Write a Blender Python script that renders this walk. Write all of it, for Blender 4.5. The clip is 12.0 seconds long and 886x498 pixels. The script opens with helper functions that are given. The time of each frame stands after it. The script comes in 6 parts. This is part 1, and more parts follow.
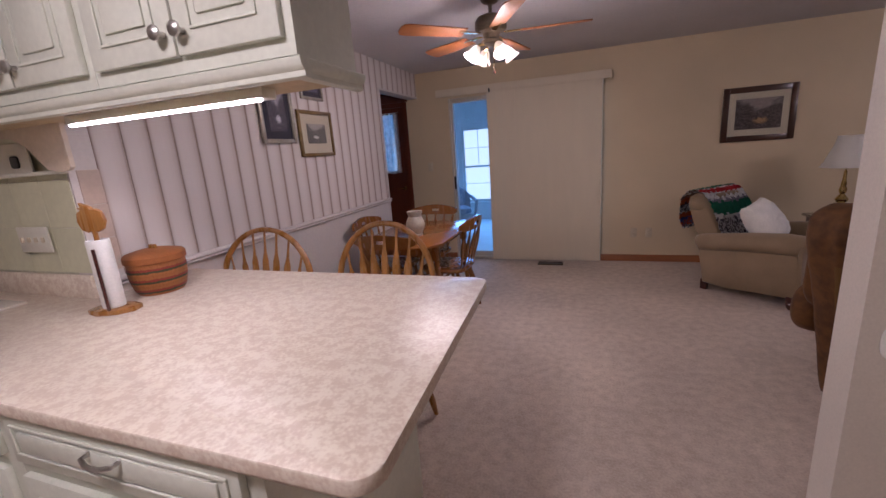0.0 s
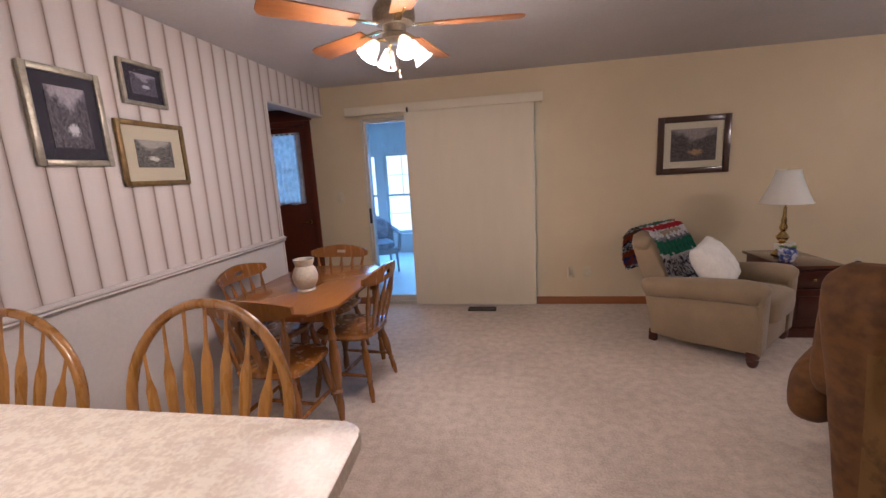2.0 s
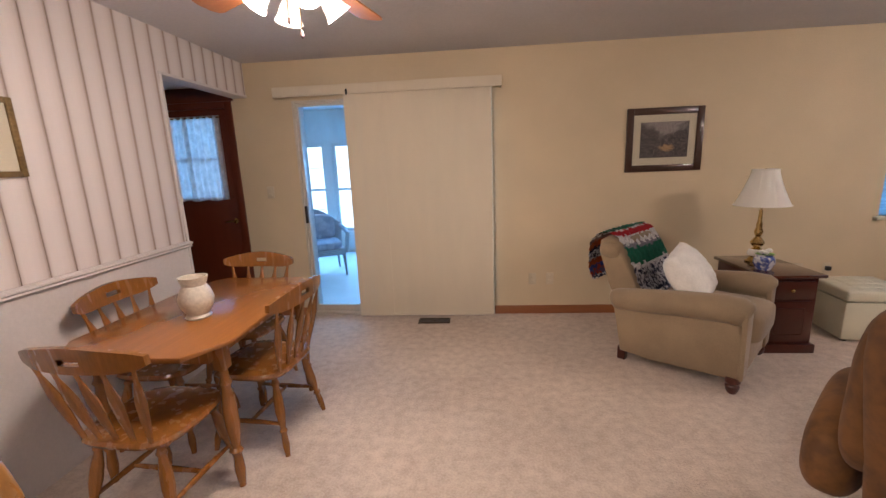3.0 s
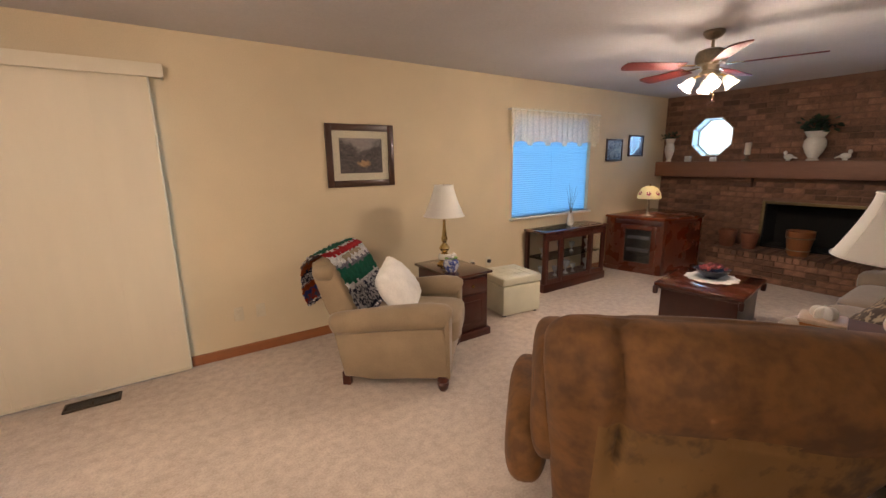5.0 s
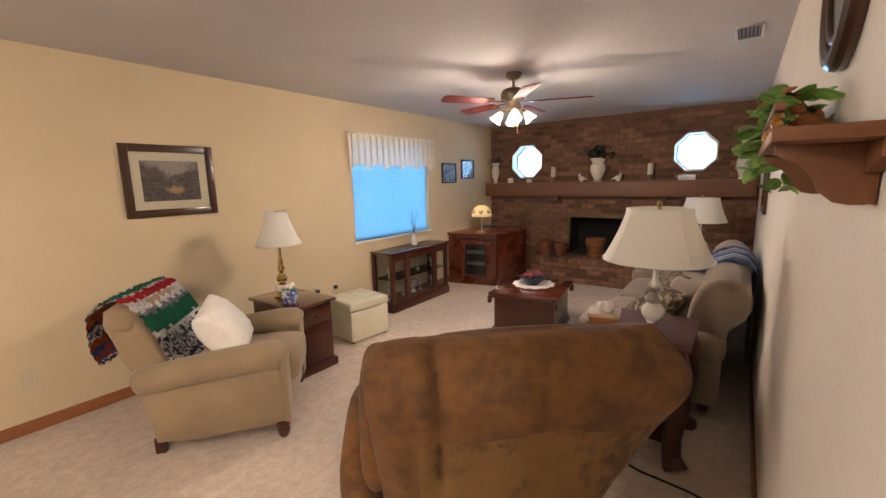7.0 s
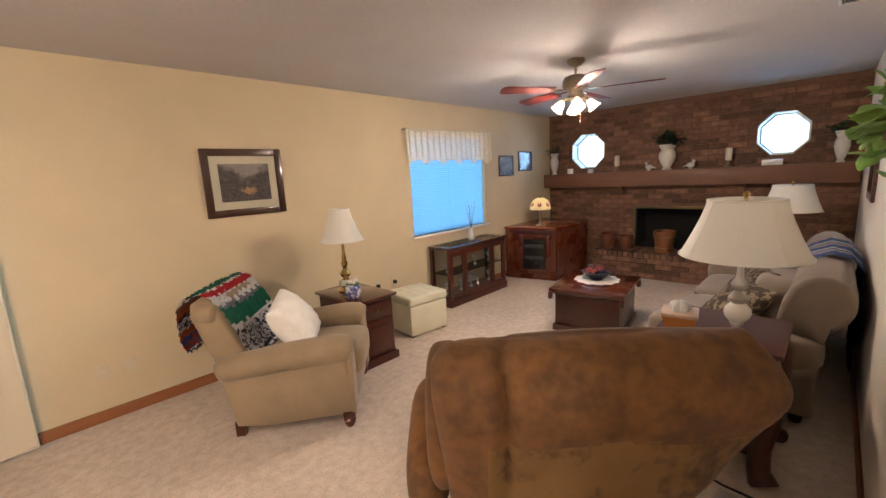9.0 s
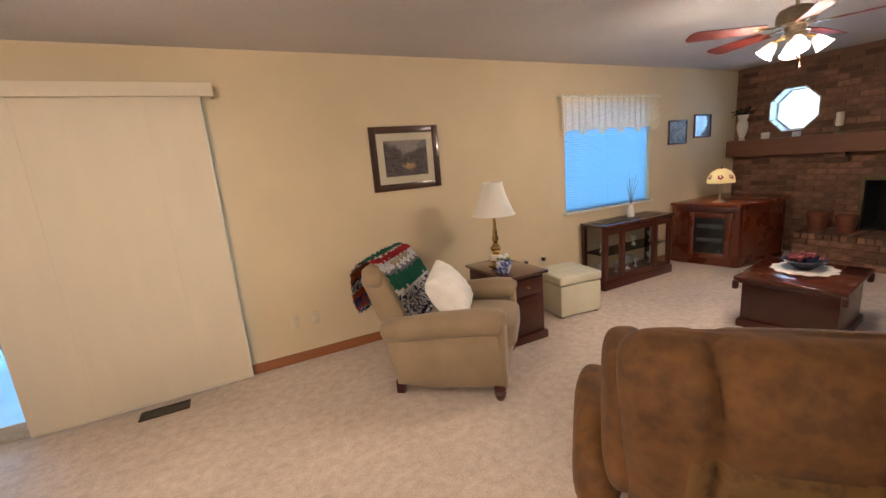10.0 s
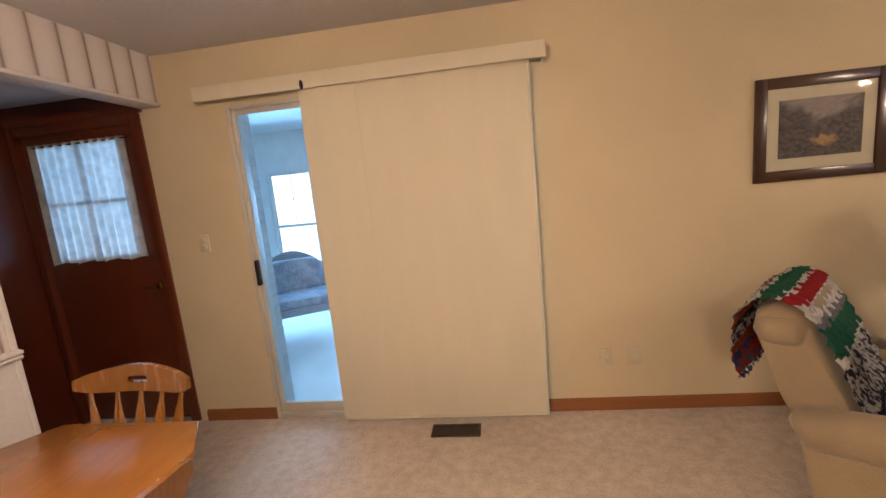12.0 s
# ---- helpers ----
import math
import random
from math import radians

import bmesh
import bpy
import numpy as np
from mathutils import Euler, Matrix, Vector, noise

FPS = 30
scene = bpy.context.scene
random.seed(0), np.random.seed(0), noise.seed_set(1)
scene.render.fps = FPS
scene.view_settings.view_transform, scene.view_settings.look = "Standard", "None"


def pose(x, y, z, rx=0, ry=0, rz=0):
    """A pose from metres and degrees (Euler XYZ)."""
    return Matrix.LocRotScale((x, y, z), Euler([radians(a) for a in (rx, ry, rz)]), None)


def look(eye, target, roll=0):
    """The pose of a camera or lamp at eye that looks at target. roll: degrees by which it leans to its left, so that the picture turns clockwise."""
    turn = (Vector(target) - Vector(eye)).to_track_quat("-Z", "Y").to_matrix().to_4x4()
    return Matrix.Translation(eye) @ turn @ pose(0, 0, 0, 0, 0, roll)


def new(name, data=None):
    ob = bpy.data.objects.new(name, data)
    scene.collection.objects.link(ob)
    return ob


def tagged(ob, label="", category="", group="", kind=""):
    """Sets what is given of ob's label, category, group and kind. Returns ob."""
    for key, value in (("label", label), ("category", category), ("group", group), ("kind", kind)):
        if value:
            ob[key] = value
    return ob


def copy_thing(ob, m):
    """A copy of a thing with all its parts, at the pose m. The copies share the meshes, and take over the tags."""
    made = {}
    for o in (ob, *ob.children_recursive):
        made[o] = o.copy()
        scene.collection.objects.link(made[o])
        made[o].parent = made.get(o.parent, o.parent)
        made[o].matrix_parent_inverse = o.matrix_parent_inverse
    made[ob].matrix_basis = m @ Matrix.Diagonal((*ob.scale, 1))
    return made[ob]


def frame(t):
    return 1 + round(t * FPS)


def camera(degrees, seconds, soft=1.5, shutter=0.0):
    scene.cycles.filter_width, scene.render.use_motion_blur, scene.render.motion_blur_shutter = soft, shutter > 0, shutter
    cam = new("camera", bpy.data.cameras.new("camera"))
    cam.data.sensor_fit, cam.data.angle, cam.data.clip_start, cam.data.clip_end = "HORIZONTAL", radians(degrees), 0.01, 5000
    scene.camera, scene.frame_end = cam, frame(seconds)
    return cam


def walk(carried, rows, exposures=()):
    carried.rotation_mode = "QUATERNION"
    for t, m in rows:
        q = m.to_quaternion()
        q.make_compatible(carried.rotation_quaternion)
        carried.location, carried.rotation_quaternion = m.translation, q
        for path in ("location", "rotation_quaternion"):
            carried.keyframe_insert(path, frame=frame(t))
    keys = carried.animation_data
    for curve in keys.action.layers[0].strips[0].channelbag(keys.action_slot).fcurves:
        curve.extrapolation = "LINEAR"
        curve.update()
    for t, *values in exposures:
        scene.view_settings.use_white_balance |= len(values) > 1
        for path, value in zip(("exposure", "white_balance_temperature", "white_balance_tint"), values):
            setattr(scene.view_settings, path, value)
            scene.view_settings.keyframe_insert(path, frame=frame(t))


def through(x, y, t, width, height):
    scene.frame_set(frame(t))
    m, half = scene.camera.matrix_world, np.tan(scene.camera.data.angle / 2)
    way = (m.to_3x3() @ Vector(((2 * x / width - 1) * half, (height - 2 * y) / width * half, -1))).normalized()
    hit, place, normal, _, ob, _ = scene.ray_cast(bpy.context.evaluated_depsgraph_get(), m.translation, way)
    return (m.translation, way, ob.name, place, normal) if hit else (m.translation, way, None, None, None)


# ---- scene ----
cam = camera(94.5, 12.0)
PATH = [
    (0, (0.243, 0.047, 1.456), (-0.411, 1.879, 0.992), -4.2),
    (0.5, (0.263, 0.262, 1.47), (-0.403, 2.114, 1.113), -4.2),
    (1, (0.301, 0.417, 1.474), (-0.364, 2.277, 1.158), -4.0),
    (1.5, (0.248, 0.631, 1.456), (-0.279, 2.531, 1.12), -3.5),
    (2, (0.197, 0.884, 1.469), (-0.145, 2.82, 1.103), -3.2),
    (2.5, (0.214, 1.163, 1.465), (-0.055, 3.109, 1.091), -2.6),
    (2.7, (0.262, 1.274, 1.469), (0.005, 3.219, 1.077), -2.5),
    (4.3, (0.294, 1.82, 1.496), (1.002, 3.64, 1.066), -1.0),
    (4.5, (0.341, 1.784, 1.508), (1.161, 3.558, 1.081), -1.0),
    (5, (0.416, 1.758, 1.538), (1.507, 3.382, 1.121), -0.8),
    (5.5, (0.452, 1.743, 1.547), (1.745, 3.219, 1.161), -0.4),
    (6, (0.467, 1.721, 1.567), (1.919, 3.047, 1.204), -0.2),
    (6.5, (0.507, 1.698, 1.562), (2.064, 2.906, 1.218), -0.6),
    (6.7, (0.521, 1.682, 1.56), (2.107, 2.853, 1.224), -0.9),
    (8.3, (0.56, 1.671, 1.54), (2.147, 2.848, 1.226), -2.6),
    (8.5, (0.542, 1.708, 1.561), (2.101, 2.917, 1.232), -2.7),
    (9, (0.535, 1.721, 1.572), (1.954, 3.085, 1.219), -3.0),
    (9.5, (0.535, 1.775, 1.56), (1.734, 3.331, 1.183), -3.8),
    (10, (0.494, 1.867, 1.541), (1.369, 3.617, 1.126), -4.8),
    (10.5, (0.363, 2.048, 1.513), (0.907, 3.932, 1.123), -5.3),
    (11, (0.282, 2.283, 1.533), (0.716, 4.202, 1.173), -4.9),
    (11.5, (0.222, 2.562, 1.521), (0.258, 4.533, 1.183), -6.5),
    (12, (0.162, 2.828, 1.497), (-0.088, 4.787, 1.181), -5.6),
]
EXPOSURES = [(0, -1.5, 5450, 27), (1, -1.34, 5550, 25), (1.5, -1.12, 5650, 21), (2.5, -0.68, 5850, 17), (4.5, -0.37, 6600, 13), (6.5, 0.0, 6500, 11), (8.5, 0.03, 6450, 10), (10, -0.16, 6500, 11), (10.5, -0.31, 6300, 11), (12, -0.27, 7200, 15)]
walk(cam, [(t, look(eye, target, roll)) for t, eye, target, roll in PATH], EXPOSURES)

# ---- world, daylight and lamps ----
world = bpy.data.worlds.new("sky")
scene.world = world
world.use_nodes = True
sky = world.node_tree.nodes.new("ShaderNodeTexSky")
sky.sky_type, sky.sun_disc = "NISHITA", False
sky.sun_elevation, sky.sun_rotation = radians(38), radians(200)
world.node_tree.links.new(sky.outputs[0], world.node_tree.nodes["Background"].inputs[0])
world.node_tree.nodes["Background"].inputs[1].default_value = 0.1


def lamp(name, kind, m, energy, colour, size=0.05, size_y=None):
    data = bpy.data.lights.new(name, kind)
    data.energy, data.color = energy, colour
    if kind == "AREA":
        data.shape, data.size, data.size_y = "RECTANGLE", size, size_y or size
    elif kind == "SUN":
        data.angle = size
    else:
        data.shadow_soft_size = size
    ob = new(name, data)
    ob.matrix_world = m
    return ob


WARM = (1.0, 0.82, 0.66)
DAY = (0.20, 0.54, 1.0)
lamp("sun", "SUN", look((0, 12, 9), (0.6, 0, 0)), 1.0, (1.0, 0.96, 0.9), radians(10))
lamp("sunroom_daylight", "AREA", look((-2.0, 8.45, 1.3), (-1.8, 5.0, 0.6)), 260, DAY, 3.2, 1.5)
lamp("shade_daylight", "AREA", look((4.48, 5.378, 1.465), (4.48, 5.0, 1.465)), 21, (0.12, 0.52, 1.0), 1.36, 1.16)
lamp("octagon_daylight_1", "AREA", look((7.34, 4.62, 1.83), (5.0, 4.4, 1.6)), 10, DAY, 0.5, 0.5)
lamp("octagon_daylight_2", "AREA", look((7.34, 2.22, 1.86), (5.0, 2.6, 1.6)), 10, DAY, 0.5, 0.5)
lamp("entry_daylight", "AREA", look((-2.5, 5.75, 1.6), (-2.5, 5.0, 1.5)), 1.8, DAY, 0.6, 0.7)

# ---- materials ----
MATS = {}


def node(nt, kind, **values):
    n = nt.nodes.new("ShaderNode" + kind)
    for k, v in values.items():
        if k in n.inputs:
            n.inputs[k].default_value = v
    return n


def mat(name, colour, rough=0.6, vary=0.12, scale=6.0, fine=60.0, bump=0.1, metal=0.0, stretch=(1, 1, 1), second=None, spread=0.0, sheen=0.0, coat=0.0, dist=0.004, sharp=(0.35, 0.65), broad=0.0):
    """A surface with broad and fine variation of its colour, roughness and relief, at real-world size."""
    if name in MATS:
        return MATS[name]
    m = bpy.data.materials.new(name)
    m.use_nodes = True
    nt = m.node_tree
    L = nt.links.new
    b = nt.nodes["Principled BSDF"]
    co = nt.nodes.new("ShaderNodeTexCoord")
    mp = nt.nodes.new("ShaderNodeMapping")
    mp.inputs["Scale"].default_value = stretch
    L(co.outputs["Object"], mp.inputs["Vector"])
    n1, n2 = node(nt, "TexNoise", Scale=scale, Detail=4.0), node(nt, "TexNoise", Scale=fine, Detail=3.0)
    for n in (n1, n2):
        L(mp.outputs[0], n.inputs["Vector"])
    ramp = nt.nodes.new("ShaderNodeValToRGB")
    lo = second or tuple(c * (1 - vary) ** 2 for c in colour)
    hi = colour if second else tuple(min(1, c * (1 + vary * 0.6)) for c in colour)
    ramp.color_ramp.elements[0].color, ramp.color_ramp.elements[1].color = (*lo, 1), (*hi, 1)
    ramp.color_ramp.elements[0].position, ramp.color_ramp.elements[1].position = sharp
    mix = nt.nodes.new("ShaderNodeMath")
    mix.operation = "MULTIPLY_ADD"
    mix.inputs[1].default_value = 0.45
    L(n2.outputs[0], mix.inputs[0])
    sub = nt.nodes.new("ShaderNodeMath")
    sub.operation = "MULTIPLY"
    sub.inputs[1].default_value = 0.55
    L(n1.outputs[0], sub.inputs[0])
    L(sub.outputs[0], mix.inputs[2])
    L(mix.outputs[0], ramp.inputs[0])
    out = ramp.outputs[0]
    if spread:
        info, geo = nt.nodes.new("ShaderNodeObjectInfo"), nt.nodes.new("ShaderNodeNewGeometry")
        add = nt.nodes.new("ShaderNodeMath")
        L(info.outputs["Random"], add.inputs[0])
        L(geo.outputs["Random Per Island"], add.inputs[1])
        fr = nt.nodes.new("ShaderNodeMath")
        fr.operation = "FRACT"
        L(add.outputs[0], fr.inputs[0])
        mr = node(nt, "MapRange")
        mr.inputs[3].default_value, mr.inputs[4].default_value = 1 - spread, 1 + spread * 0.5
        L(fr.outputs[0], mr.inputs[0])
        mul = nt.nodes.new("ShaderNodeVectorMath")
        mul.operation = "SCALE"
        L(out, mul.inputs[0])
        L(mr.outputs[0], mul.inputs["Scale"])
        out = mul.outputs[0]
    if broad:
        n3 = node(nt, "TexNoise", Scale=1.1, Detail=3.0)
        L(co.outputs["Object"], n3.inputs["Vector"])
        m3 = node(nt, "MapRange")
        m3.inputs[1].default_value, m3.inputs[2].default_value = 0.3, 0.7
        m3.inputs[3].default_value, m3.inputs[4].default_value = 1 - broad, 1 + 0.6 * broad
        L(n3.outputs[0], m3.inputs[0])
        mul3 = nt.nodes.new("ShaderNodeVectorMath")
        mul3.operation = "SCALE"
        L(out, mul3.inputs[0])
        L(m3.outputs[0], mul3.inputs["Scale"])
        out = mul3.outputs[0]
    L(out, b.inputs["Base Color"])
    rr = node(nt, "MapRange")
    rr.inputs[3].default_value, rr.inputs[4].default_value = max(0.03, rough - 0.08), min(1, rough + 0.08)
    L(n1.outputs[0], rr.inputs[0])
    L(rr.outputs[0], b.inputs["Roughness"])
    b.inputs["Metallic"].default_value = metal
    b.inputs["Coat Weight"].default_value = coat
    b.inputs["Coat Roughness"].default_value = 0.12
    if sheen:
        b.inputs["Sheen Weight"].default_value = sheen
        b.inputs["Sheen Roughness"].default_value = 0.4
    if bump:
        bp = node(nt, "Bump", Strength=bump, Distance=dist)
        L(mix.outputs[0], bp.inputs["Height"])
        L(bp.outputs[0], b.inputs["Normal"])
    MATS[name] = m
    return m


def wood(name, colour, rough=0.35, along=2, coat=0.25, vary=0.16):
    st = [14, 14, 14]
    st[along] = 1.2
    return mat(name, colour, rough, vary, 1.6, 9.0, 0.02 if vary > 0.1 else 0.0, stretch=tuple(st), coat=coat, sharp=(0.2, 0.8))


def glow(name, colour, strength):
    m = bpy.data.materials.new(name)
    m.use_nodes = True
    nt = m.node_tree
    nt.nodes.remove(nt.nodes["Principled BSDF"])
    e = node(nt, "Emission", Color=(*colour, 1), Strength=strength)
    nt.links.new(e.outputs[0], nt.nodes["Material Output"].inputs[0])
    return m


def sheer(name, colour, clear=0.4, through=0.5, scale=40.0, gloss=0.0):
    """Thin stuff that light passes: frosted glass, lace, a lamp's shade, a window's blind."""
    m = bpy.data.materials.new(name)
    m.use_nodes = True
    nt = m.node_tree
    L = nt.links.new
    b = nt.nodes["Principled BSDF"]
    b.inputs["Base Color"].default_value = (*colour, 1)
    b.inputs["Roughness"].default_value = 0.5 - 0.4 * gloss
    tl, tp = node(nt, "BsdfTranslucent", Color=(*colour, 1)), node(nt, "BsdfTransparent")
    a, c = node(nt, "MixShader", Fac=through), node(nt, "MixShader", Fac=clear)
    L(b.outputs[0], a.inputs[1])
    L(tl.outputs[0], a.inputs[2])
    L(a.outputs[0], c.inputs[1])
    L(tp.outputs[0], c.inputs[2])
    L(c.outputs[0], nt.nodes["Material Output"].inputs[0])
    co = nt.nodes.new("ShaderNodeTexCoord")
    n = node(nt, "TexNoise", Scale=scale, Detail=3.0)
    L(co.outputs["Object"], n.inputs["Vector"])
    if clear > 0.05:
        mr = node(nt, "MapRange")
        mr.inputs[1].default_value, mr.inputs[2].default_value = 0.35, 0.65
        mr.inputs[3].default_value, mr.inputs[4].default_value = clear * 0.5, min(1, clear * 1.5)
        L(n.outputs[0], mr.inputs[0])
        L(mr.outputs[0], c.inputs[0])
    bp = node(nt, "Bump", Strength=0.1, Distance=0.002)
    L(n.outputs[0], bp.inputs["Height"])
    L(bp.outputs[0], b.inputs["Normal"])
    return m


def pane_glass(name, tint=(0.93, 0.97, 1.0), gloss=0.06, ior=1.4):
    m = bpy.data.materials.new(name)
    m.use_nodes = True
    nt = m.node_tree
    L = nt.links.new
    nt.nodes.remove(nt.nodes["Principled BSDF"])
    tp, gl = node(nt, "BsdfTransparent", Color=(*tint, 1)), node(nt, "BsdfGlossy", Roughness=0.03)
    mx = node(nt, "MixShader", Fac=gloss)
    fr = node(nt, "Fresnel", IOR=ior)
    L(fr.outputs[0], mx.inputs[0])
    L(tp.outputs[0], mx.inputs[1])
    L(gl.outputs[0], mx.inputs[2])
    L(mx.outputs[0], nt.nodes["Material Output"].inputs[0])
    return m


def striped(name, axis, period, bands, rough=0.7, bump=0.15, wobble=0.004, scale=90.0, second=None):
    """Bands (from, colour) along one axis of the object, repeated every period, with cloth or paper grain."""
    m = bpy.data.materials.new(name)
    m.use_nodes = True
    nt = m.node_tree
    L = nt.links.new
    b = nt.nodes["Principled BSDF"]
    co = nt.nodes.new("ShaderNodeTexCoord")
    sep = nt.nodes.new("ShaderNodeSeparateXYZ")
    L(co.outputs["Object"], sep.inputs[0])
    nz = node(nt, "TexNoise", Scale=scale, Detail=3.0)
    L(co.outputs["Object"], nz.inputs["Vector"])
    w = nt.nodes.new("ShaderNodeMath")
    w.operation = "MULTIPLY_ADD"
    w.inputs[1].default_value = wobble
    L(nz.outputs[0], w.inputs[0])
    L(sep.outputs[axis], w.inputs[2])
    d = nt.nodes.new("ShaderNodeMath")
    d.operation = "DIVIDE"
    d.inputs[1].default_value = period
    L(w.outputs[0], d.inputs[0])
    f = nt.nodes.new("ShaderNodeMath")
    f.operation = "FRACT"
    L(d.outputs[0], f.inputs[0])
    ramp = nt.nodes.new("ShaderNodeValToRGB")
    els = ramp.color_ramp.elements
    while len(els) < len(bands):
        els.new(0.5)
    ramp.color_ramp.interpolation = second or "LINEAR"
    for e, (p, c) in zip(els, bands):
        e.position, e.color = p, (*c, 1)
    L(f.outputs[0], ramp.inputs[0])
    L(ramp.outputs[0], b.inputs["Base Color"])
    b.inputs["Roughness"].default_value = rough
    bp = node(nt, "Bump", Strength=bump, Distance=0.004)
    L(nz.outputs[0], bp.inputs["Height"])
    L(bp.outputs[0], b.inputs["Normal"])
    return m


CARPET = mat("carpet_pile", (0.64, 0.535, 0.445), 0.95, 0.12, 17.0, 85.0, 0.7, dist=0.010, sheen=0.1, second=(0.47, 0.38, 0.31), sharp=(0.36, 0.62), broad=0.16)
CREAM = mat("cream_wall_paint", (0.66, 0.54, 0.36), 0.75, 0.05, 1.6, 140.0, 0.10, broad=0.05)
CEILING = mat("ceiling_paint", (0.56, 0.54, 0.54), 0.9, 0.05, 1.4, 60.0, 0.35)
WAINSCOT = mat("pale_wainscot_paint", (0.66, 0.61, 0.58), 0.55, 0.04, 2.0, 60.0, 0.05)
WHITEWALL = mat("offwhite_wall_paint", (0.70, 0.63, 0.54), 0.7, 0.05, 1.8, 120.0, 0.08)
# Dark joint lines, plus groove shade painted as a soft gradient beside them.
PLANK = striped("whitewashed_planks_groove_shade", 1, 0.1358, [(0.0, (0.63, 0.57, 0.54)), (0.04, (0.67, 0.61, 0.58)), (0.16, (0.69, 0.63, 0.60)), (0.38, (0.70, 0.64, 0.61)), (0.60, (0.66, 0.595, 0.56)), (0.76, (0.57, 0.495, 0.455)), (0.84, (0.38, 0.295, 0.25)), (0.89, (0.34, 0.26, 0.22)), (0.94, (0.57, 0.50, 0.46)), (1.0, (0.63, 0.57, 0.54))], 0.6, 0.05, 0.007, 9.0)
TRIM = wood("stained_oak_trim", (0.30, 0.105, 0.035), 0.4, 0)
TRIMY = wood("stained_oak_trim_along", (0.30, 0.105, 0.035), 0.4, 1)
IVORY = mat("ivory_enamel", (0.72, 0.70, 0.60), 0.4, 0.04, 3.0, 40.0, 0.03)
SAGE = mat("sage_cabinet_paint", (0.66, 0.67, 0.57), 0.42, 0.05, 4.0, 50.0, 0.04)
LAMINATE = mat("speckled_laminate", (0.76, 0.67, 0.55), 0.34, 0.2, 24.0, 95.0, 0.02, second=(0.63, 0.51, 0.405), sharp=(0.43, 0.57), broad=0.05)
TILE = mat("cream_tile", (0.66, 0.65, 0.46), 0.3, 0.05, 3.0, 30.0, 0.03, spread=0.05)
TILEPINK = mat("peach_tile", (0.60, 0.47, 0.38), 0.35, 0.06, 3.0, 30.0, 0.04, spread=0.06)
GROUT = mat("tile_grout", (0.60, 0.58, 0.45), 0.9)
STEEL = mat("brushed_nickel", (0.55, 0.53, 0.50), 0.32, 0.08, 20, 120, 0.02, metal=1.0)
BRASS = mat("polished_brass", (0.62, 0.43, 0.16), 0.24, 0.1, 14, 80, 0.02, metal=1.0)
BRONZE = mat("antique_bronze", (0.30, 0.24, 0.17), 0.38, 0.15, 14, 80, 0.02, metal=0.8)
OAK = wood("golden_oak", (0.41, 0.182, 0.040), 0.28, 2, 0.5, 0.3)
MAPLE = wood("honey_maple", (0.30, 0.115, 0.023), 0.26, 2, 0.5, 0.26)
MAPLETOP = wood("honey_maple_top", (0.33, 0.122, 0.025), 0.24, 1, 0.4, 0.14)
CHERRY = mat("dark_cherry", (0.062, 0.0115, 0.005), 0.34, 0.12, 3.0, 22.0, 0.0, coat=0.2, broad=0.1)
CHERRYTOP = mat("dark_cherry_top", (0.075, 0.016, 0.007), 0.13, 0.1, 3.0, 22.0, 0.0, coat=0.7)
DOORWOOD = wood("red_mahogany_door", (0.13, 0.026, 0.009), 0.35, 2, 0.3, 0.12)
ORANGEWOOD = wood("fan_blade_oak", (0.44, 0.16, 0.04), 0.55, 0, 0.0)
CHERRYRED = mat("red_cherry", (0.115, 0.022, 0.008), 0.28, 0.12, 3.0, 22.0, 0.0, coat=0.4, broad=0.1)
REDWOOD = wood("fan_blade_cherry", (0.14, 0.014, 0.010), 0.6, 0, 0.0)
SHELFWOOD = wood("walnut_shelf", (0.155, 0.055, 0.018), 0.6, 0, 0.0)
TAUPE = mat("taupe_upholstery", (0.325, 0.235, 0.142), 0.9, 0.12, 5.0, 300.0, 0.35, sheen=0.3)
SUEDE = mat("brown_microsuede", (0.155, 0.064, 0.014), 0.85, 0.45, 6.5, 24.0, 0.3, sheen=0.04, second=(0.085, 0.034, 0.008), sharp=(0.40, 0.58), broad=0.20)
WORNSUEDE = mat("worn_microsuede", (0.172, 0.088, 0.022), 0.88, 0.4, 7.0, 26.0, 0.3, sheen=0.04, second=(0.070, 0.031, 0.008), sharp=(0.38, 0.50), broad=0.2, stretch=(1, 1, 0.6))
SOFA = mat("greybrown_sofa_cloth", (0.205, 0.155, 0.115), 0.88, 0.12, 5.0, 260.0, 0.35, sheen=0.3)
BRICK = mat("brown_brick", (0.240, 0.122, 0.075), 0.85, 0.25, 14.0, 90.0, 0.5, spread=0.52)
MORTAR = mat("brown_mortar", (0.195, 0.107, 0.070), 0.95, 0.15, 10, 120, 0.5)
BEAM = wood("mantel_beam", (0.20, 0.088, 0.048), 0.6, 1, 0.05)
SOOT = mat("firebox_soot", (0.012, 0.011, 0.010), 0.9, 0.3)
TERRA = mat("terracotta", (0.19, 0.062, 0.03), 0.8, 0.2, 8, 60, 0.2)
PORCELAIN = mat("white_porcelain", (0.72, 0.68, 0.60), 0.22, 0.05, 6, 30, 0.02, coat=0.3)
WHITE = mat("white_cloth_paper", (0.80, 0.78, 0.74), 0.85, 0.05, 8, 120, 0.25)
FUR = mat("white_fur", (0.93, 0.90, 0.84), 0.95, 0.06, 14, 90, 0.6, sheen=0.4, dist=0.005)
LEATHER = mat("cream_leather", (0.64, 0.61, 0.47), 0.38, 0.06, 5, 220, 0.12)
BLACK = mat("black_plastic", (0.012, 0.012, 0.013), 0.3, 0.2)
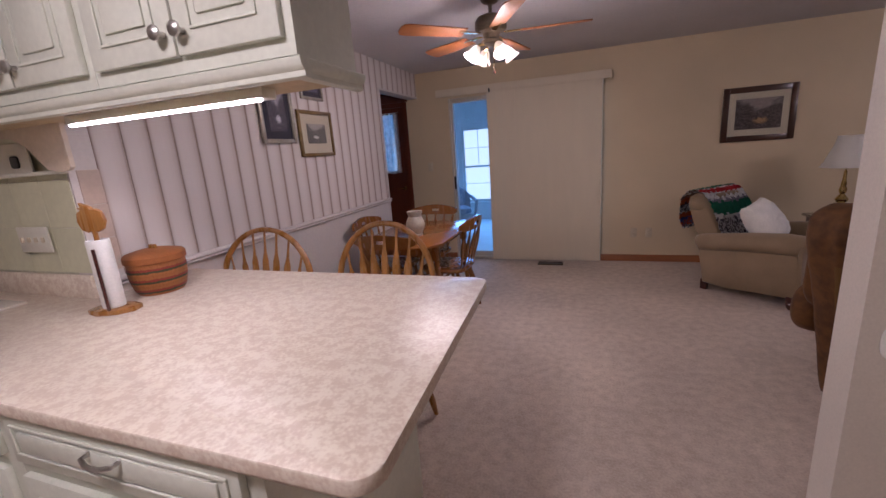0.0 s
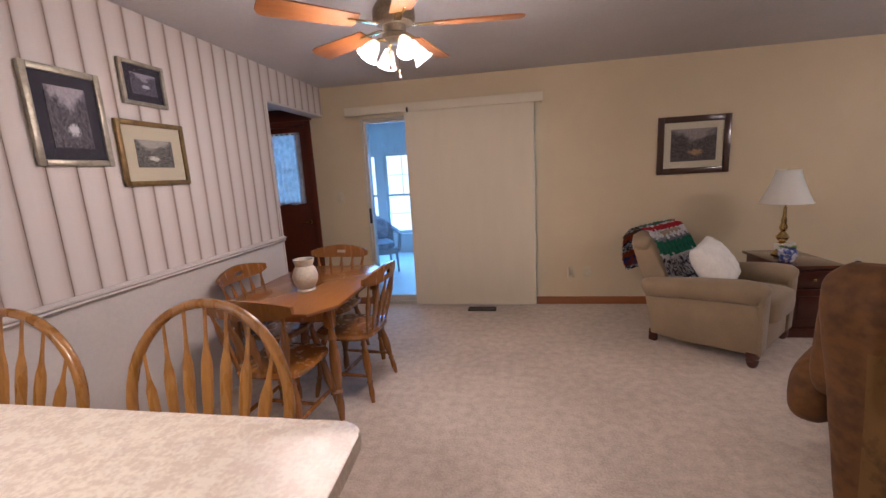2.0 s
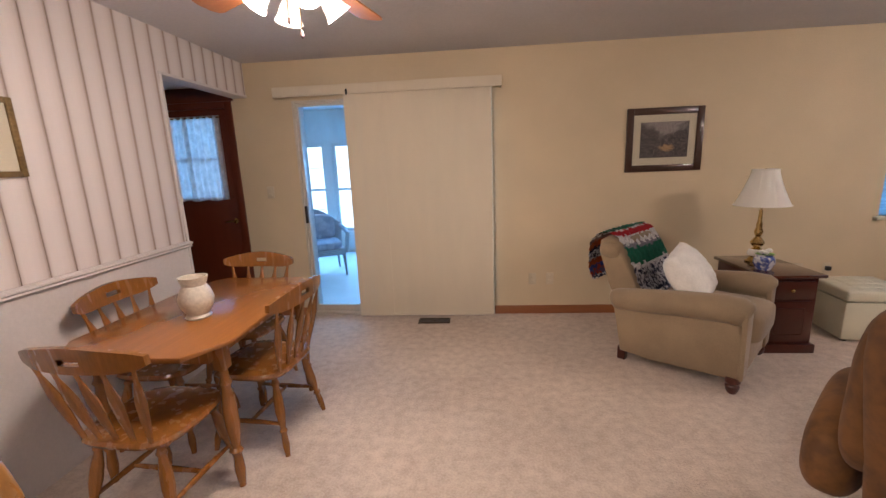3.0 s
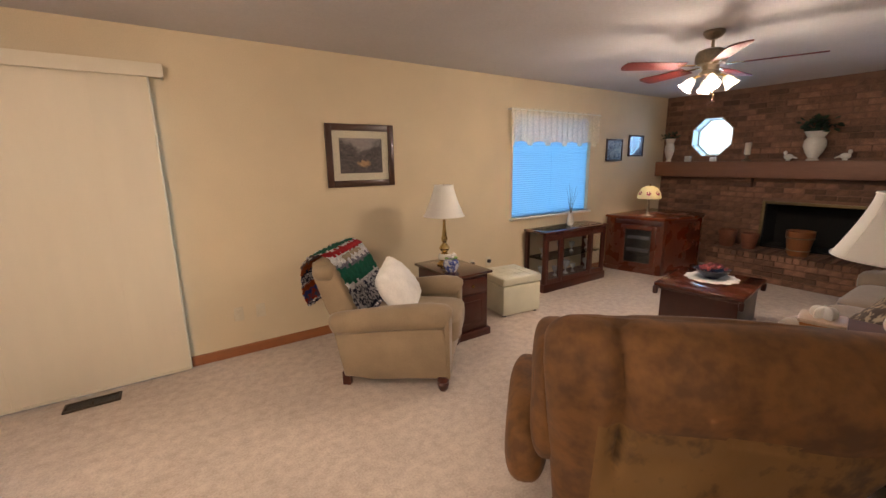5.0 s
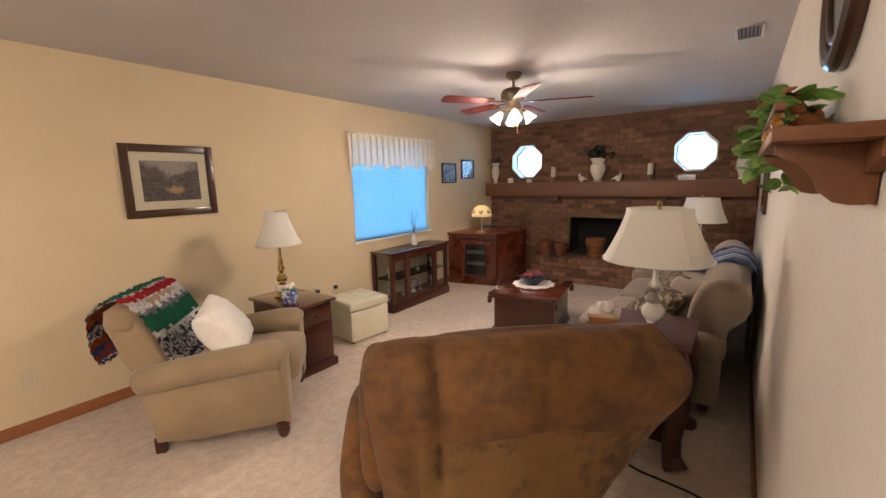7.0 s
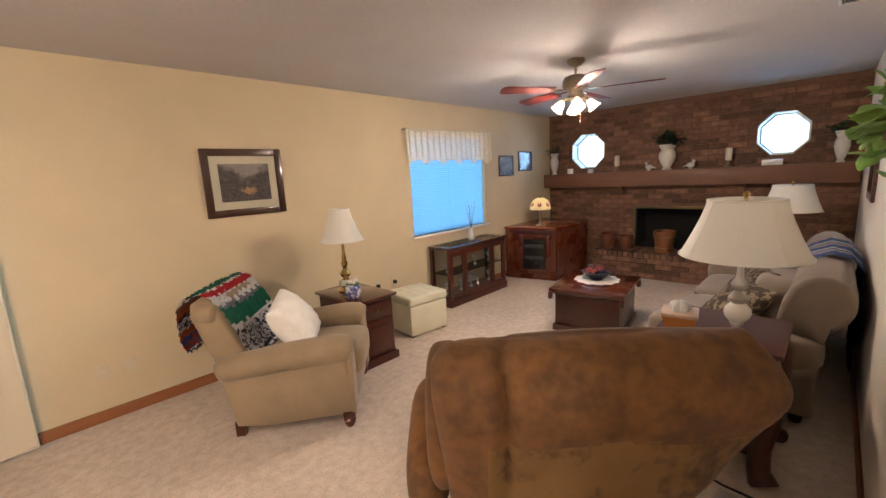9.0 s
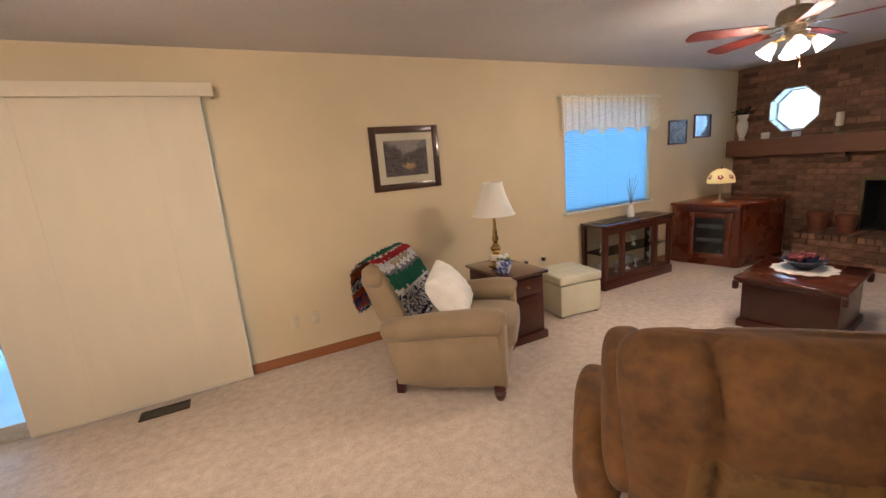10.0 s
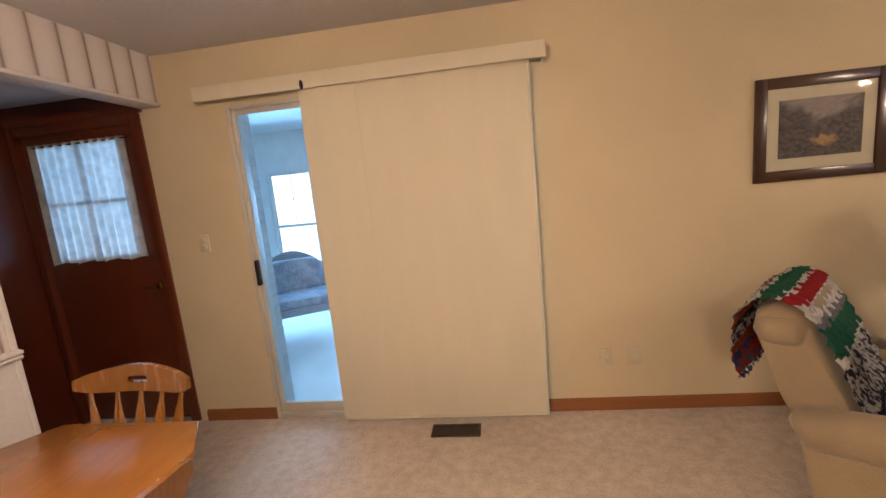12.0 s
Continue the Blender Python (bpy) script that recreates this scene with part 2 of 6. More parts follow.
IRON = mat("dark_metal_vent", (0.07, 0.05, 0.035), 0.5, 0.2, metal=0.3)
PLASTIC = mat("ivory_plastic", (0.62, 0.54, 0.40), 0.4, 0.03)
LEAF = mat("green_leaf", (0.24, 0.44, 0.09), 0.5, 0.3, 20, 60, 0.2, spread=0.5)
DARKLEAF = mat("dark_leaf", (0.03, 0.06, 0.025), 0.6, 0.3, 20, 60, 0.2, spread=0.5)
DRYLEAF = mat("russet_leaf", (0.30, 0.10, 0.03), 0.7, 0.3, 20, 60, 0.2, spread=0.5)
BLIND = mat("woven_panel_blind", (0.70, 0.62, 0.48), 0.85, 0.02, 2, 300, 0.2, stretch=(6, 1, 1))
FLOORPALE = mat("sunroom_floor", (0.62, 0.64, 0.62), 0.6, 0.08, 3, 60, 0.1)
SUNWALL = mat("sunroom_paint", (0.70, 0.72, 0.72), 0.7, 0.05)
WICKER = striped("grey_wicker", 2, 0.022, [(0.0, (0.20, 0.22, 0.26)), (0.3, (0.48, 0.50, 0.54)), (0.7, (0.44, 0.46, 0.50)), (1.0, (0.18, 0.20, 0.24))], 0.7, 0.6, 0.01, 60)
CUSHIONBLUE = mat("pale_floral_cushion", (0.55, 0.58, 0.64), 0.9, 0.2, 9, 40, 0.2, second=(0.26, 0.30, 0.40))
FROST = sheer("frosted_glass_shade", (0.80, 0.76, 0.70), 0.06, 0.42)
LAMPSHADE = sheer("ivory_lampshade", (0.94, 0.92, 0.86), 0.0, 0.30, 120)
LACE = sheer("white_lace", (0.80, 0.80, 0.78), 0.22, 0.5, 16)
CELL = sheer("cellular_window_shade", (0.42, 0.50, 0.56), 0.0, 0.85, 12)
GLASS = pane_glass("window_glass")
PICGLASS = pane_glass("picture_glass", (0.97, 0.97, 0.97), 0.06, 1.12)


def art(name, half, sky, mass, mid, path, spot, seed):
    """A painted landscape: pale sky, dark banks of trees at both sides and a bright patch low down; half: half width and height."""
    m = bpy.data.materials.new(name)
    m.use_nodes = True
    nt = m.node_tree
    L = nt.links.new
    b = nt.nodes["Principled BSDF"]
    co = nt.nodes.new("ShaderNodeTexCoord")
    mp = nt.nodes.new("ShaderNodeMapping")
    mp.inputs["Scale"].default_value = (1 / half[0], 1.0, 1 / half[1])
    L(co.outputs["Object"], mp.inputs[0])
    shift = nt.nodes.new("ShaderNodeMapping")
    shift.inputs["Location"].default_value = (seed, 0, seed * 0.7)
    L(mp.outputs[0], shift.inputs[0])
    coarse = node(nt, "TexNoise", Scale=1.7, Detail=6.0, Roughness=0.6)
    fine = node(nt, "TexNoise", Scale=7.0, Detail=6.0, Roughness=0.7)
    for n in (coarse, fine):
        L(shift.outputs[0], n.inputs["Vector"])
    sep = nt.nodes.new("ShaderNodeSeparateXYZ")
    L(mp.outputs[0], sep.inputs[0])

    def calc(op, p, q, r=None):
        k = nt.nodes.new("ShaderNodeMath")
        k.operation = op
        for slot, v in enumerate((p, q) if r is None else (p, q, r)):
            if isinstance(v, (int, float)):
                k.inputs[slot].default_value = v
            else:
                L(v, k.inputs[slot])
        return k.outputs[0]

    def step(v, lo, hi):
        k = node(nt, "MapRange")
        k.interpolation_type = "SMOOTHSTEP"
        k.inputs[1].default_value, k.inputs[2].default_value = lo, hi
        L(v, k.inputs[0])
        return k.outputs[0]

    def blend(fac, p, q):
        k = nt.nodes.new("ShaderNodeMixRGB")
        L(fac, k.inputs[0])
        for slot, v in ((1, p), (2, q)):
            if isinstance(v, tuple):
                k.inputs[slot].default_value = (*v, 1)
            else:
                L(v, k.inputs[slot])
        return k.outputs[0]

    ground = blend(step(fine.outputs[0], 0.35, 0.65), mass, mid)
    side = calc("MULTIPLY_ADD", calc("ABSOLUTE", calc("SUBTRACT", sep.outputs[0], spot[0] * 0.5), 0.0), -0.75, sep.outputs[2])
    high = calc("ADD", side, calc("MULTIPLY_ADD", coarse.outputs[0], 1.8, -0.95))
    out = blend(step(high, -0.05, 0.45), ground, blend(step(fine.outputs[0], 0.3, 0.7), tuple(c * 0.72 for c in sky), sky))
    dx = calc("SUBTRACT", sep.outputs[0], spot[0])
    dz = calc("SUBTRACT", sep.outputs[2], spot[1])
    r2 = calc("ADD", calc("MULTIPLY", dx, calc("MULTIPLY", dx, 6.0)), calc("MULTIPLY", dz, calc("MULTIPLY", dz, 14.0)))
    near = calc("ADD", calc("SUBTRACT", 1.0, r2), calc("MULTIPLY_ADD", fine.outputs[0], 2.0, -1.0))
    out = blend(step(near, 0.2, 0.9), out, path)
    L(out, b.inputs["Base Color"])
    b.inputs["Roughness"].default_value = 0.6
    return m


CABGLASS = pane_glass("cabinet_glass", (0.95, 0.97, 0.97), 0.1)
BULB = glow("lit_bulb", (1.0, 0.86, 0.66), 18.0)
TUBE = glow("lit_tube", (1.0, 0.90, 0.80), 230.0)
OUTSIDE = glow("overcast_daylight", (0.84, 0.94, 1.0), 3.6)

# ---- building helpers ----


def thing(name, label, category, m=None, group="", kind=""):
    ob = new(name)
    ob.matrix_world = m if m is not None else Matrix()
    return tagged(ob, label, category, group, kind)


def part(name, bm, material, parent=None, label="", smooth=35):
    bmesh.ops.recalc_face_normals(bm, faces=bm.faces)
    me = bpy.data.meshes.new(name)
    bm.to_mesh(me)
    bm.free()
    for ma in (material if isinstance(material, (list, tuple)) else [material]):
        me.materials.append(ma)
    if smooth:
        me.polygons.foreach_set("use_smooth", [True] * len(me.polygons))
        me.set_sharp_from_angle(angle=radians(smooth))
    ob = new(name, me)
    if parent:
        ob.parent = parent
    if label:
        ob["label"] = label
    return ob


def setting(name, bm, material, label, category, smooth=35):
    return tagged(part(name, bm, material, None, label, smooth), label, category, "", "structure")


def box(x0, y0, z0, x1, y1, z1, bevel=0.0, bm=None, seg=2):
    bm = bm or bmesh.new()
    v = [bm.verts.new((x, y, z)) for x in (x0, x1) for y in (y0, y1) for z in (z0, z1)]
    faces = [bm.faces.new([v[i] for i in f]) for f in ((0, 1, 3, 2), (4, 6, 7, 5), (0, 4, 5, 1), (2, 3, 7, 6), (0, 2, 6, 4), (1, 5, 7, 3))]
    if bevel:
        edges = list({e for f in faces for e in f.edges})
        bmesh.ops.bevel(bm, geom=edges, offset=bevel, segments=seg, affect="EDGES", profile=0.5)
    return bm


def lathe(profile, at=(0, 0, 0), seg=24, bm=None, squash=1.0):
    bm = bm or bmesh.new()
    rings = []
    for r, z in profile:
        if r <= 1e-5:
            rings.append([bm.verts.new((at[0], at[1], at[2] + z))])
        else:
            rings.append([bm.verts.new((at[0] + r * math.cos(a), at[1] + r * squash * math.sin(a), at[2] + z)) for a in (2 * math.pi * k / seg for k in range(seg))])
    for a, b in zip(rings, rings[1:]):
        for k in range(seg):
            q = [a[k % len(a)], a[(k + 1) % len(a)], b[(k + 1) % len(b)], b[k % len(b)]]
            q = list(dict.fromkeys(q))
            if len(q) > 2:
                bm.faces.new(q)
    return bm


def tube(points, radius, seg=8, bm=None, flat=1.0, closed=False):
    """A rod along points; radius a number or one for each point; flat squeezes it across."""
    bm = bm or bmesh.new()
    pts = [Vector(p) for p in points]
    rad = radius if isinstance(radius, (list, tuple)) else [radius] * len(pts)
    rings = []
    for i, p in enumerate(pts):
        if closed:
            d = pts[(i + 1) % len(pts)] - pts[i - 1]
        else:
            d = pts[min(i + 1, len(pts) - 1)] - pts[max(i - 1, 0)]
        d.normalize()
        if i == 0:
            a = d.cross(Vector((0, 0, 1)) if abs(d.z) < 0.9 else Vector((0, 1, 0)))
        else:
            a = a - d * a.dot(d)
        a.normalize()
        b = a.cross(d)
        rings.append([bm.verts.new(p + rad[i] * (math.cos(t) * a + flat * math.sin(t) * b)) for t in (2 * math.pi * k / seg for k in range(seg))])
    pairs = list(zip(rings, rings[1:])) + ([(rings[-1], rings[0])] if closed else [])
    for a, b in pairs:
        for k in range(seg):
            bm.faces.new((a[k], a[(k + 1) % seg], b[(k + 1) % seg], b[k]))
    if not closed:
        bm.faces.new(rings[0][::-1])
        bm.faces.new(rings[-1])
    return bm


def prism(poly, axis, a, b, bevel=0.0, bm=None):
    """A polygon of the two other axes, drawn out along axis from a to b."""
    bm = bm or bmesh.new()

    def at(p, h):
        q = list(p)
        q.insert(axis, h)
        return q

    lo, hi = [bm.verts.new(at(p, a)) for p in poly], [bm.verts.new(at(p, b)) for p in poly]
    n = len(poly)
    faces = [bm.faces.new(lo[::-1]), bm.faces.new(hi)] + [bm.faces.new((lo[k], lo[(k + 1) % n], hi[(k + 1) % n], hi[k])) for k in range(n)]
    if bevel:
        bmesh.ops.bevel(bm, geom=list(set(faces[0].edges) | set(faces[1].edges)), offset=bevel, segments=2, affect="EDGES", profile=0.5)
    return bm


def pillow(cx, cy, cz, sx, sy, sz, e=0.45, seg=28, rings=16, bm=None, lump=0.0, m=None, e2=None):
    """A stuffed form: a rounded box whose sides swell; sx, sy, sz are half sizes."""
    bm = bm or bmesh.new()
    e2 = e2 or e
    grid = []

    def sp(v, p):
        return math.copysign(abs(v) ** p, v)

    for i in range(rings + 1):
        u = -math.pi / 2 + math.pi * i / rings
        row = []
        for k in range(seg if 0 < i < rings else 1):
            w = 2 * math.pi * k / seg
            p = Vector((sx * sp(math.cos(u), e2) * sp(math.cos(w), e), sy * sp(math.cos(u), e2) * sp(math.sin(w), e), sz * sp(math.sin(u), e2)))
            if lump:
                p *= 1 + lump * noise.noise(p * 7 + Vector((cx, cy, cz)) * 3)
            p = (m @ p if m is not None else p) + Vector((cx, cy, cz))
            row.append(bm.verts.new(p))
        grid.append(row)
    for a, b in zip(grid, grid[1:]):
        for k in range(seg):
            q = list(dict.fromkeys([a[k % len(a)], a[(k + 1) % len(a)], b[(k + 1) % len(b)], b[k % len(b)]]))
            if len(q) > 2:
                bm.faces.new(q)
    return bm


def cushion(half, thick, m, seed=0.0, n=22, rough=0.006):
    """A square knife-edged cushion with drawn-out corners, flat in its own x and y."""
    bm = bmesh.new()
    for s in (-1, 1):
        rows = []
        for i in range(n + 1):
            u = -1 + 2 * i / n
            row = []
            for k in range(n + 1):
                v = -1 + 2 * k / n
                h = thick * ((1 - u * u) * (1 - v * v)) ** 0.42
                p = Vector((half * u * (1 - 0.07 * (1 - v * v)), half * v * (1 - 0.07 * (1 - u * u)), s * h))
                j = rough * noise.noise(Vector((p.x, p.y, 0)) * 24 + Vector((seed, 0, 0)))
                p += Vector((j, j, s * h / thick * (j * 1.5 + 0.10 * thick * noise.noise(p * 8 + Vector((seed, 0, 2))))))
                row.append(bm.verts.new(m @ p))
            rows.append(row)
        for a, b in zip(rows, rows[1:]):
            for k in range(n):
                bm.faces.new((a[k], a[k + 1], b[k + 1], b[k]) if s > 0 else (b[k], b[k + 1], a[k + 1], a[k]))
    bmesh.ops.remove_doubles(bm, verts=bm.verts, dist=0.0012)
    return bm


def arc(cx, cy, r, a0, a1, n=8):
    return [(cx + r * math.cos(radians(a0 + (a1 - a0) * k / n)), cy + r * math.sin(radians(a0 + (a1 - a0) * k / n))) for k in range(n + 1)]


def cells(u0, u1, z0, z1, holes):
    """The rectangles left of a wall when its openings (u0, u1, z0, z1) are cut out."""
    us = sorted({u0, u1, *[h[0] for h in holes], *[h[1] for h in holes]})
    for a, b in zip(us, us[1:]):
        cut = sorted((h[2], h[3]) for h in holes if h[0] < (a + b) / 2 < h[1])
        z = z0
        for lo, hi in cut:
            if lo > z:
                yield a, b, z, lo
            z = hi
        if z < z1:
            yield a, b, z, z1


def wall_x(name, x0, x1, y0, y1, z0, z1, holes, material, label):
    """A wall that runs along x, y0 to y1 thick."""
    bm = bmesh.new()
    for a, b, lo, hi in cells(x0, x1, z0, z1, holes):
        box(a, y0, lo, b, y1, hi, bm=bm)
    return setting(name, bm, material, label, "wall", 0)


def wall_y(name, x0, x1, y0, y1, z0, z1, holes, material, label):
    bm = bmesh.new()
    for a, b, lo, hi in cells(y0, y1, z0, z1, holes):
        box(x0, a, lo, x1, b, hi, bm=bm)
    return setting(name, bm, material, label, "wall", 0)

# ---- the large structure ----
H = 2.44
setting("floor", box(-3.2, -2.6, -0.12, 7.3, 5.36, 0.0), CARPET, "beige cut-pile carpet, lightly trodden", "floor", 0)
setting("ceiling", box(-3.2, -2.6, H, 7.3, 5.45, H + 0.12), CEILING, "off-white textured ceiling", "ceiling", 0)
wall_x("wall_back", -3.2, 7.3, 5.3, 5.45, 0, H, [(-2.98, -2.0, 0, 2.12), (-1.42, 0.42, 0, 2.09), (3.78, 5.18, 0.87, 2.06)], CREAM, "cream painted living room wall")
wall_planks = wall_y("wall_planks", -1.97, -1.85, 1.22, 5.3, 0.0, H, [(4.23, 5.3, 0, 2.155)], WAINSCOT, "whitewashed plank wall with dark grooves, soft groove shade painted on, above a chair rail")
setting("wainscot", box(-1.85, 1.22, 0.0, -1.842, 4.23, 0.94), WAINSCOT, "pale painted dado below the chair rail", "wall", 0)
bm = prism([(-1.842, 0.94), (-1.826, 0.945), (-1.818, 0.955), (-1.826, 0.962), (-1.812, 0.972), (-1.812, 0.982), (-1.842, 0.99)], 1, 1.22, 4.235)
setting("chair_rail", bm, WAINSCOT, "white moulded chair rail", "trim")
setting("trim_opening", box(-1.975, 4.212, 0.0, -1.838, 4.238, 2.155, 0.004), WAINSCOT, "white corner trim of the entry opening", "trim")
setting("trim_header", box(-1.975, 4.212, 2.138, -1.838, 5.298, 2.158, 0.004), WAINSCOT, "white trim under the planked header", "trim")
wall_y("wall_entry", -3.2, -2.984, 3.9, 5.3, 0, 2.3, [], DOORWOOD, "dark wood-panelled entry wall")
setting("trim_entry", box(-2.984, 5.278, 2.12, -1.975, 5.298, 2.25, 0.003), DOORWOOD, "dark wood panel above the entry door", "trim")
wall_x("wall_entry_side", -3.2, -1.97, 3.78, 3.9, 0, 2.3, [], CREAM, "plain entry wall")
setting("ceiling_entry", box(-3.2, 3.9, 2.25, -1.97, 5.3, 2.3), CEILING, "low grey entry ceiling", "ceiling", 0)
wall_x("wall_right", 0.96, 7.0, 1.39, 1.51, 0, H, [], WHITEWALL, "off-white wall along the sofa")
wall_x("wall_kitchen_tile", -3.2, -1.97, 1.22, 1.34, 0, H, [], GROUT, "kitchen wall behind the tiles")
# Three unseen walls, added to enclose the kitchen and its light.
wall_x("wall_kitchen_back", -3.2, 7.3, -2.72, -2.6, 0, H, [], WHITEWALL, "plain unseen wall added to close the kitchen")
wall_y("wall_kitchen_left", -3.2, -3.08, -2.6, 1.22, 0, H, [], WHITEWALL, "plain unseen wall added to close the kitchen")
wall_y("wall_kitchen_right", 2.6, 2.72, -2.6, 1.39, 0, H, [], WHITEWALL, "plain unseen wall added to close the kitchen")
for n, (x0, x1) in enumerate(((-2.0, -1.42), (0.42, 7.0))):
    bm = prism([(5.3, 0.0), (5.286, 0.0), (5.286, 0.062), (5.291, 0.075), (5.3, 0.08)], 0, x0 + (0.06 if n == 0 else 0.0), x1)
    setting("baseboard", bm, TRIM, "red-brown stained oak baseboard", "trim")
bm = prism([(1.51, 0.0), (1.524, 0.0), (1.524, 0.062), (1.519, 0.075), (1.51, 0.08)], 0, 0.96, 6.98)
setting("baseboard", bm, TRIM, "red-brown stained oak baseboard", "trim")

# brick wall, with its two octagonal openings and the firebox
OCT = [(4.62, 1.83, 0.265), (2.22, 1.86, 0.25)]
FIRE = (2.72, 3.87, 0.36, 0.95)
bm = bmesh.new()
for a, b, lo, hi in cells(1.39, 5.3, 0, H, [(y - r, y + r, z - r, z + r) for y, z, r in OCT] + [FIRE]):
    box(7.0, a, lo, 7.2, b, hi, bm=bm)
for y, z, r in OCT:
    c = r * (1 - math.tan(radians(22.5)))
    for sy in (-1, 1):
        for sz in (-1, 1):
            prism([(y + sy * r, z + sz * r), (y + sy * (r - c), z + sz * r), (y + sy * r, z + sz * (r - c))], 0, 7.0, 7.2, bm=bm)
wall_brick = setting("wall_brick", bm, MORTAR, "brown brick chimney wall", "wall", 0)


def octagon(y, z, r):
    k = r * math.tan(radians(22.5))
    return [(y + a, z + b) for a, b in ((k, r), (r, k), (r, -k), (k, -r), (-k, -r), (-r, -k), (-r, k), (-k, r))]


for n, (y, z, r) in enumerate(OCT):
    w = thing(f"window_{n + 2}", "octagonal window with a white frame in the brick wall", "window", None, "octagonal windows", "structure")
    o, i = octagon(y, z, r), octagon(y, z, r - 0.03)
    bm = bmesh.new()
    for k in range(8):
        j = (k + 1) % 8
        prism([o[k], o[j], i[j], i[k]], 0, 7.155, 7.195, bm=bm)
    part("window_frame", bm, IVORY, w, "", 0)
    bm = bmesh.new()
    q = octagon(y, z, r - 0.012)
    for k in range(8):
        j = (k + 1) % 8
        prism([o[k], o[j], q[j], q[k]], 0, 6.986, 7.155, bm=bm)
    bmesh.ops.remove_doubles(bm, verts=bm.verts, dist=0.0005)
    part("window_jamb", bm, IVORY, w, "", 0)
    pn = part("pane", prism(i, 0, 7.172, 7.178), GLASS, w, "", 0)
    pn.visible_shadow = False

# beyond the windows: plain bright distance
for nm, bmx in (("backdrop_east", box(9.0, 0.0, -1.0, 9.02, 7.0, 4.5)), ("backdrop_north", box(-9.0, 12.5, -1.0, 2.5, 12.52, 6.0))):
    setting(nm, bmx, OUTSIDE, "pale overcast distance", "backdrop", 0)
setting("ground", box(-80, -80, -0.5, 80, 80, -0.3), mat("winter_lawn", (0.20, 0.21, 0.12), 0.95, 0.3), "plain lawn outside", "ground", 0)

# ---- sunroom behind the sliding door ----
setting("floor_sunroom", box(-5.0, 5.45, -0.12, 2.0, 8.62, -0.02), FLOORPALE, "pale smooth sunroom floor", "floor", 0)
SUNWIN = [(-3.84, -3.16), (-3.02, -2.34), (-2.20, -1.52), (-1.38, -0.70)]
wall_x("wall_sunroom", -5.0, 2.0, 8.5, 8.62, -0.02, 2.7, [(a, b, 0.36, 1.88) for a, b in SUNWIN], SUNWALL, "pale sunroom wall with a row of windows")
wall_y("wall_sunroom_left", -5.1, -5.0, 5.45, 8.62, -0.02, 2.9, [], SUNWALL, "pale sunroom end wall")
wall_y("wall_sunroom_right", 2.0, 2.1, 5.45, 8.62, -0.02, 2.9, [], SUNWALL, "pale sunroom end wall")
bm = prism([(5.45, 2.9), (8.62, 2.42), (8.62, 2.52), (5.45, 3.0)], 0, -5.0, 2.0)
setting("ceiling_sunroom", bm, SUNWALL, "sloping pale sunroom ceiling", "ceiling", 0)
for n, (a, b) in enumerate(SUNWIN):
    w = thing(f"window_{n + 4}", "tall white double-hung sunroom window", "window", None, "sunroom windows", "structure")
    bm = bmesh.new()
    for q in ((a, 0.36, a + 0.045, 1.88), (b - 0.045, 0.36, b, 1.88), (a + 0.045, 0.36, b - 0.045, 0.41), (a + 0.045, 1.83, b - 0.045, 1.88), (a + 0.045, 1.075, b - 0.045, 1.115)):
        box(q[0], 8.52, q[1], q[2], 8.58, q[3], 0.004, bm=bm)
    part("window_frame", bm, SUNWALL, w)
    bm = bmesh.new()
    for z in (0.74, 1.47):
        box(a + 0.045, 8.548, z, b - 0.045, 8.558, z + 0.010, bm=bm)
    box((a + b) / 2 - 0.005, 8.548, 1.115, (a + b) / 2 + 0.005, 8.558, 1.83, bm=bm)
    part("muntin", bm, SUNWALL, w, "", 0)
    pn = part("pane", box(a + 0.045, 8.562, 0.41, b - 0.045, 8.567, 1.83), GLASS, w, "", 0)
    pn.visible_shadow = False
    part("window_sill", box(a - 0.04, 8.44, 0.33, b + 0.04, 8.52, 0.36, 0.006), SUNWALL, w)

# sliding glass door with its panel blind
d = thing("door_1", "sliding glass door in a pale metal frame, closed", "door", None, "", "structure")
bm = bmesh.new()
for q in ((-1.42, 0.0, -1.398, 2.09), (0.398, 0.0, 0.42, 2.09), (-1.398, 2.066, 0.398, 2.09), (-1.398, 0.0, 0.398, 0.035)):
    box(q[0], 5.296, q[1], q[2], 5.44, q[3], 0.004, bm=bm)
part("door_frame", bm, mat("almond_metal", (0.58, 0.53, 0.45), 0.4, 0.05), d)
for n, (a, b, y) in enumerate(((-1.398, -0.47, 5.335), (-0.53, 0.398, 5.385))):
    bm = bmesh.new()
    for q in ((a, 0.035, a + 0.026, 2.066), (b - 0.05, 0.035, b, 2.066), (a + 0.026, 0.035, b - 0.05, 0.10), (a + 0.026, 2.035, b - 0.05, 2.066)):
        box(q[0], y - 0.015, q[1], q[2], y + 0.015, q[3], 0.003, bm=bm)
    sash = part("sash", bm, MATS["almond_metal"], d)
    pn = part("pane", box(a + 0.026, y - 0.003, 0.10, b - 0.05, y + 0.003, 2.035), GLASS, sash, "", 0)
    pn.visible_shadow = False
part("handle", box(-1.397, 5.285, 0.95, -1.374, 5.322, 1.12, 0.006), mat("dark_bronze_pull", (0.05, 0.035, 0.025), 0.4, metal=0.6), d, "dark bronze pull")
v = thing("panel_blind", "cream panel-track blind drawn over half the door", "blind")
for k in range(4):
    a = -0.905 + k * 0.328
    part("panel", box(a, 5.232 + 0.006 * (k % 2), 0.018, a + 0.342, 5.236 + 0.006 * (k % 2), 2.12), BLIND, v, "", 0)
part("bottom_bar", box(-0.905, 5.228, 0.012, 0.42, 5.244, 0.03, 0.003), BLIND, v)
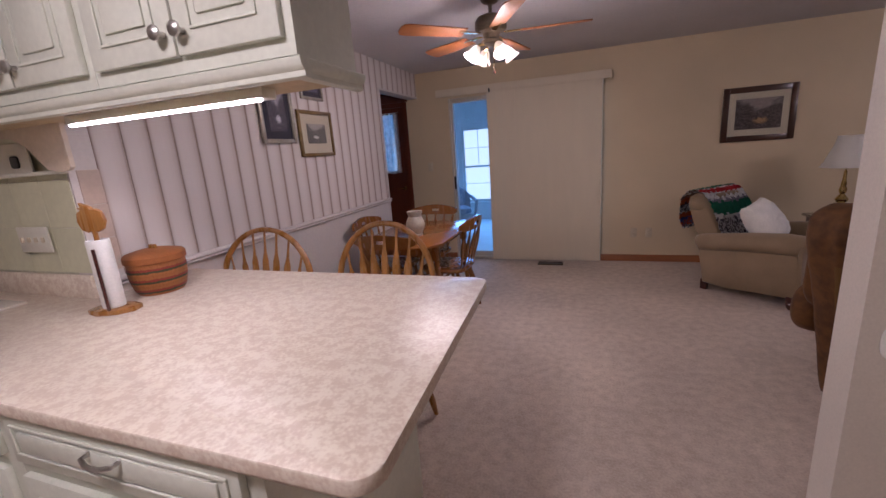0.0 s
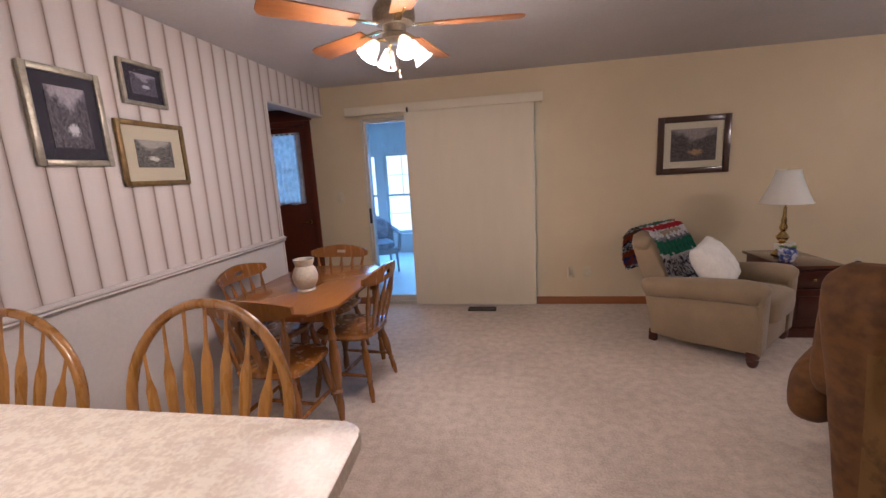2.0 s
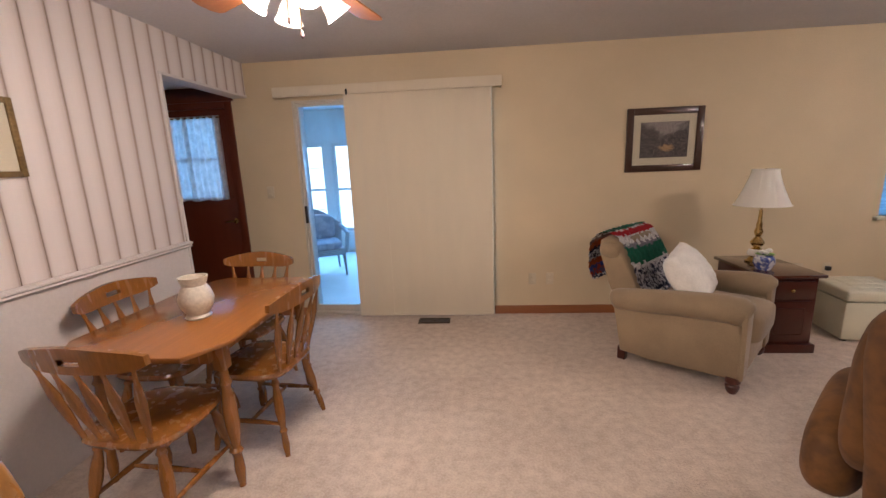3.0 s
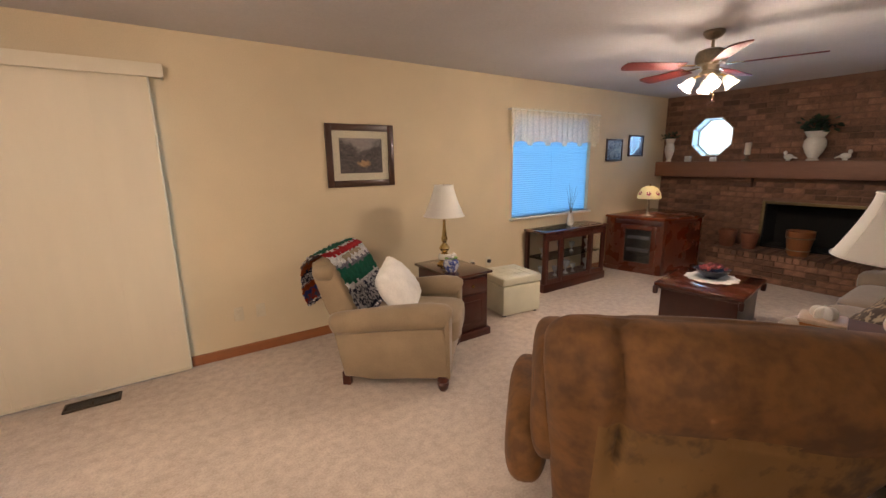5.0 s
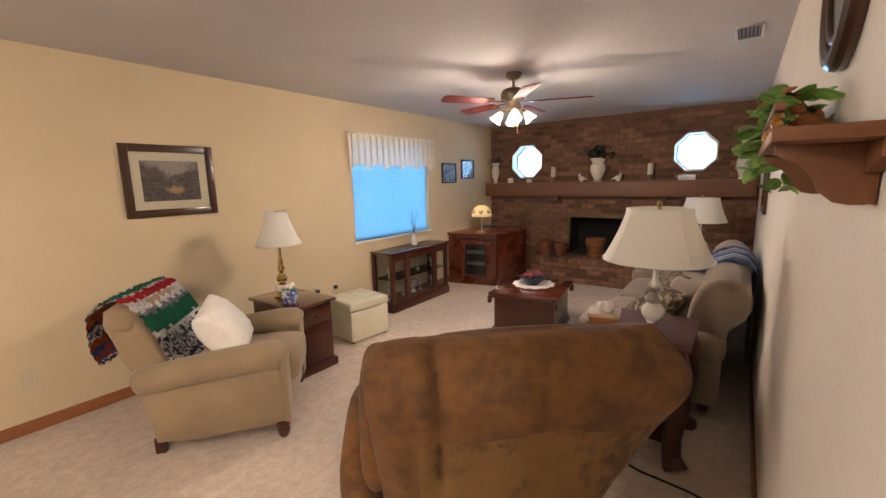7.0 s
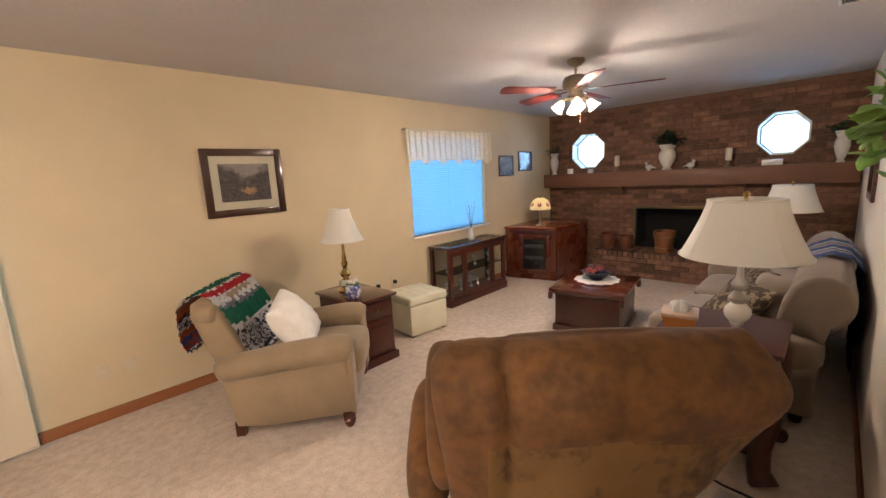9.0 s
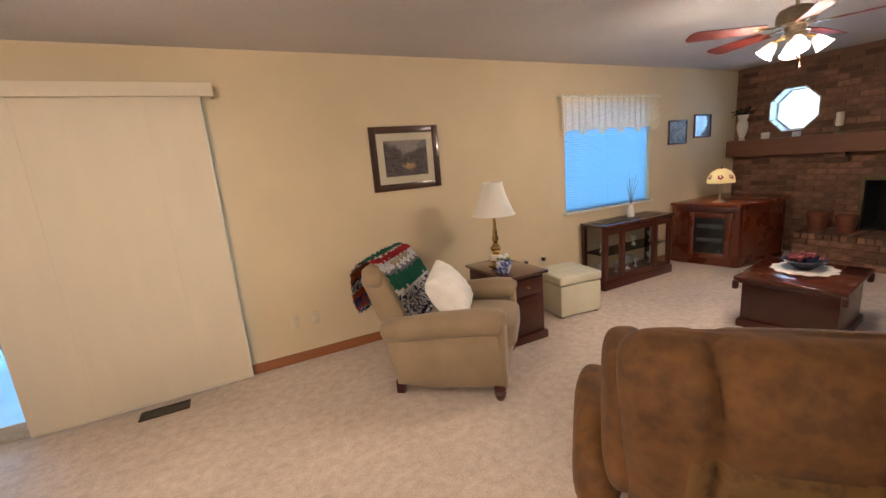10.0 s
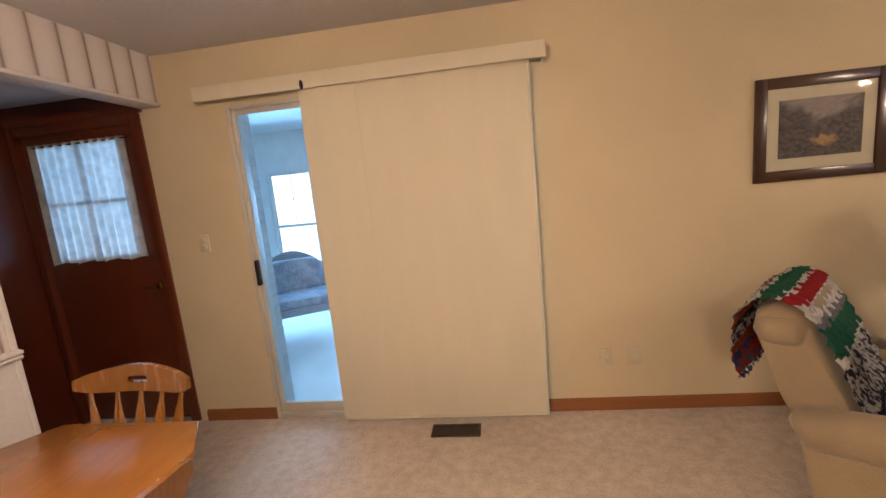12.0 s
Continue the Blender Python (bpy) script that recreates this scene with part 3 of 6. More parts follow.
part("valance", box(-1.545, 5.19, 2.108, 0.507, 5.203, 2.195, 0.004, box(0.495, 5.203, 2.108, 0.507, 5.3, 2.195, 0.003)), BLIND, v, "cream boxed head rail")
part("track", box(-1.53, 5.21, 2.13, 0.49, 5.285, 2.165, 0.004), IVORY, v)
part("edge_seam", box(0.412, 5.226, 0.02, 0.424, 5.246, 2.11, 0.003), IVORY, v)
part("pull_clip", lathe([(0, 0), (0.008, 0.004), (0.011, 0.03), (0.007, 0.05), (0, 0.052)], (-0.86, 5.184, 2.10), 10), BLACK, v, "small dark pull")

# entry door with a lace curtain
d = thing("door_2", "red-brown mahogany entry door with a curtained window, closed", "door", None, "", "structure")
part("door_leaf", box(-2.93, 5.33, 0.01, -2.07, 5.375, 1.22, 0.003, box(-2.93, 5.33, 1.98, -2.07, 5.375, 2.06, 0.003, box(-2.93, 5.33, 1.22, -2.80, 5.375, 1.98, 0.0, box(-2.2, 5.33, 1.22, -2.07, 5.375, 1.98)))), DOORWOOD, d)
bm = bmesh.new()
for q in ((-2.98, 0.0, -2.93, 2.12), (-2.07, 0.0, -2.0, 2.12), (-2.93, 2.06, -2.07, 2.12)):
    box(q[0], 5.285, q[1], q[2], 5.44, q[3], 0.006, bm=bm)
part("door_frame", bm, DOORWOOD, d)
bm = bmesh.new()
for q in ((-2.82, 1.2, -2.79, 2.0), (-2.21, 1.2, -2.18, 2.0), (-2.79, 1.2, -2.21, 1.23), (-2.79, 1.97, -2.21, 2.0), (-2.79, 1.585, -2.21, 1.605), (-2.51, 1.23, -2.49, 1.97)):
    box(q[0], 5.318, q[1], q[2], 5.34, q[3], 0.003, bm=bm)
part("window_frame", bm, DOORWOOD, d)
pn = part("pane", box(-2.79, 5.35, 1.23, -2.21, 5.355, 1.97), GLASS, d, "", 0)
pn.visible_shadow = False
kn = part("door_handle", lathe([(0, 0), (0.026, 0), (0.026, 0.006), (0.01, 0.01), (0.01, 0.03)], (0, 0, 0), 16), BRASS, d, "brass lever handle")
kn.matrix_local = pose(-2.135, 5.33, 0.99, 90, 0, 0)
part("lever", tube([(-2.135, 5.30, 0.99), (-2.17, 5.296, 0.992), (-2.23, 5.298, 0.985)], [0.009, 0.008, 0.006]), BRASS, d)


def drape(u0, u1, z0, z1, y, folds, depth, scallop=0.0, wide=60, high=10):
    bm = bmesh.new()
    grid = []
    for i in range(high + 1):
        f = i / high
        row = []
        for k in range(wide + 1):
            g = k / wide
            lo = z0 + scallop * abs(math.sin(g * math.pi * folds / 3))
            row.append(bm.verts.new((u0 + (u1 - u0) * g, y - depth * (0.5 + 0.5 * math.sin(g * folds * 2 * math.pi + 0.4 * math.sin(9 * g))) * (0.6 + 0.4 * (1 - f)), lo + (z1 - lo) * f)))
        grid.append(row)
    for a, b in zip(grid, grid[1:]):
        for k in range(wide):
            bm.faces.new((a[k], a[k + 1], b[k + 1], b[k]))
    return bm


c = thing("lace_curtain", "gathered white lace curtain over the door window", "curtain")
part("cloth", drape(-2.86, -2.14, 1.19, 2.0, 5.312, 11, 0.04, 0.018, 88), LACE, c, "", 60)
part("curtain_rod", tube([(-2.87, 5.304, 1.985), (-2.13, 5.304, 1.985)], 0.006), BRASS, c)

# living room window, with blind and lace valance
w = thing("window_1", "white window with a drawn translucent shade", "window", None, "", "structure")
bm = bmesh.new()
for q in ((3.78, 0.87, 3.82, 2.06), (5.14, 0.87, 5.18, 2.06), (3.82, 0.87, 5.14, 0.91), (3.82, 2.02, 5.14, 2.06), (4.46, 0.91, 4.50, 2.02)):
    box(q[0], 5.385, q[1], q[2], 5.435, q[3], 0.004, bm=bm)
part("window_frame", bm, IVORY, w)
pn = part("pane", box(3.82, 5.41, 0.91, 5.14, 5.415, 2.02), GLASS, w, "", 0)
pn.visible_shadow = False
part("window_sill", box(3.74, 5.262, 0.842, 5.22, 5.38, 0.87, 0.006), IVORY, w)
s = thing("window_shade", "pale cellular window shade, drawn, glowing with daylight", "blind")
for a, b in ((3.785, 4.4795), (4.4805, 5.175)):
    bm = bmesh.new()
    edge = [(5.350 if k % 2 == 0 else 5.343, 0.872 + k * 0.0128) for k in range(93)]
    left, right = [bm.verts.new((a, y, z)) for y, z in edge], [bm.verts.new((b, y, z)) for y, z in edge]
    for k in range(92):
        bm.faces.new((left[k], right[k], right[k + 1], left[k + 1]))
    bmesh.ops.solidify(bm, geom=bm.faces, thickness=-0.002)
    part("shade_cloth", bm, CELL, s, "", 0)
v = thing("lace_valance", "sheer cream lace valance with a scalloped hem", "curtain")
part("cloth", drape(3.70, 5.27, 1.70, 2.12, 5.258, 16, 0.035, 0.06, 96), sheer("cream_lace", (0.80, 0.70, 0.50), 0.20, 0.12, 70), v, "", 60)
part("curtain_rod", tube([(3.69, 5.3, 2.1), (3.69, 5.245, 2.1), (5.28, 5.245, 2.1), (5.28, 5.3, 2.1)], 0.008), IVORY, v)

# ---- kitchen ----
t = thing("worktop", "speckled beige laminate peninsula worktop with rounded corners", "countertop")
poly = [(-2.9, 0.542)] + arc(-0.155, 0.602, 0.058, -90, 0) + arc(-0.197, 1.643, 0.050, 0, 90) + [(-1.838, 1.695), (-1.838, 1.216), (-2.9, 1.216)]
part("top", prism(poly, 2, 0.876, 0.914, 0.006), LAMINATE, t)
part("backsplash", box(-2.9, 1.196, 0.914, -1.86, 1.216, 1.022, 0.004), LAMINATE, t)


def panel_door(parent, u0, u1, z0, z1, y, name="door", knob=None, pull=False):
    """A raised-panel front that faces -y."""
    bm = box(u0, y - 0.02, z0, u1, y, z1, 0.004)
    m = 0.055 if z1 - z0 > 0.2 else 0.03
    ob = part(name, bm, SAGE, parent)
    bm = bmesh.new()
    g = 0.008
    for q in ((u0 + m, z0 + m, u1 - m, z0 + m + g), (u0 + m, z1 - m - g, u1 - m, z1 - m), (u0 + m, z0 + m + g, u0 + m + g, z1 - m - g), (u1 - m - g, z0 + m + g, u1 - m, z1 - m - g)):
        box(q[0], y - 0.026, q[1], q[2], y - 0.02, q[3], 0.002, bm=bm)
    part("moulding", bm, SAGE, ob)
    part("raised_panel", box(u0 + m + 0.03, y - 0.027, z0 + m + 0.03 if z1 - z0 > 0.2 else z0 + m + 0.016, u1 - m - 0.03, y - 0.019, z1 - m - 0.03 if z1 - z0 > 0.2 else z1 - m - 0.016, 0.006), SAGE, ob)
    if knob:
        k = part("knob", lathe([(0.008, 0), (0.006, 0.012), (0.012, 0.018), (0.019, 0.024), (0.019, 0.030), (0.012, 0.036), (0, 0.038)], (0, 0, 0), 18), STEEL, ob, "brushed nickel knob")
        k.matrix_local = pose(knob[0], y - 0.02, knob[1], 90, 0, 0)
    if pull:
        c = (u0 + u1) / 2
        zc = (z0 + z1) / 2 + 0.025
        part("pull", tube([(c - 0.055, y - 0.02, zc), (c - 0.052, y - 0.045, zc - 0.002), (c - 0.02, y - 0.055, zc - 0.008), (c + 0.02, y - 0.055, zc - 0.008), (c + 0.052, y - 0.045, zc - 0.002), (c + 0.055, y - 0.02, zc)], [0.006, 0.006, 0.007, 0.007, 0.006, 0.006]), STEEL, ob, "curved nickel pull")
    return ob


for n, (a, b) in enumerate(((-2.06, -1.25), (-1.25, -0.37))):
    c = thing("base_cabinet", "pale sage base cabinet with a raised-panel drawer", "cabinet", None, "base cabinets")
    bm = box(a + 0.002, 0.580, 0.1, b, 1.31, 0.876)
    box(a + 0.002, 0.645, 0.0, b - 0.01, 1.30, 0.1, bm=bm)
    part("body", bm, SAGE, c, "", 0)
    panel_door(c, a + 0.03, b - 0.045, 0.715, 0.868, 0.580, "drawer", None, True)
    panel_door(c, a + 0.03, (a + b) / 2 - 0.015, 0.13, 0.67, 0.580, "door", ((a + b) / 2 - 0.05, 0.62))
    panel_door(c, (a + b) / 2 - 0.01, b - 0.055, 0.13, 0.67, 0.580, "door", ((a + b) / 2 + 0.03, 0.62))
for n, (a, b) in enumerate(((-2.62, -1.82), (-1.82, -1.115), (-1.115, -0.41))):
    c = thing("wall_cabinet", "pale sage wall cabinet with two raised-panel doors", "cabinet", None, "wall cabinets")
    part("body", box(a + 0.002, 0.945, 1.706, b, 1.218, 2.40), SAGE, c, "", 0)
    mid = (a + b) / 2
    panel_door(c, a + 0.025, mid - 0.004, 1.745, 2.36, 0.945, "door", (mid - 0.035, 1.80))
    panel_door(c, mid + 0.004, b - 0.025, 1.745, 2.36, 0.945, "door", (mid + 0.035, 1.80))
    part("bottom_panel", box(a + 0.004, 0.962, 1.672, b - 0.004, 1.215, 1.70), mat("birch_ply", (0.55, 0.42, 0.24), 0.5, 0.1), c, "bare wood underside", 0)
    prof = [(0.0, 1.652), (-0.006, 1.655), (-0.006, 1.668), (-0.012, 1.672), (-0.018, 1.682), (-0.020, 1.696), (-0.016, 1.699), (0.004, 1.699)]
    part("light_rail", prism([(0.945 + p, z) for p, z in prof] + [(0.962, 1.699), (0.962, 1.652)], 0, a + 0.001, b + (0.02 if n == 2 else 0)), SAGE, c)
    if n == 2:
        part("light_rail_end", prism([(-0.41 - p, z) for p, z in prof] + [(-0.427, 1.699), (-0.427, 1.652)], 1, 0.962, 1.238), SAGE, c)
setting("trim_soffit", box(-3.08, 0.945, 2.40, -0.41, 1.218, H), SAGE, "painted filler above the wall cabinets", "trim", 0)
u = thing("under_cabinet_light", "lit white under-cabinet strip light", "light")
part("housing", box(-1.50, 1.055, 1.640, -0.625, 1.115, 1.672, 0.006), IVORY, u)
part("diffuser", box(-1.49, 1.060, 1.633, -0.645, 1.074, 1.642, 0.003), TUBE, u, "glowing diffuser")

# small kitchen things
h = thing("paper_towel_holder", "wooden paper towel holder with an apple finial", "towel holder", pose(-1.575, 1.10, 0.914, 0, 0, 20))
part("base", prism([(1.12 * x, 0.72 * y) for x, y in arc(0, 0, 0.09, 22.5, 382.5, 8)[:-1]], 2, 0, 0.02, 0.004), OAK, h)
part("paper_roll", lathe([(0.02, 0.022), (0.038, 0.022), (0.040, 0.03), (0.040, 0.295), (0.038, 0.30), (0.02, 0.30)], (0, 0, 0), 28), WHITE, h, "white paper towel roll")
part("rod", tube([(0.016, -0.052, 0.015), (0.014, -0.050, 0.27)], 0.006), CHERRY, h, "dark tension rod")
part("post", tube([(0, 0, 0.02), (0, 0, 0.34)], 0.009), OAK, h)
ap = [(0.0, 0.012), (0.018, 0.0), (0.04, 0.012), (0.052, 0.045), (0.046, 0.078), (0.026, 0.092), (0.008, 0.084), (0.006, 0.10), (-0.03, 0.118), (-0.026, 0.096), (-0.008, 0.085), (-0.026, 0.092), (-0.046, 0.078), (-0.052, 0.045), (-0.04, 0.012), (-0.018, 0.0)]
part("apple", prism([(x, z + 0.33) for x, z in ap], 1, -0.01, 0.01, 0.003), OAK, h, "flat carved apple")
b = thing("lidded_basket", "round woven orange and green basket with a lid", "basket", pose(-1.645, 1.355, 0.914))
WEAVE = striped("basket_weave", 2, 0.048, [(0.0, (0.30, 0.105, 0.025)), (0.30, (0.34, 0.13, 0.03)), (0.40, (0.035, 0.045, 0.02)), (0.52, (0.045, 0.05, 0.02)), (0.60, (0.25, 0.03, 0.02)), (0.72, (0.22, 0.03, 0.02)), (0.80, (0.32, 0.12, 0.03))], 0.55, 1.0, 0.012, 70)
part("body", lathe([(0, 0), (0.092, 0), (0.104, 0.02), (0.116, 0.07), (0.119, 0.11), (0.117, 0.15), (0.110, 0.15), (0.10, 0.02), (0, 0.015)], (0, 0, 0), 36), WEAVE, b)
part("lid", lathe([(0.121, 0.146), (0.125, 0.150), (0.125, 0.176), (0.116, 0.186), (0.06, 0.200), (0.0, 0.204)], (0, 0, 0), 30), wood("basket_lid_weave", (0.33, 0.11, 0.025), 0.6, 0, 0), b, "orange woven lid")
part("grip", pillow(0, 0, 0.210, 0.022, 0.008, 0.012), OAK, b)
sw = thing("switch_plate", "ivory four-gang switch plate on the tiles", "light switch", pose(-2.185, 1.205, 1.19))
part("plate", box(-0.115, -0.008, -0.06, 0.115, 0.0, 0.06, 0.003), IVORY, sw)
for k in range(4):
    part("toggle", box(-0.085 + k * 0.052, -0.018, -0.012, -0.073 + k * 0.052, -0.006, 0.012, 0.002), PLASTIC, sw)
sh = thing("scalloped_shelf", "pale scalloped wooden shelf with a stencilled apple panel", "shelf")
sc_poly = [(-2.75, 1.70), (-1.71, 1.70), (-1.71, 1.50), (-1.73, 1.488), (-1.80, 1.485), (-1.86, 1.50), (-1.90, 1.54), (-1.96, 1.60), (-2.04, 1.635), (-2.2, 1.65), (-2.75, 1.65)]
part("valance", prism(sc_poly, 1, 1.155, 1.175, 0.003), mat("pale_cream_wood", (0.70, 0.60, 0.48), 0.5, 0.06), sh)
part("ledge", box(-2.75, 1.175, 1.478, -1.83, 1.21, 1.494, 0.003), IVORY, sh)
part("stencil_panel", box(-2.7, 1.185, 1.494, -2.02, 1.195, 1.62, 0.002), IVORY, sh)
for k in range(3):
    part("stencil", pillow(-2.12 - 0.16 * k, 1.183, 1.54, 0.03, 0.004, 0.026), BLACK, sh, "dark stencilled shape")
sk = thing("sink", "white enamel sink rim set in the worktop", "sink")
bm = box(-2.72, 0.62, 0.912, -2.17, 1.10, 0.924, 0.006)
part("rim", bm, PORCELAIN, sk)
# Flat plate without a hollow; its greyer colour paints the basin's shade.
part("basin", box(-2.66, 0.68, 0.922, -2.23, 1.04, 0.926, 0.002), mat("basin_shade", (0.6, 0.6, 0.58), 0.25, 0.05), sk)
# Added out of view as a fill source for cabinets and worktop.
kl = thing("kitchen_ceiling_light", "round white flush ceiling light, lit, unseen, added to light the kitchen", "ceiling light", pose(-0.55, -0.2, H))
part("pan", lathe([(0, 0), (0.19, 0), (0.19, -0.03), (0.17, -0.035), (0, -0.035)], (0, 0, 0), 28), IVORY, kl)
part("diffuser", lathe([(0.17, -0.035), (0.16, -0.075), (0.10, -0.105), (0, -0.115)], (0, 0, 0), 28), glow("lit_diffuser", (1.0, 0.86, 0.72), 275.0), kl)
np_ = thing("hanging_note", "small paper note on a cord beside the opening", "note", pose(1.01, 1.386, 0.87))
part("paper", pillow(0.02, -0.012, 0, 0.035, 0.012, 0.05, 0.8, 16, 10, None, 0.35), WHITE, np_, "", 60)
part("cord", tube([(0.015, -0.006, 0.05), (0.02, -0.008, 0.12)], 0.004), OAK, np_)


def turned(p0, p1, r, seg=10, bm=None):
    """A turned leg or spindle from p0 (top) to p1 (foot), with vase and rings."""
    a, b = Vector(p0), Vector(p1)
    prof = [(0, 0.75), (0.08, 0.8), (0.12, 1.15), (0.15, 0.8), (0.3, 1.25), (0.45, 1.3), (0.6, 0.9), (0.66, 0.7), (0.69, 1.1), (0.72, 0.75), (0.85, 0.95), (0.95, 0.7), (1.0, 0.6)]
    return tube([a.lerp(b, t) for t, _ in prof], [r * s for _, s in prof], seg, bm)


def bar_stool(m):
    """A counter-height hoop-back stool; it faces -y."""
    s = thing("bar_stool", "golden oak hoop-back bar stool with arrow spindles", "stool", m, "stools at the peninsula")
    z = 0.63
    part("seat", pillow(0, 0, z, 0.225, 0.21, 0.026, 0.8, 32, 8, e2=0.5), OAK, s)
    for sx in (-1, 1):
        for sy in (-1, 1):
            part("leg", turned((sx * 0.12, sy * 0.12, z - 0.015), (sx * 0.20, sy * 0.20, 0.0), 0.019), OAK, s)
    ring = [(0.185 * math.cos(a), 0.185 * math.sin(a), 0.22) for a in (2 * math.pi * k / 36 for k in range(36))]
    part("foot_ring", tube(ring, 0.010, 8, closed=True), BRASS, s, "brass foot ring")
    hoop, n = [], 26
    for k in range(n + 1):
        a = math.pi * k / n
        x, u = 0.262 * math.cos(a), max(0.0, math.sin(a)) ** 0.75
        hoop.append((x * (0.86 + 0.14 * math.sin(min(1.0, 1.5 * u) * math.pi / 2)), 0.165 + 0.075 * u, z + 0.015 + 0.485 * u))
    part("hoop", tube(hoop, 0.0155, 12), OAK, s)
    for k in range(7):
        f = (k - 3) / 3
        x0, x1 = 0.145 * f, 0.20 * f
        u = math.sqrt(max(0.0, 1 - (x1 / 0.25) ** 2)) ** 0.75
        top = Vector((x1, 0.165 + 0.075 * u, z + 0.01 + 0.485 * u))
        foot = Vector((x0, 0.16, z + 0.01))
        sp = [(0, 0.009), (0.15, 0.011), (0.30, 0.017), (0.50, 0.020), (0.62, 0.018), (0.72, 0.009), (0.82, 0.0065), (1, 0.006)]
        part("spindle", tube([foot.lerp(top, t) for t, _ in sp], [r for _, r in sp], 8, flat=0.45), OAK, s)
    return s


BROAD = Matrix.Diagonal((1.11, 1.04, 0.978, 1))
st = bar_stool(pose(-0.762, 1.735, 0, 0, 0, 3) @ BROAD)
copy_thing(st, pose(-1.535, 1.70, 0, 0, 0, 4) @ BROAD)


def dining_chair(m):
    """A Colonial side chair; it faces -y (its back at +y)."""
    c = thing("dining_chair", "honey maple Colonial dining chair with a shaped crest rail", "chair", m, "chairs round the dining table")
    z = 0.44
    part("seat", pillow(0, 0, z, 0.225, 0.215, 0.022, 0.55, 32, 8, e2=0.4), MAPLE, c)
    for sx in (-1, 1):
        for sy in (-1, 1):
            part("leg", turned((sx * 0.14, sy * 0.14, z - 0.01), (sx * 0.21, sy * 0.21, 0.0), 0.02), MAPLE, c)
        part("stretcher", tube([(sx * 0.183, -0.183, 0.17), (sx * 0.18, 0, 0.17), (sx * 0.183, 0.183, 0.17)], [0.009, 0.014, 0.009]), MAPLE, c)
    part("stretcher", tube([(-0.18, 0, 0.17), (0, 0, 0.17), (0.18, 0, 0.17)], [0.009, 0.014, 0.009]), MAPLE, c)
    # crest rail with its cut-out hand hole, bowed backwards
    bm = bmesh.new()
    n = 24
    rows = []
    for k in range(n + 1):
        g = -1 + 2 * k / n
        x = 0.265 * g
        y = 0.285 - 0.045 * g * g
        e = (1 - abs(g) ** 6)
        top = 0.885 + 0.012 * math.cos(g * math.pi) - 0.02 * (1 - e)
        low = 0.79 + 0.025 * (1 - e)
        hole = abs(g) < 0.22
        zs = [low, 0.826, 0.852, top]
        rows.append((x, y, zs, hole))
    vs = [[[bm.verts.new((x, y + s * 0.011 + 0.12 * (zz - 0.84), zz)) for zz in zs] for s in (-1, 1)] for x, y, zs, _ in rows]
    for k in range(n):
        for j in range(3):
            if j == 1 and rows[k][3] and rows[k + 1][3]:
                for lvl in (1, 2):
                    bm.faces.new((vs[k][0][lvl], vs[k + 1][0][lvl], vs[k + 1][1][lvl], vs[k][1][lvl]))
                continue
            for s in (0, 1):
                bm.faces.new((vs[k][s][j], vs[k + 1][s][j], vs[k + 1][s][j + 1], vs[k][s][j + 1]))
        for j in (0, 3):
            bm.faces.new((vs[k][0][j], vs[k + 1][0][j], vs[k + 1][1][j], vs[k][1][j]))
    for k in (0, n):
        for j in range(3):
            bm.faces.new((vs[k][0][j], vs[k][1][j], vs[k][1][j + 1], vs[k][0][j + 1]))
    part("crest_rail", bm, MAPLE, c, "", 50)
    for k in range(5):
        f = (k - 2) / 2
        foot, top = Vector((0.15 * f, 0.185, z + 0.005)), Vector((0.215 * f, 0.282 - 0.045 * f * f * 0.66, 0.80))
        sp = [(0, 0.012), (0.15, 0.015), (0.35, 0.023), (0.6, 0.027), (0.8, 0.016), (0.86, 0.011), (1, 0.010)]
        part("spindle", tube([foot.lerp(top, t) for t, _ in sp], [r for _, r in sp], 8, flat=0.55), MAPLE, c)
    return c


ch = dining_chair(pose(-1.15, 2.94, 0, 0, 0, 176))
copy_thing(ch, pose(-0.935, 3.47, 0, 0, 0, -95))
copy_thing(ch, pose(-1.32, 3.95, 0, 0, 0, -3))
copy_thing(ch, pose(-1.48, 3.46, 0, 0, 0, 90))

t = thing("dining_table", "honey maple dining table with clipped corners", "table", pose(-1.205, 3.46, 0))
w, l, c = 0.385, 0.60, 0.11
part("tabletop", prism([(-w + c, -l), (w - c, -l), (w, -l + c + 0.06), (w, l - c - 0.06), (w - c, l), (-w + c, l), (-w, l - c - 0.06), (-w, -l + c + 0.06)], 2, 0.727, 0.75, 0.007), MAPLETOP, t)
part("apron", box(-0.29, -0.46, 0.65, 0.29, 0.46, 0.727, 0.003), MAPLE, t)
for sx in (-1, 1):
    for sy in (-1, 1):
        bm = box(sx * 0.31 - 0.028, sy * 0.40 - 0.028, 0.60, sx * 0.31 + 0.028, sy * 0.40 + 0.028, 0.727, 0.004)
        turned((sx * 0.31, sy * 0.40, 0.60), (sx * 0.33, sy * 0.42, 0.0), 0.026, 14, bm)
        part("leg", bm, MAPLE, t)
v = thing("table_vase", "cream stoneware vase with a wide rim", "vase", pose(-1.165, 3.32, 0.75))
part("body", lathe([(0, 0), (0.058, 0), (0.062, 0.008), (0.052, 0.02), (0.075, 0.06), (0.083, 0.10), (0.072, 0.14), (0.055, 0.17), (0.066, 0.205), (0.068, 0.215), (0.060, 0.213), (0.048, 0.17), (0.0, 0.16)], (0, 0, 0), 30), mat("cream_stoneware", (0.58, 0.52, 0.42), 0.4, 0.15, 9, 60, 0.08), v)


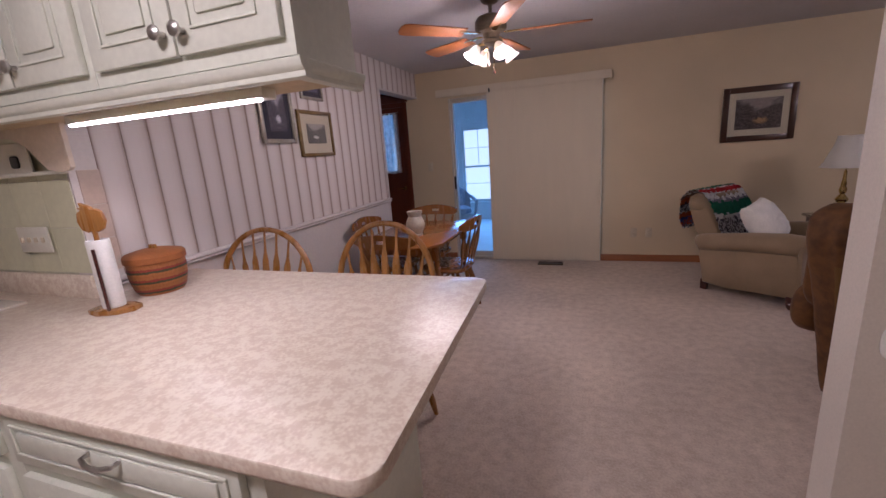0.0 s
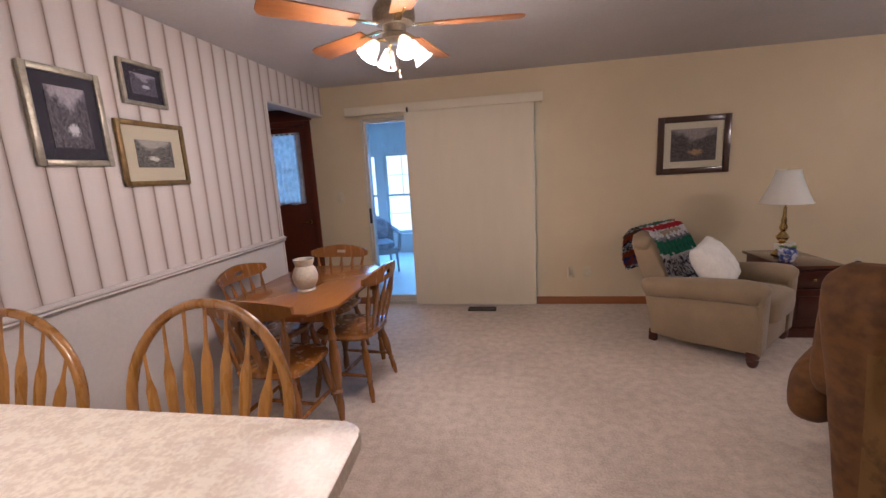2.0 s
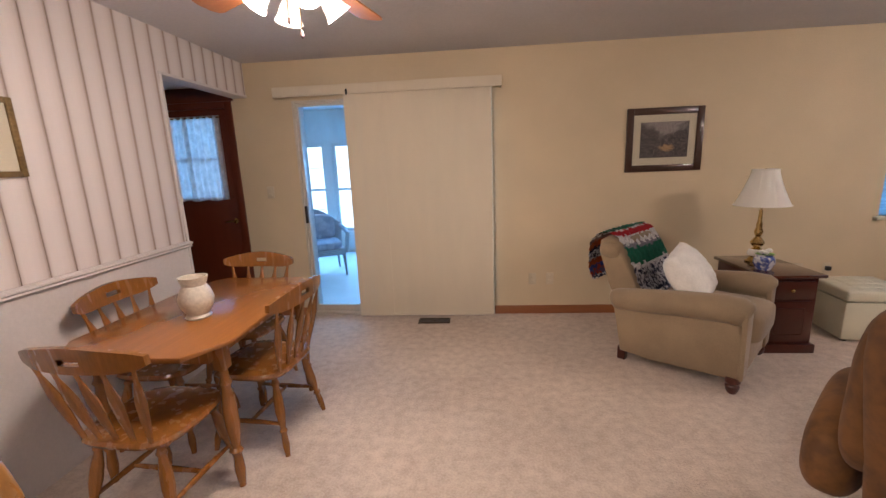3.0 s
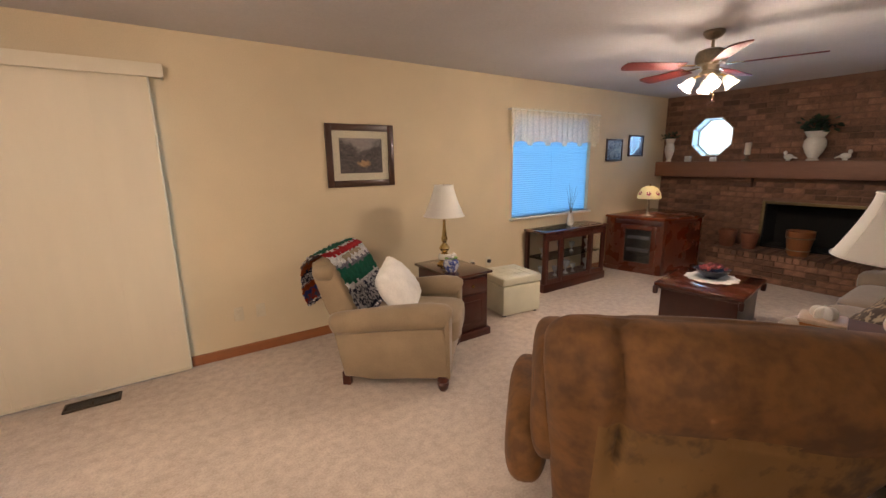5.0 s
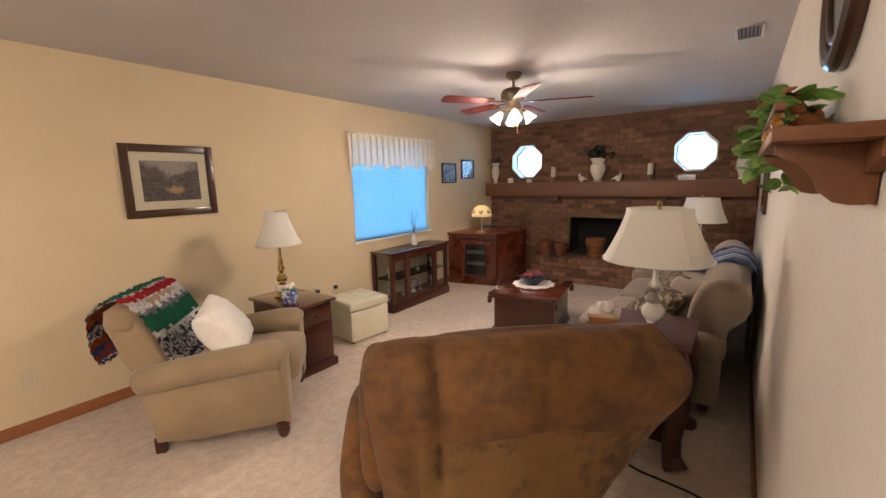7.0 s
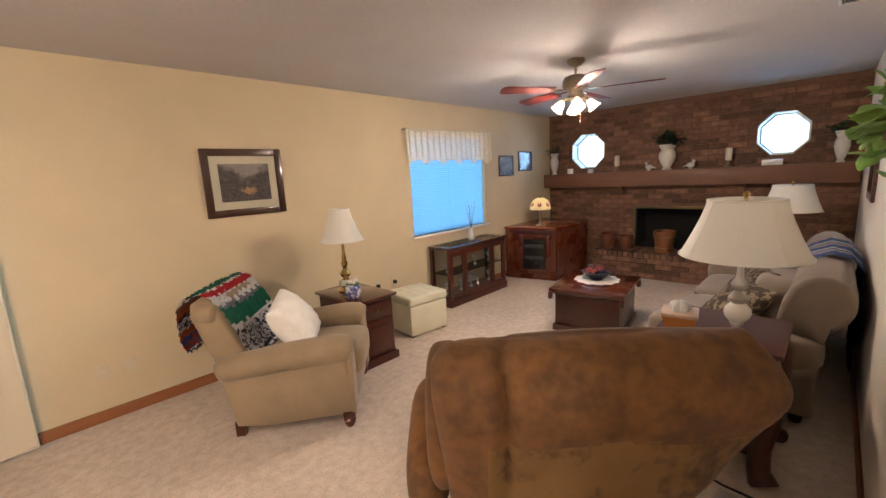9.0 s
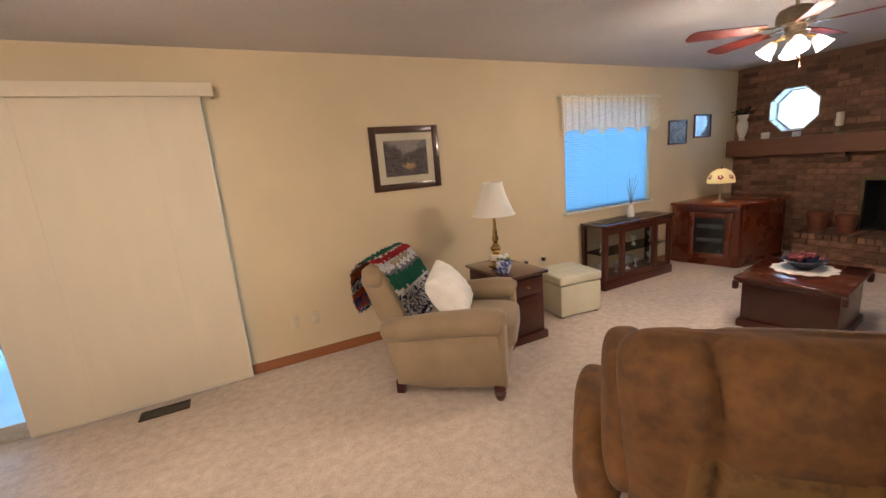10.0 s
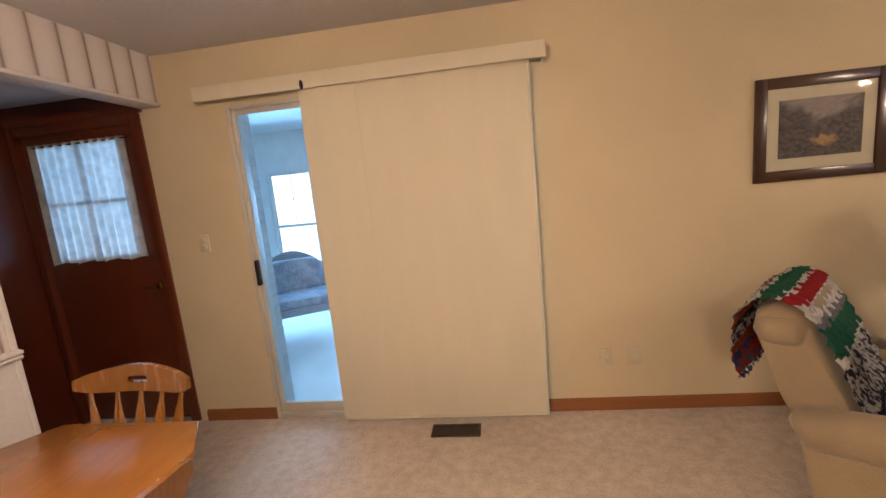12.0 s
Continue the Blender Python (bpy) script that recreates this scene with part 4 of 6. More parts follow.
def framed_picture(m, w, hgt, frame_mat, rail, mat_mat, border, art, name="framed_picture", label="", depth=0.022):
    """A picture on a wall; it faces -y of its pose, and its middle lies at the origin."""
    p = thing(name, label, "picture", m)
    bm = bmesh.new()
    for a, b, c, d in ((-w, -hgt, -w + rail, hgt), (w - rail, -hgt, w, hgt), (-w + rail, -hgt, w - rail, -hgt + rail), (-w + rail, hgt - rail, w - rail, hgt)):
        box(a, -depth, b, c, 0, d, 0.005, bm=bm)
    part("frame", bm, frame_mat, p)
    part("mount", box(-w + rail, -0.010, -hgt + rail, w - rail, -0.004, hgt - rail), mat_mat, p, "", 0)
    part("print", box(-w + rail + border, -0.013, -hgt + rail + border, w - rail - border, -0.008, hgt - rail - border), art, p, "", 0)
    g = part("pane", box(-w + rail, -0.0165, -hgt + rail, w - rail, -0.0155, hgt - rail), PICGLASS, p, "", 0)
    g.visible_shadow = False
    return p


DARKFRAME = wood("dark_walnut_frame", (0.055, 0.022, 0.012), 0.3, 0, 0.4)
SILVER = mat("antique_silver_frame", (0.42, 0.38, 0.30), 0.38, 0.2, 12, 60, 0.1, metal=0.5)
GOLD = mat("antique_gold_frame", (0.25, 0.16, 0.06), 0.38, 0.25, 12, 60, 0.1, metal=0.5)
MOUNT = mat("cream_mount_board", (0.62, 0.56, 0.42), 0.9, 0.03)
DARKMOUNT = mat("charcoal_mount_board", (0.045, 0.04, 0.055), 0.8, 0.05)
PRINT1 = art("woodland_path_print", (0.20, 0.152), (0.34, 0.29, 0.27), (0.040, 0.034, 0.032), (0.135, 0.105, 0.095), (0.42, 0.25, 0.12), (0.12, -0.45), 2.3)
PRINT2 = art("grey_river_print", (0.09, 0.137), (0.50, 0.45, 0.50), (0.030, 0.026, 0.035), (0.16, 0.14, 0.17), (0.66, 0.63, 0.68), (0.12, -0.40), 5.1)
PRINT2B = art("grey_cloud_print", (0.083, 0.056), (0.46, 0.42, 0.50), (0.035, 0.030, 0.045), (0.20, 0.18, 0.24), (0.62, 0.60, 0.68), (0.15, -0.20), 8.6)
PRINT3 = art("village_print", (0.123, 0.076), (0.46, 0.43, 0.39), (0.045, 0.043, 0.042), (0.22, 0.205, 0.19), (0.62, 0.60, 0.55), (-0.1, -0.35), 3.7)
# The blue paints a window's reflection into the print and mount colour.
PRINT4 = mat("print_blue_reflection", (0.35, 0.42, 0.50), 0.5, 0.4, 12, 40, 0, second=(0.08, 0.12, 0.20), sharp=(0.40, 0.56))
framed_picture(pose(1.92, 5.298, 1.60), 0.322, 0.272, DARKFRAME, 0.058, MOUNT, 0.062, PRINT1, label="landscape print with a cream mount in a dark walnut frame")
framed_picture(pose(5.69, 5.298, 1.665), 0.185, 0.15, DARKFRAME, 0.022, PRINT4, 0.03, PRINT4, label="small print in a thin dark frame, blue window reflection painted in")
framed_picture(pose(6.21, 5.298, 1.725), 0.185, 0.15, DARKFRAME, 0.022, PRINT4, 0.03, PRINT4, label="small print in a thin dark frame hung higher, blue window reflection painted in")
framed_picture(pose(-1.843, 2.565, 1.815, 0, 0, 90), 0.175, 0.222, SILVER, 0.03, DARKMOUNT, 0.055, PRINT2, label="river print with a charcoal mount in a silver frame")
framed_picture(pose(-1.843, 3.01, 2.045, 0, 0, 90), 0.145, 0.118, SILVER, 0.022, DARKMOUNT, 0.04, PRINT2B, label="small river print with a charcoal mount, silver frame")
framed_picture(pose(-1.843, 3.008, 1.665, 0, 0, 90), 0.225, 0.178, GOLD, 0.028, MOUNT, 0.074, PRINT3, label="village print with a wide cream mount, gold frame")
framed_picture(pose(4.95, 1.512, 1.45, 0, 0, 180), 0.30, 0.22, DARKFRAME, 0.05, PRINT1, 0.03, PRINT1, label="glazed picture in a dark wooden frame over the sofa")


def outlet(m, name, label):
    o = thing(name, label, "outlet", m)
    part("plate", box(-0.035, -0.006, -0.057, 0.035, 0, 0.057, 0.003), PLASTIC, o)
    for z in (-0.022, 0.022):
        part("socket", box(-0.014, -0.009, z - 0.013, 0.014, -0.004, z + 0.013, 0.003), PLASTIC, o)


for x in (0.79, 0.955):
    outlet(pose(x, 5.3, 0.35), "wall_outlet", "ivory wall outlet above the baseboard")
outlet(pose(-1.72, 5.3, 1.26), "light_switch", "cream light switch beside the sliding door")
f = thing("floor_register", "dark bronze floor vent set in the carpet", "vent", pose(-0.155, 5.10, 0.0, 0, 0, 0))
bm = bmesh.new()
for q in ((-0.15, -0.06, 0.15, -0.045), (-0.15, 0.045, 0.15, 0.06), (-0.15, -0.045, -0.135, 0.045), (0.135, -0.045, 0.15, 0.045), (-0.006, -0.045, 0.006, 0.045)):
    box(q[0], q[1], 0.0, q[2], q[3], 0.012, 0.002, bm=bm)
part("frame", bm, IRON, f)
part("grille", box(-0.135, -0.045, 0.002, 0.135, 0.045, 0.005), BLACK, f, "", 0)
for k in range(20):
    part("slat", box(-0.13 + k * 0.0132, -0.045, 0.005, -0.127 + k * 0.0132, 0.045, 0.011), IRON, f, "", 0)
cv = thing("ceiling_vent", "grey metal ceiling vent", "vent", pose(3.92, 1.72, H))
bm = bmesh.new()
for q in ((-0.15, -0.075, 0.15, -0.06), (-0.15, 0.06, 0.15, 0.075), (-0.15, -0.06, -0.135, 0.06), (0.135, -0.06, 0.15, 0.06)):
    box(q[0], q[1], -0.012, q[2], q[3], 0, 0.002, bm=bm)
part("frame", bm, IVORY, cv)
part("backing", box(-0.135, -0.06, -0.004, 0.135, 0.06, -0.001), IRON, cv, "", 0)
for k in range(6):
    part("slat", box(-0.135, -0.055 + k * 0.02, -0.010, 0.135, -0.047 + k * 0.02, -0.005), mat("grey_vent_metal", (0.3, 0.29, 0.28), 0.5), cv, "", 0)


def ceiling_fan(m, blade_mat, first, label):
    """A ceiling fan at rest with four lit glass shades, hung from the origin."""
    f = thing("ceiling_fan", label, "ceiling fan", m, "ceiling fans")
    part("canopy", lathe([(0, 0), (0.07, 0), (0.072, -0.015), (0.05, -0.045), (0.02, -0.06), (0, -0.06)]), BRONZE, f)
    part("downrod", tube([(0, 0, -0.05), (0, 0, -0.13)], 0.012), BRONZE, f)
    part("motor", lathe([(0, -0.115), (0.05, -0.118), (0.09, -0.135), (0.105, -0.16), (0.107, -0.205), (0.095, -0.225), (0.06, -0.235), (0.055, -0.27), (0.07, -0.28), (0.07, -0.30), (0.03, -0.315), (0, -0.315)], (0, 0, 0), 32), BRONZE, f)
    for k in range(5):
        a = first + 72 * k
        q = [(0.20, -0.055), (0.60, -0.07), (0.635, -0.06), (0.65, -0.03), (0.65, 0.03), (0.635, 0.06), (0.60, 0.07), (0.20, 0.055)]
        bl = part("blade", prism(q, 2, -0.004, 0.004, 0.002), blade_mat, f)
        bl.matrix_local = pose(0, 0, -0.235, 0, 0, a) @ pose(0, 0, 0, 11, 0, 0)
        arm = part("blade_arm", box(0.09, -0.018, -0.006, 0.25, 0.018, 0.0, 0.002), BRASS, f)
        arm.matrix_local = pose(0, 0, -0.232, 0, 0, a)
    for k in range(4):
        a = radians(first + 30 + 90 * k)
        dx, dy = math.cos(a), math.sin(a)
        part("lamp_arm", tube([(0.04 * dx, 0.04 * dy, -0.30), (0.085 * dx, 0.085 * dy, -0.305), (0.105 * dx, 0.105 * dy, -0.32)], 0.009), BRASS, f)
        fit = part("lamp_shade", lathe([(0.022, 0.0), (0.030, -0.012), (0.042, -0.04), (0.050, -0.075), (0.064, -0.10), (0.0625, -0.10), (0.048, -0.075), (0.040, -0.04), (0.028, -0.013), (0.02, -0.002)], (0, 0, 0), 24), FROST, f, "lit frosted glass tulip shade")
        hang = pose(0.10 * dx, 0.10 * dy, -0.318, 0, 0, math.degrees(a)) @ pose(0, 0, 0, 0, -38, 0)
        fit.matrix_local = hang @ Matrix.Diagonal((0.86, 0.86, 0.9, 1))
        bulb = part("bulb", lathe([(0, -0.02), (0.013, -0.025), (0.02, -0.045), (0.022, -0.06), (0.015, -0.076), (0, -0.08)], (0, 0, 0), 14), BULB, fit, "lit bulb")
        tip = m @ hang @ Vector((0, 0, -0.088))
        lamp("fan_bulb_light", "POINT", Matrix.Translation(tip), FAN_WATTS, WARM, 0.05)
    for x, z in ((0.02, -0.47), (-0.025, -0.42)):
        ch = part("pull_chain", tube([(x, -0.03, -0.31), (x, -0.03, z)], 0.0022, 6), BRASS, f)
        part("fob", lathe([(0, 0), (0.006, -0.005), (0.007, -0.02), (0, -0.03)], (x, -0.03, z), 10), CHERRY, ch)
    return f


FAN_WATTS = 39.0
ceiling_fan(pose(-0.37, 3.05, H), ORANGEWOOD, 6, "ceiling fan with orange oak blades and four lit shades")
FAN_WATTS = 36.0
ceiling_fan(pose(3.875, 3.33, H), REDWOOD, 2, "ceiling fan with dark cherry blades and four lit shades")

# ---- living room ----
# armchair: local x is its front, y its left side; the origin lies under its middle
F = Vector((0.736, -0.676))
S = Vector((0.676, 0.736))
mid = Vector((1.301, 4.32)) + F * 0.345 + S * 0.40
ang = math.degrees(math.atan2(F.y, F.x))
A = thing("armchair", "taupe upholstered armchair with rolled arms on turned feet", "armchair", pose(mid.x, mid.y, 0, 0, 0, ang))


def arm_roll(s):
    """The padded roll on top of an arm: it overhangs the side and rises towards the front."""
    pts = [(-0.43, 0.437), (-0.425, 0.442), (-0.40, 0.448), (-0.25, 0.470), (0.0, 0.505), (0.25, 0.530), (0.35, 0.528), (0.385, 0.520), (0.395, 0.516)]
    return tube([(x, s * 0.343, z) for x, z in pts], [0.05, 0.078, 0.086, 0.092, 0.095, 0.098, 0.095, 0.075, 0.045], 26, flat=0.90)


part("base", box(-0.34, -0.28, 0.10, 0.34, 0.28, 0.30, 0.02), TAUPE, A)
for s in (-1, 1):
    side = [(-0.36, 0.07), (-0.15, 0.062), (0.10, 0.085), (0.365, 0.095), (0.375, 0.25), (0.355, 0.46), (0.30, 0.50), (-0.30, 0.44), (-0.425, 0.42)]
    part("arm", prism(side, 1, min(s * 0.385, s * 0.27), max(s * 0.385, s * 0.27), 0.014), TAUPE, A, "", 50)
    part("arm_roll", arm_roll(s), TAUPE, A, "", 70)
    part("piping", tube([(-0.42, s * 0.388, 0.425), (-0.2, s * 0.391, 0.445), (0.1, s * 0.392, 0.478), (0.34, s * 0.39, 0.46), (0.375, s * 0.387, 0.30), (0.366, s * 0.386, 0.11)], 0.005, 6), TAUPE, A)
    part("arm_front", prism([(s * 0.27, 0.10), (s * 0.385, 0.10), (s * 0.39, 0.34), (s * 0.415, 0.46), (s * 0.425, 0.53), (s * 0.39, 0.585), (s * 0.335, 0.60), (s * 0.28, 0.575), (s * 0.262, 0.51), (s * 0.268, 0.36)], 0, 0.362, 0.392, 0.009), TAUPE, A, "", 50)
part("seat_cushion", pillow(0.07, 0, 0.38, 0.37, 0.275, 0.095, 0.3, 36, 14), TAUPE, A)
bk = [(-0.34, 0.12), (-0.47, 0.56), (-0.55, 0.69), (-0.60, 0.78), (-0.59, 0.855), (-0.53, 0.895), (-0.46, 0.875), (-0.41, 0.81), (-0.32, 0.58), (-0.22, 0.35), (-0.22, 0.12)]
part("backrest", prism(bk, 1, -0.30, 0.33, 0.035), TAUPE, A, "", 60)
part("back_roll", pillow(-0.505, 0.04, 0.795, 0.105, 0.375, 0.098, 0.55, 36, 18, e2=0.75), TAUPE, A, "", 70)
part("skirt_front", box(0.335, -0.262, 0.09, 0.378, 0.262, 0.31, 0.012), TAUPE, A)
for x, y in ((-0.345, -0.36), (-0.345, 0.36), (0.34, -0.36), (0.34, 0.36)):
    if x > 0:
        part("foot", lathe([(0, 0), (0.022, 0), (0.034, 0.02), (0.040, 0.05), (0.032, 0.062), (0.042, 0.075), (0.042, 0.11), (0, 0.11)], (x, y, 0), 18), CHERRY, A, "turned red-brown foot")
    else:
        part("foot", prism([(x - 0.03, y - 0.02), (x + 0.025, y - 0.02), (x + 0.025, y + 0.02), (x - 0.03, y + 0.02)], 2, 0, 0.10, 0.004), CHERRY, A, "square tapered foot")


# crocheted throw over the chair's back: a ribbed sheet that follows the form
def draped(profile, y0, y1, rib, mats, parent, name, hang=0.0, thick=0.012, n=34, droop=0.0):
    bm = bmesh.new()
    pts = []
    for (x0, z0), (x1, z1) in zip(profile, profile[1:]):
        pts += [(x0 + (x1 - x0) * k / 6, z0 + (z1 - z0) * k / 6) for k in range(6)]
    pts.append(profile[-1])
    rows = []
    for i, (x, z) in enumerate(pts):
        f = i / (len(pts) - 1)
        row = []
        for k in range(n + 1):
            g = k / n
            wob = 0.012 * noise.noise(Vector((f * 5, g * 5, 1.7))) + rib * math.sin(i * 2.1) * 0.5 + rib * math.sin(k * 1.9) * 0.4
            row.append(bm.verts.new((x + wob, y0 + (y1 - y0) * g + 0.02 * noise.noise(Vector((f * 4, 3.1, g))), z + abs(wob) + hang * math.sin(g * math.pi) - droop * max(0.0, (g - 0.80) / 0.20) ** 1.6)))
        rows.append(row)
    for i, (a, b) in enumerate(zip(rows, rows[1:])):
        for k in range(n):
            fc = bm.faces.new((a[k], a[k + 1], b[k + 1], b[k]))
            fc.material_index = min(len(mats) - 1, max(0, int(((i + (0.7 if k % 4 < 2 else 0.0) - 2.2 * math.cos((k / n - 0.5) * 2.6) + 2.2 - 0.6) / (len(pts) - 1)) * len(mats)))) if len(mats) > 1 else 0
    bmesh.ops.solidify(bm, geom=bm.faces, thickness=-thick)
    return part(name, bm, mats, parent, "", 60)


YARN = {c: mat("yarn_" + c, v, 0.95, 0.2, 30, 90, 0.8, dist=0.01) for c, v in dict(green=(0.010, 0.17, 0.095), white=(0.86, 0.84, 0.82), red=(0.55, 0.014, 0.025), navy=(0.02, 0.025, 0.06), grey=(0.28, 0.26, 0.30), orange=(0.42, 0.10, 0.03), mauve=(0.26, 0.17, 0.15), blue=(0.06, 0.09, 0.32)).items()}
Y_ = YARN
SPECK = mat("yarn_speckled", (0.62, 0.60, 0.60), 0.95, 0.2, 34, 60, 0.8, second=(0.03, 0.03, 0.06), sharp=(0.47, 0.52), dist=0.01)
SPECKRED = mat("yarn_mixed", (0.44, 0.06, 0.03), 0.95, 0.2, 24, 50, 0.8, second=(0.10, 0.12, 0.22), sharp=(0.46, 0.54), dist=0.01)
T = thing("crocheted_throw", "striped crocheted throw in green, red, white and navy", "throw blanket", pose(mid.x, mid.y, 0, 0, 0, ang))
BANDS = [(SPECKRED, 3), (Y_["blue"], 1), (Y_["orange"], 2), (SPECK, 3), (Y_["navy"], 1), (Y_["orange"], 2), (Y_["mauve"], 2), (Y_["white"], 1), (Y_["mauve"], 1), (Y_["white"], 1), (Y_["green"], 4), (Y_["white"], 1), (Y_["red"], 3), (Y_["white"], 3), (Y_["grey"], 1), (Y_["green"], 4), (Y_["white"], 1), (SPECK, 6), (Y_["navy"], 1)]
draped([(-0.63, 0.56), (-0.665, 0.64), (-0.67, 0.74), (-0.655, 0.84), (-0.59, 0.91), (-0.52, 0.925), (-0.45, 0.90), (-0.385, 0.81), (-0.335, 0.70), (-0.28, 0.57), (-0.21, 0.49)], -0.31, 0.48, 0.010, [m_ for m_, n_ in BANDS for _ in range(n_)], T, "cloth", droop=0.16)
for ex, ez in ((-0.636, 0.55), (-0.205, 0.485)):
    part("edging", tube([(ex + 0.006 * math.sin(k * 1.7), -0.285 + 0.61 * k / 40, ez + 0.008 * math.sin(k * 2.3)) for k in range(41)], 0.011, 7), SPECK, T, "black and white crocheted edging")
P = thing("throw_pillow", "soft white throw pillow leaning on the armchair back", "pillow", pose(mid.x, mid.y, 0, 0, 0, ang))
bm = cushion(0.20, 0.125, Matrix.Translation((-0.02, -0.10, 0.65)) @ Matrix.Rotation(radians(56), 4, "Y") @ Matrix.Rotation(radians(10), 4, "Z"), 1.0, 30, 0.007)
part("cover", bm, FUR, P, "", 80)

# end table
E_ = thing("end_table", "dark cherry end table with a drawer and a door", "end table", pose(2.51, 4.73, 0))
part("tabletop", box(-0.215, -0.32, 0.575, 0.215, 0.32, 0.60, 0.007), CHERRYTOP, E_)
part("body", box(-0.18, -0.285, 0.07, 0.18, 0.30, 0.575, 0.003), CHERRY, E_)
part("plinth", box(-0.205, -0.31, 0.0, 0.205, 0.31, 0.07, 0.008), CHERRY, E_)
dr = part("drawer", box(-0.155, -0.302, 0.42, 0.155, -0.283, 0.55, 0.006), CHERRY, E_)
part("knob", pillow(0, -0.312, 0.485, 0.016, 0.012, 0.012, 0.9, 14, 8), BRASS, dr, "small brass knob")
do = part("door", box(-0.155, -0.302, 0.10, 0.155, -0.283, 0.40, 0.005), CHERRY, E_)
part("raised_panel", box(-0.10, -0.31, 0.15, 0.10, -0.298, 0.35, 0.01), CHERRY, do)


def table_lamp(m, profile, base_mat, shade, label, z_shade, tilt_seams=16, finial=True):
    """A lamp: a turned base, and an open bell shade (bottom radius, top radius, height)."""
    l = thing("table_lamp", label, "table lamp", m)
    part("base", lathe(profile, (0, 0, 0), 28), base_mat, l)
    rb, rt, hh = shade
    prof = []
    for k in range(9):
        g = k / 8
        prof.append((rb + (rt - rb) * (1 - (1 - g) ** 1.3), z_shade + hh * g))
    inner = [(r - 0.003, z) for r, z in prof[::-1]]
    bm = lathe(prof + inner + [prof[0]], (0, 0, 0), 40)
    part("shade", bm, LAMPSHADE, l, "ivory bell shade", 50)
    bm = bmesh.new()
    for z, r in ((z_shade + 0.004, rb + 0.002), (z_shade + hh - 0.004, rt + 0.002)):
        tube([(r * math.cos(a), r * math.sin(a), z) for a in (2 * math.pi * k / 36 for k in range(36))], 0.004, 6, bm, closed=True)
    for k in range(tilt_seams // 2):
        a = 2 * math.pi * k / (tilt_seams // 2)
        tube([((r + 0.001) * math.cos(a), (r + 0.001) * math.sin(a), z) for r, z in prof], 0.0012, 5, bm)
    part("shade_trim", bm, LAMPSHADE, l)
    part("rod", tube([(0, 0, profile[-1][1] - 0.01), (0, 0, z_shade + hh + 0.005)], 0.005), BRASS, l)
    bm = bmesh.new()
    for k in range(3):
        a = 2 * math.pi * k / 3
        tube([(0, 0, z_shade + hh - 0.012), (rt * math.cos(a), rt * math.sin(a), z_shade + hh - 0.006)], 0.002, 5, bm)
    part("spider", bm, BRASS, l)
    if finial:
        part("finial", lathe([(0, 0), (0.012, 0.0), (0.008, 0.008), (0.016, 0.018), (0.014, 0.028), (0.005, 0.036), (0, 0.04)], (0, 0, z_shade + hh + 0.002), 16), BRASS, l, "brass finial")
    return l


table_lamp(pose(2.49, 4.82, 0.60), [(0, 0), (0.07, 0), (0.072, 0.012), (0.055, 0.02), (0.05, 0.035), (0.04, 0.045), (0.055, 0.07), (0.048, 0.10), (0.022, 0.12), (0.036, 0.135), (0.05, 0.16), (0.03, 0.19), (0.016, 0.21), (0.026, 0.225), (0.030, 0.25), (0.018, 0.285), (0.022, 0.30), (0.014, 0.34), (0.012, 0.42), (0, 0.42)], BRASS, (0.185, 0.085, 0.28), "brass candlestick table lamp with an ivory bell shade", 0.455, 16, False)
part("marble_font", lathe([(0.03, 0.05), (0.058, 0.058), (0.062, 0.08), (0.052, 0.102), (0.02, 0.115)], (0, 0, 0), 24), PORCELAIN, bpy.data.objects["table_lamp"], "cream marble font")
j = thing("ginger_jar", "small blue and white jar with cream flowers", "jar", pose(2.41, 4.60, 0.60))
part("body", lathe([(0, 0), (0.045, 0), (0.05, 0.01), (0.07, 0.05), (0.068, 0.085), (0.05, 0.105), (0.055, 0.115), (0.048, 0.115), (0, 0.10)], (0, 0, 0), 26), mat("blue_white_china", (0.58, 0.60, 0.66), 0.2, 0.2, 16, 50, 0.0, second=(0.06, 0.09, 0.30), sharp=(0.46, 0.54), coat=0.4), j)
bm = bmesh.new()
for k in range(9):
    a = k * 2.4
    pillow(0.035 * math.cos(a) * (k / 9 + 0.3), 0.035 * math.sin(a) * (k / 9 + 0.3), 0.125 + 0.01 * (k % 3), 0.016, 0.016, 0.012, 0.9, 10, 6, bm, 0.3)
part("flowers", bm, WHITE, j, "cream flower heads")
bm = bmesh.new()
for k in range(12):
    a = k * 2.4
    pillow(0.045 * math.cos(a), 0.045 * math.sin(a), 0.118, 0.02, 0.01, 0.004, 0.9, 8, 4, bm, 0.2)
part("leaves", bm, LEAF, j)

o = thing("storage_ottoman", "cream leather storage cube ottoman with a tufted lid", "ottoman", pose(3.31, 4.82, 0, 0, 0, -7) @ Matrix.Diagonal((1.12, 1.10, 1.06, 1)))
part("body", box(-0.205, -0.205, 0.015, 0.205, 0.205, 0.30, 0.012), LEATHER, o)
lid = part("lid", box(-0.212, -0.212, 0.304, 0.212, 0.212, 0.385, 0.02, seg=4), LEATHER, o)
bm = bmesh.new()
for k in (-1, 0, 1):
    box(-0.195, k * 0.10 - 0.002, 0.384, 0.195, k * 0.10 + 0.002, 0.388, 0.001, bm=bm)
    box(k * 0.10 - 0.002, -0.195, 0.384, k * 0.10 + 0.002, 0.195, 0.388, 0.001, bm=bm)
part("stitching", bm, LEATHER, lid)
for x in (-0.17, 0.17):
    for y in (-0.17, 0.17):
        part("foot", lathe([(0, 0), (0.02, 0), (0.02, 0.02), (0, 0.02)], (x, y, 0), 12), BLACK, o)

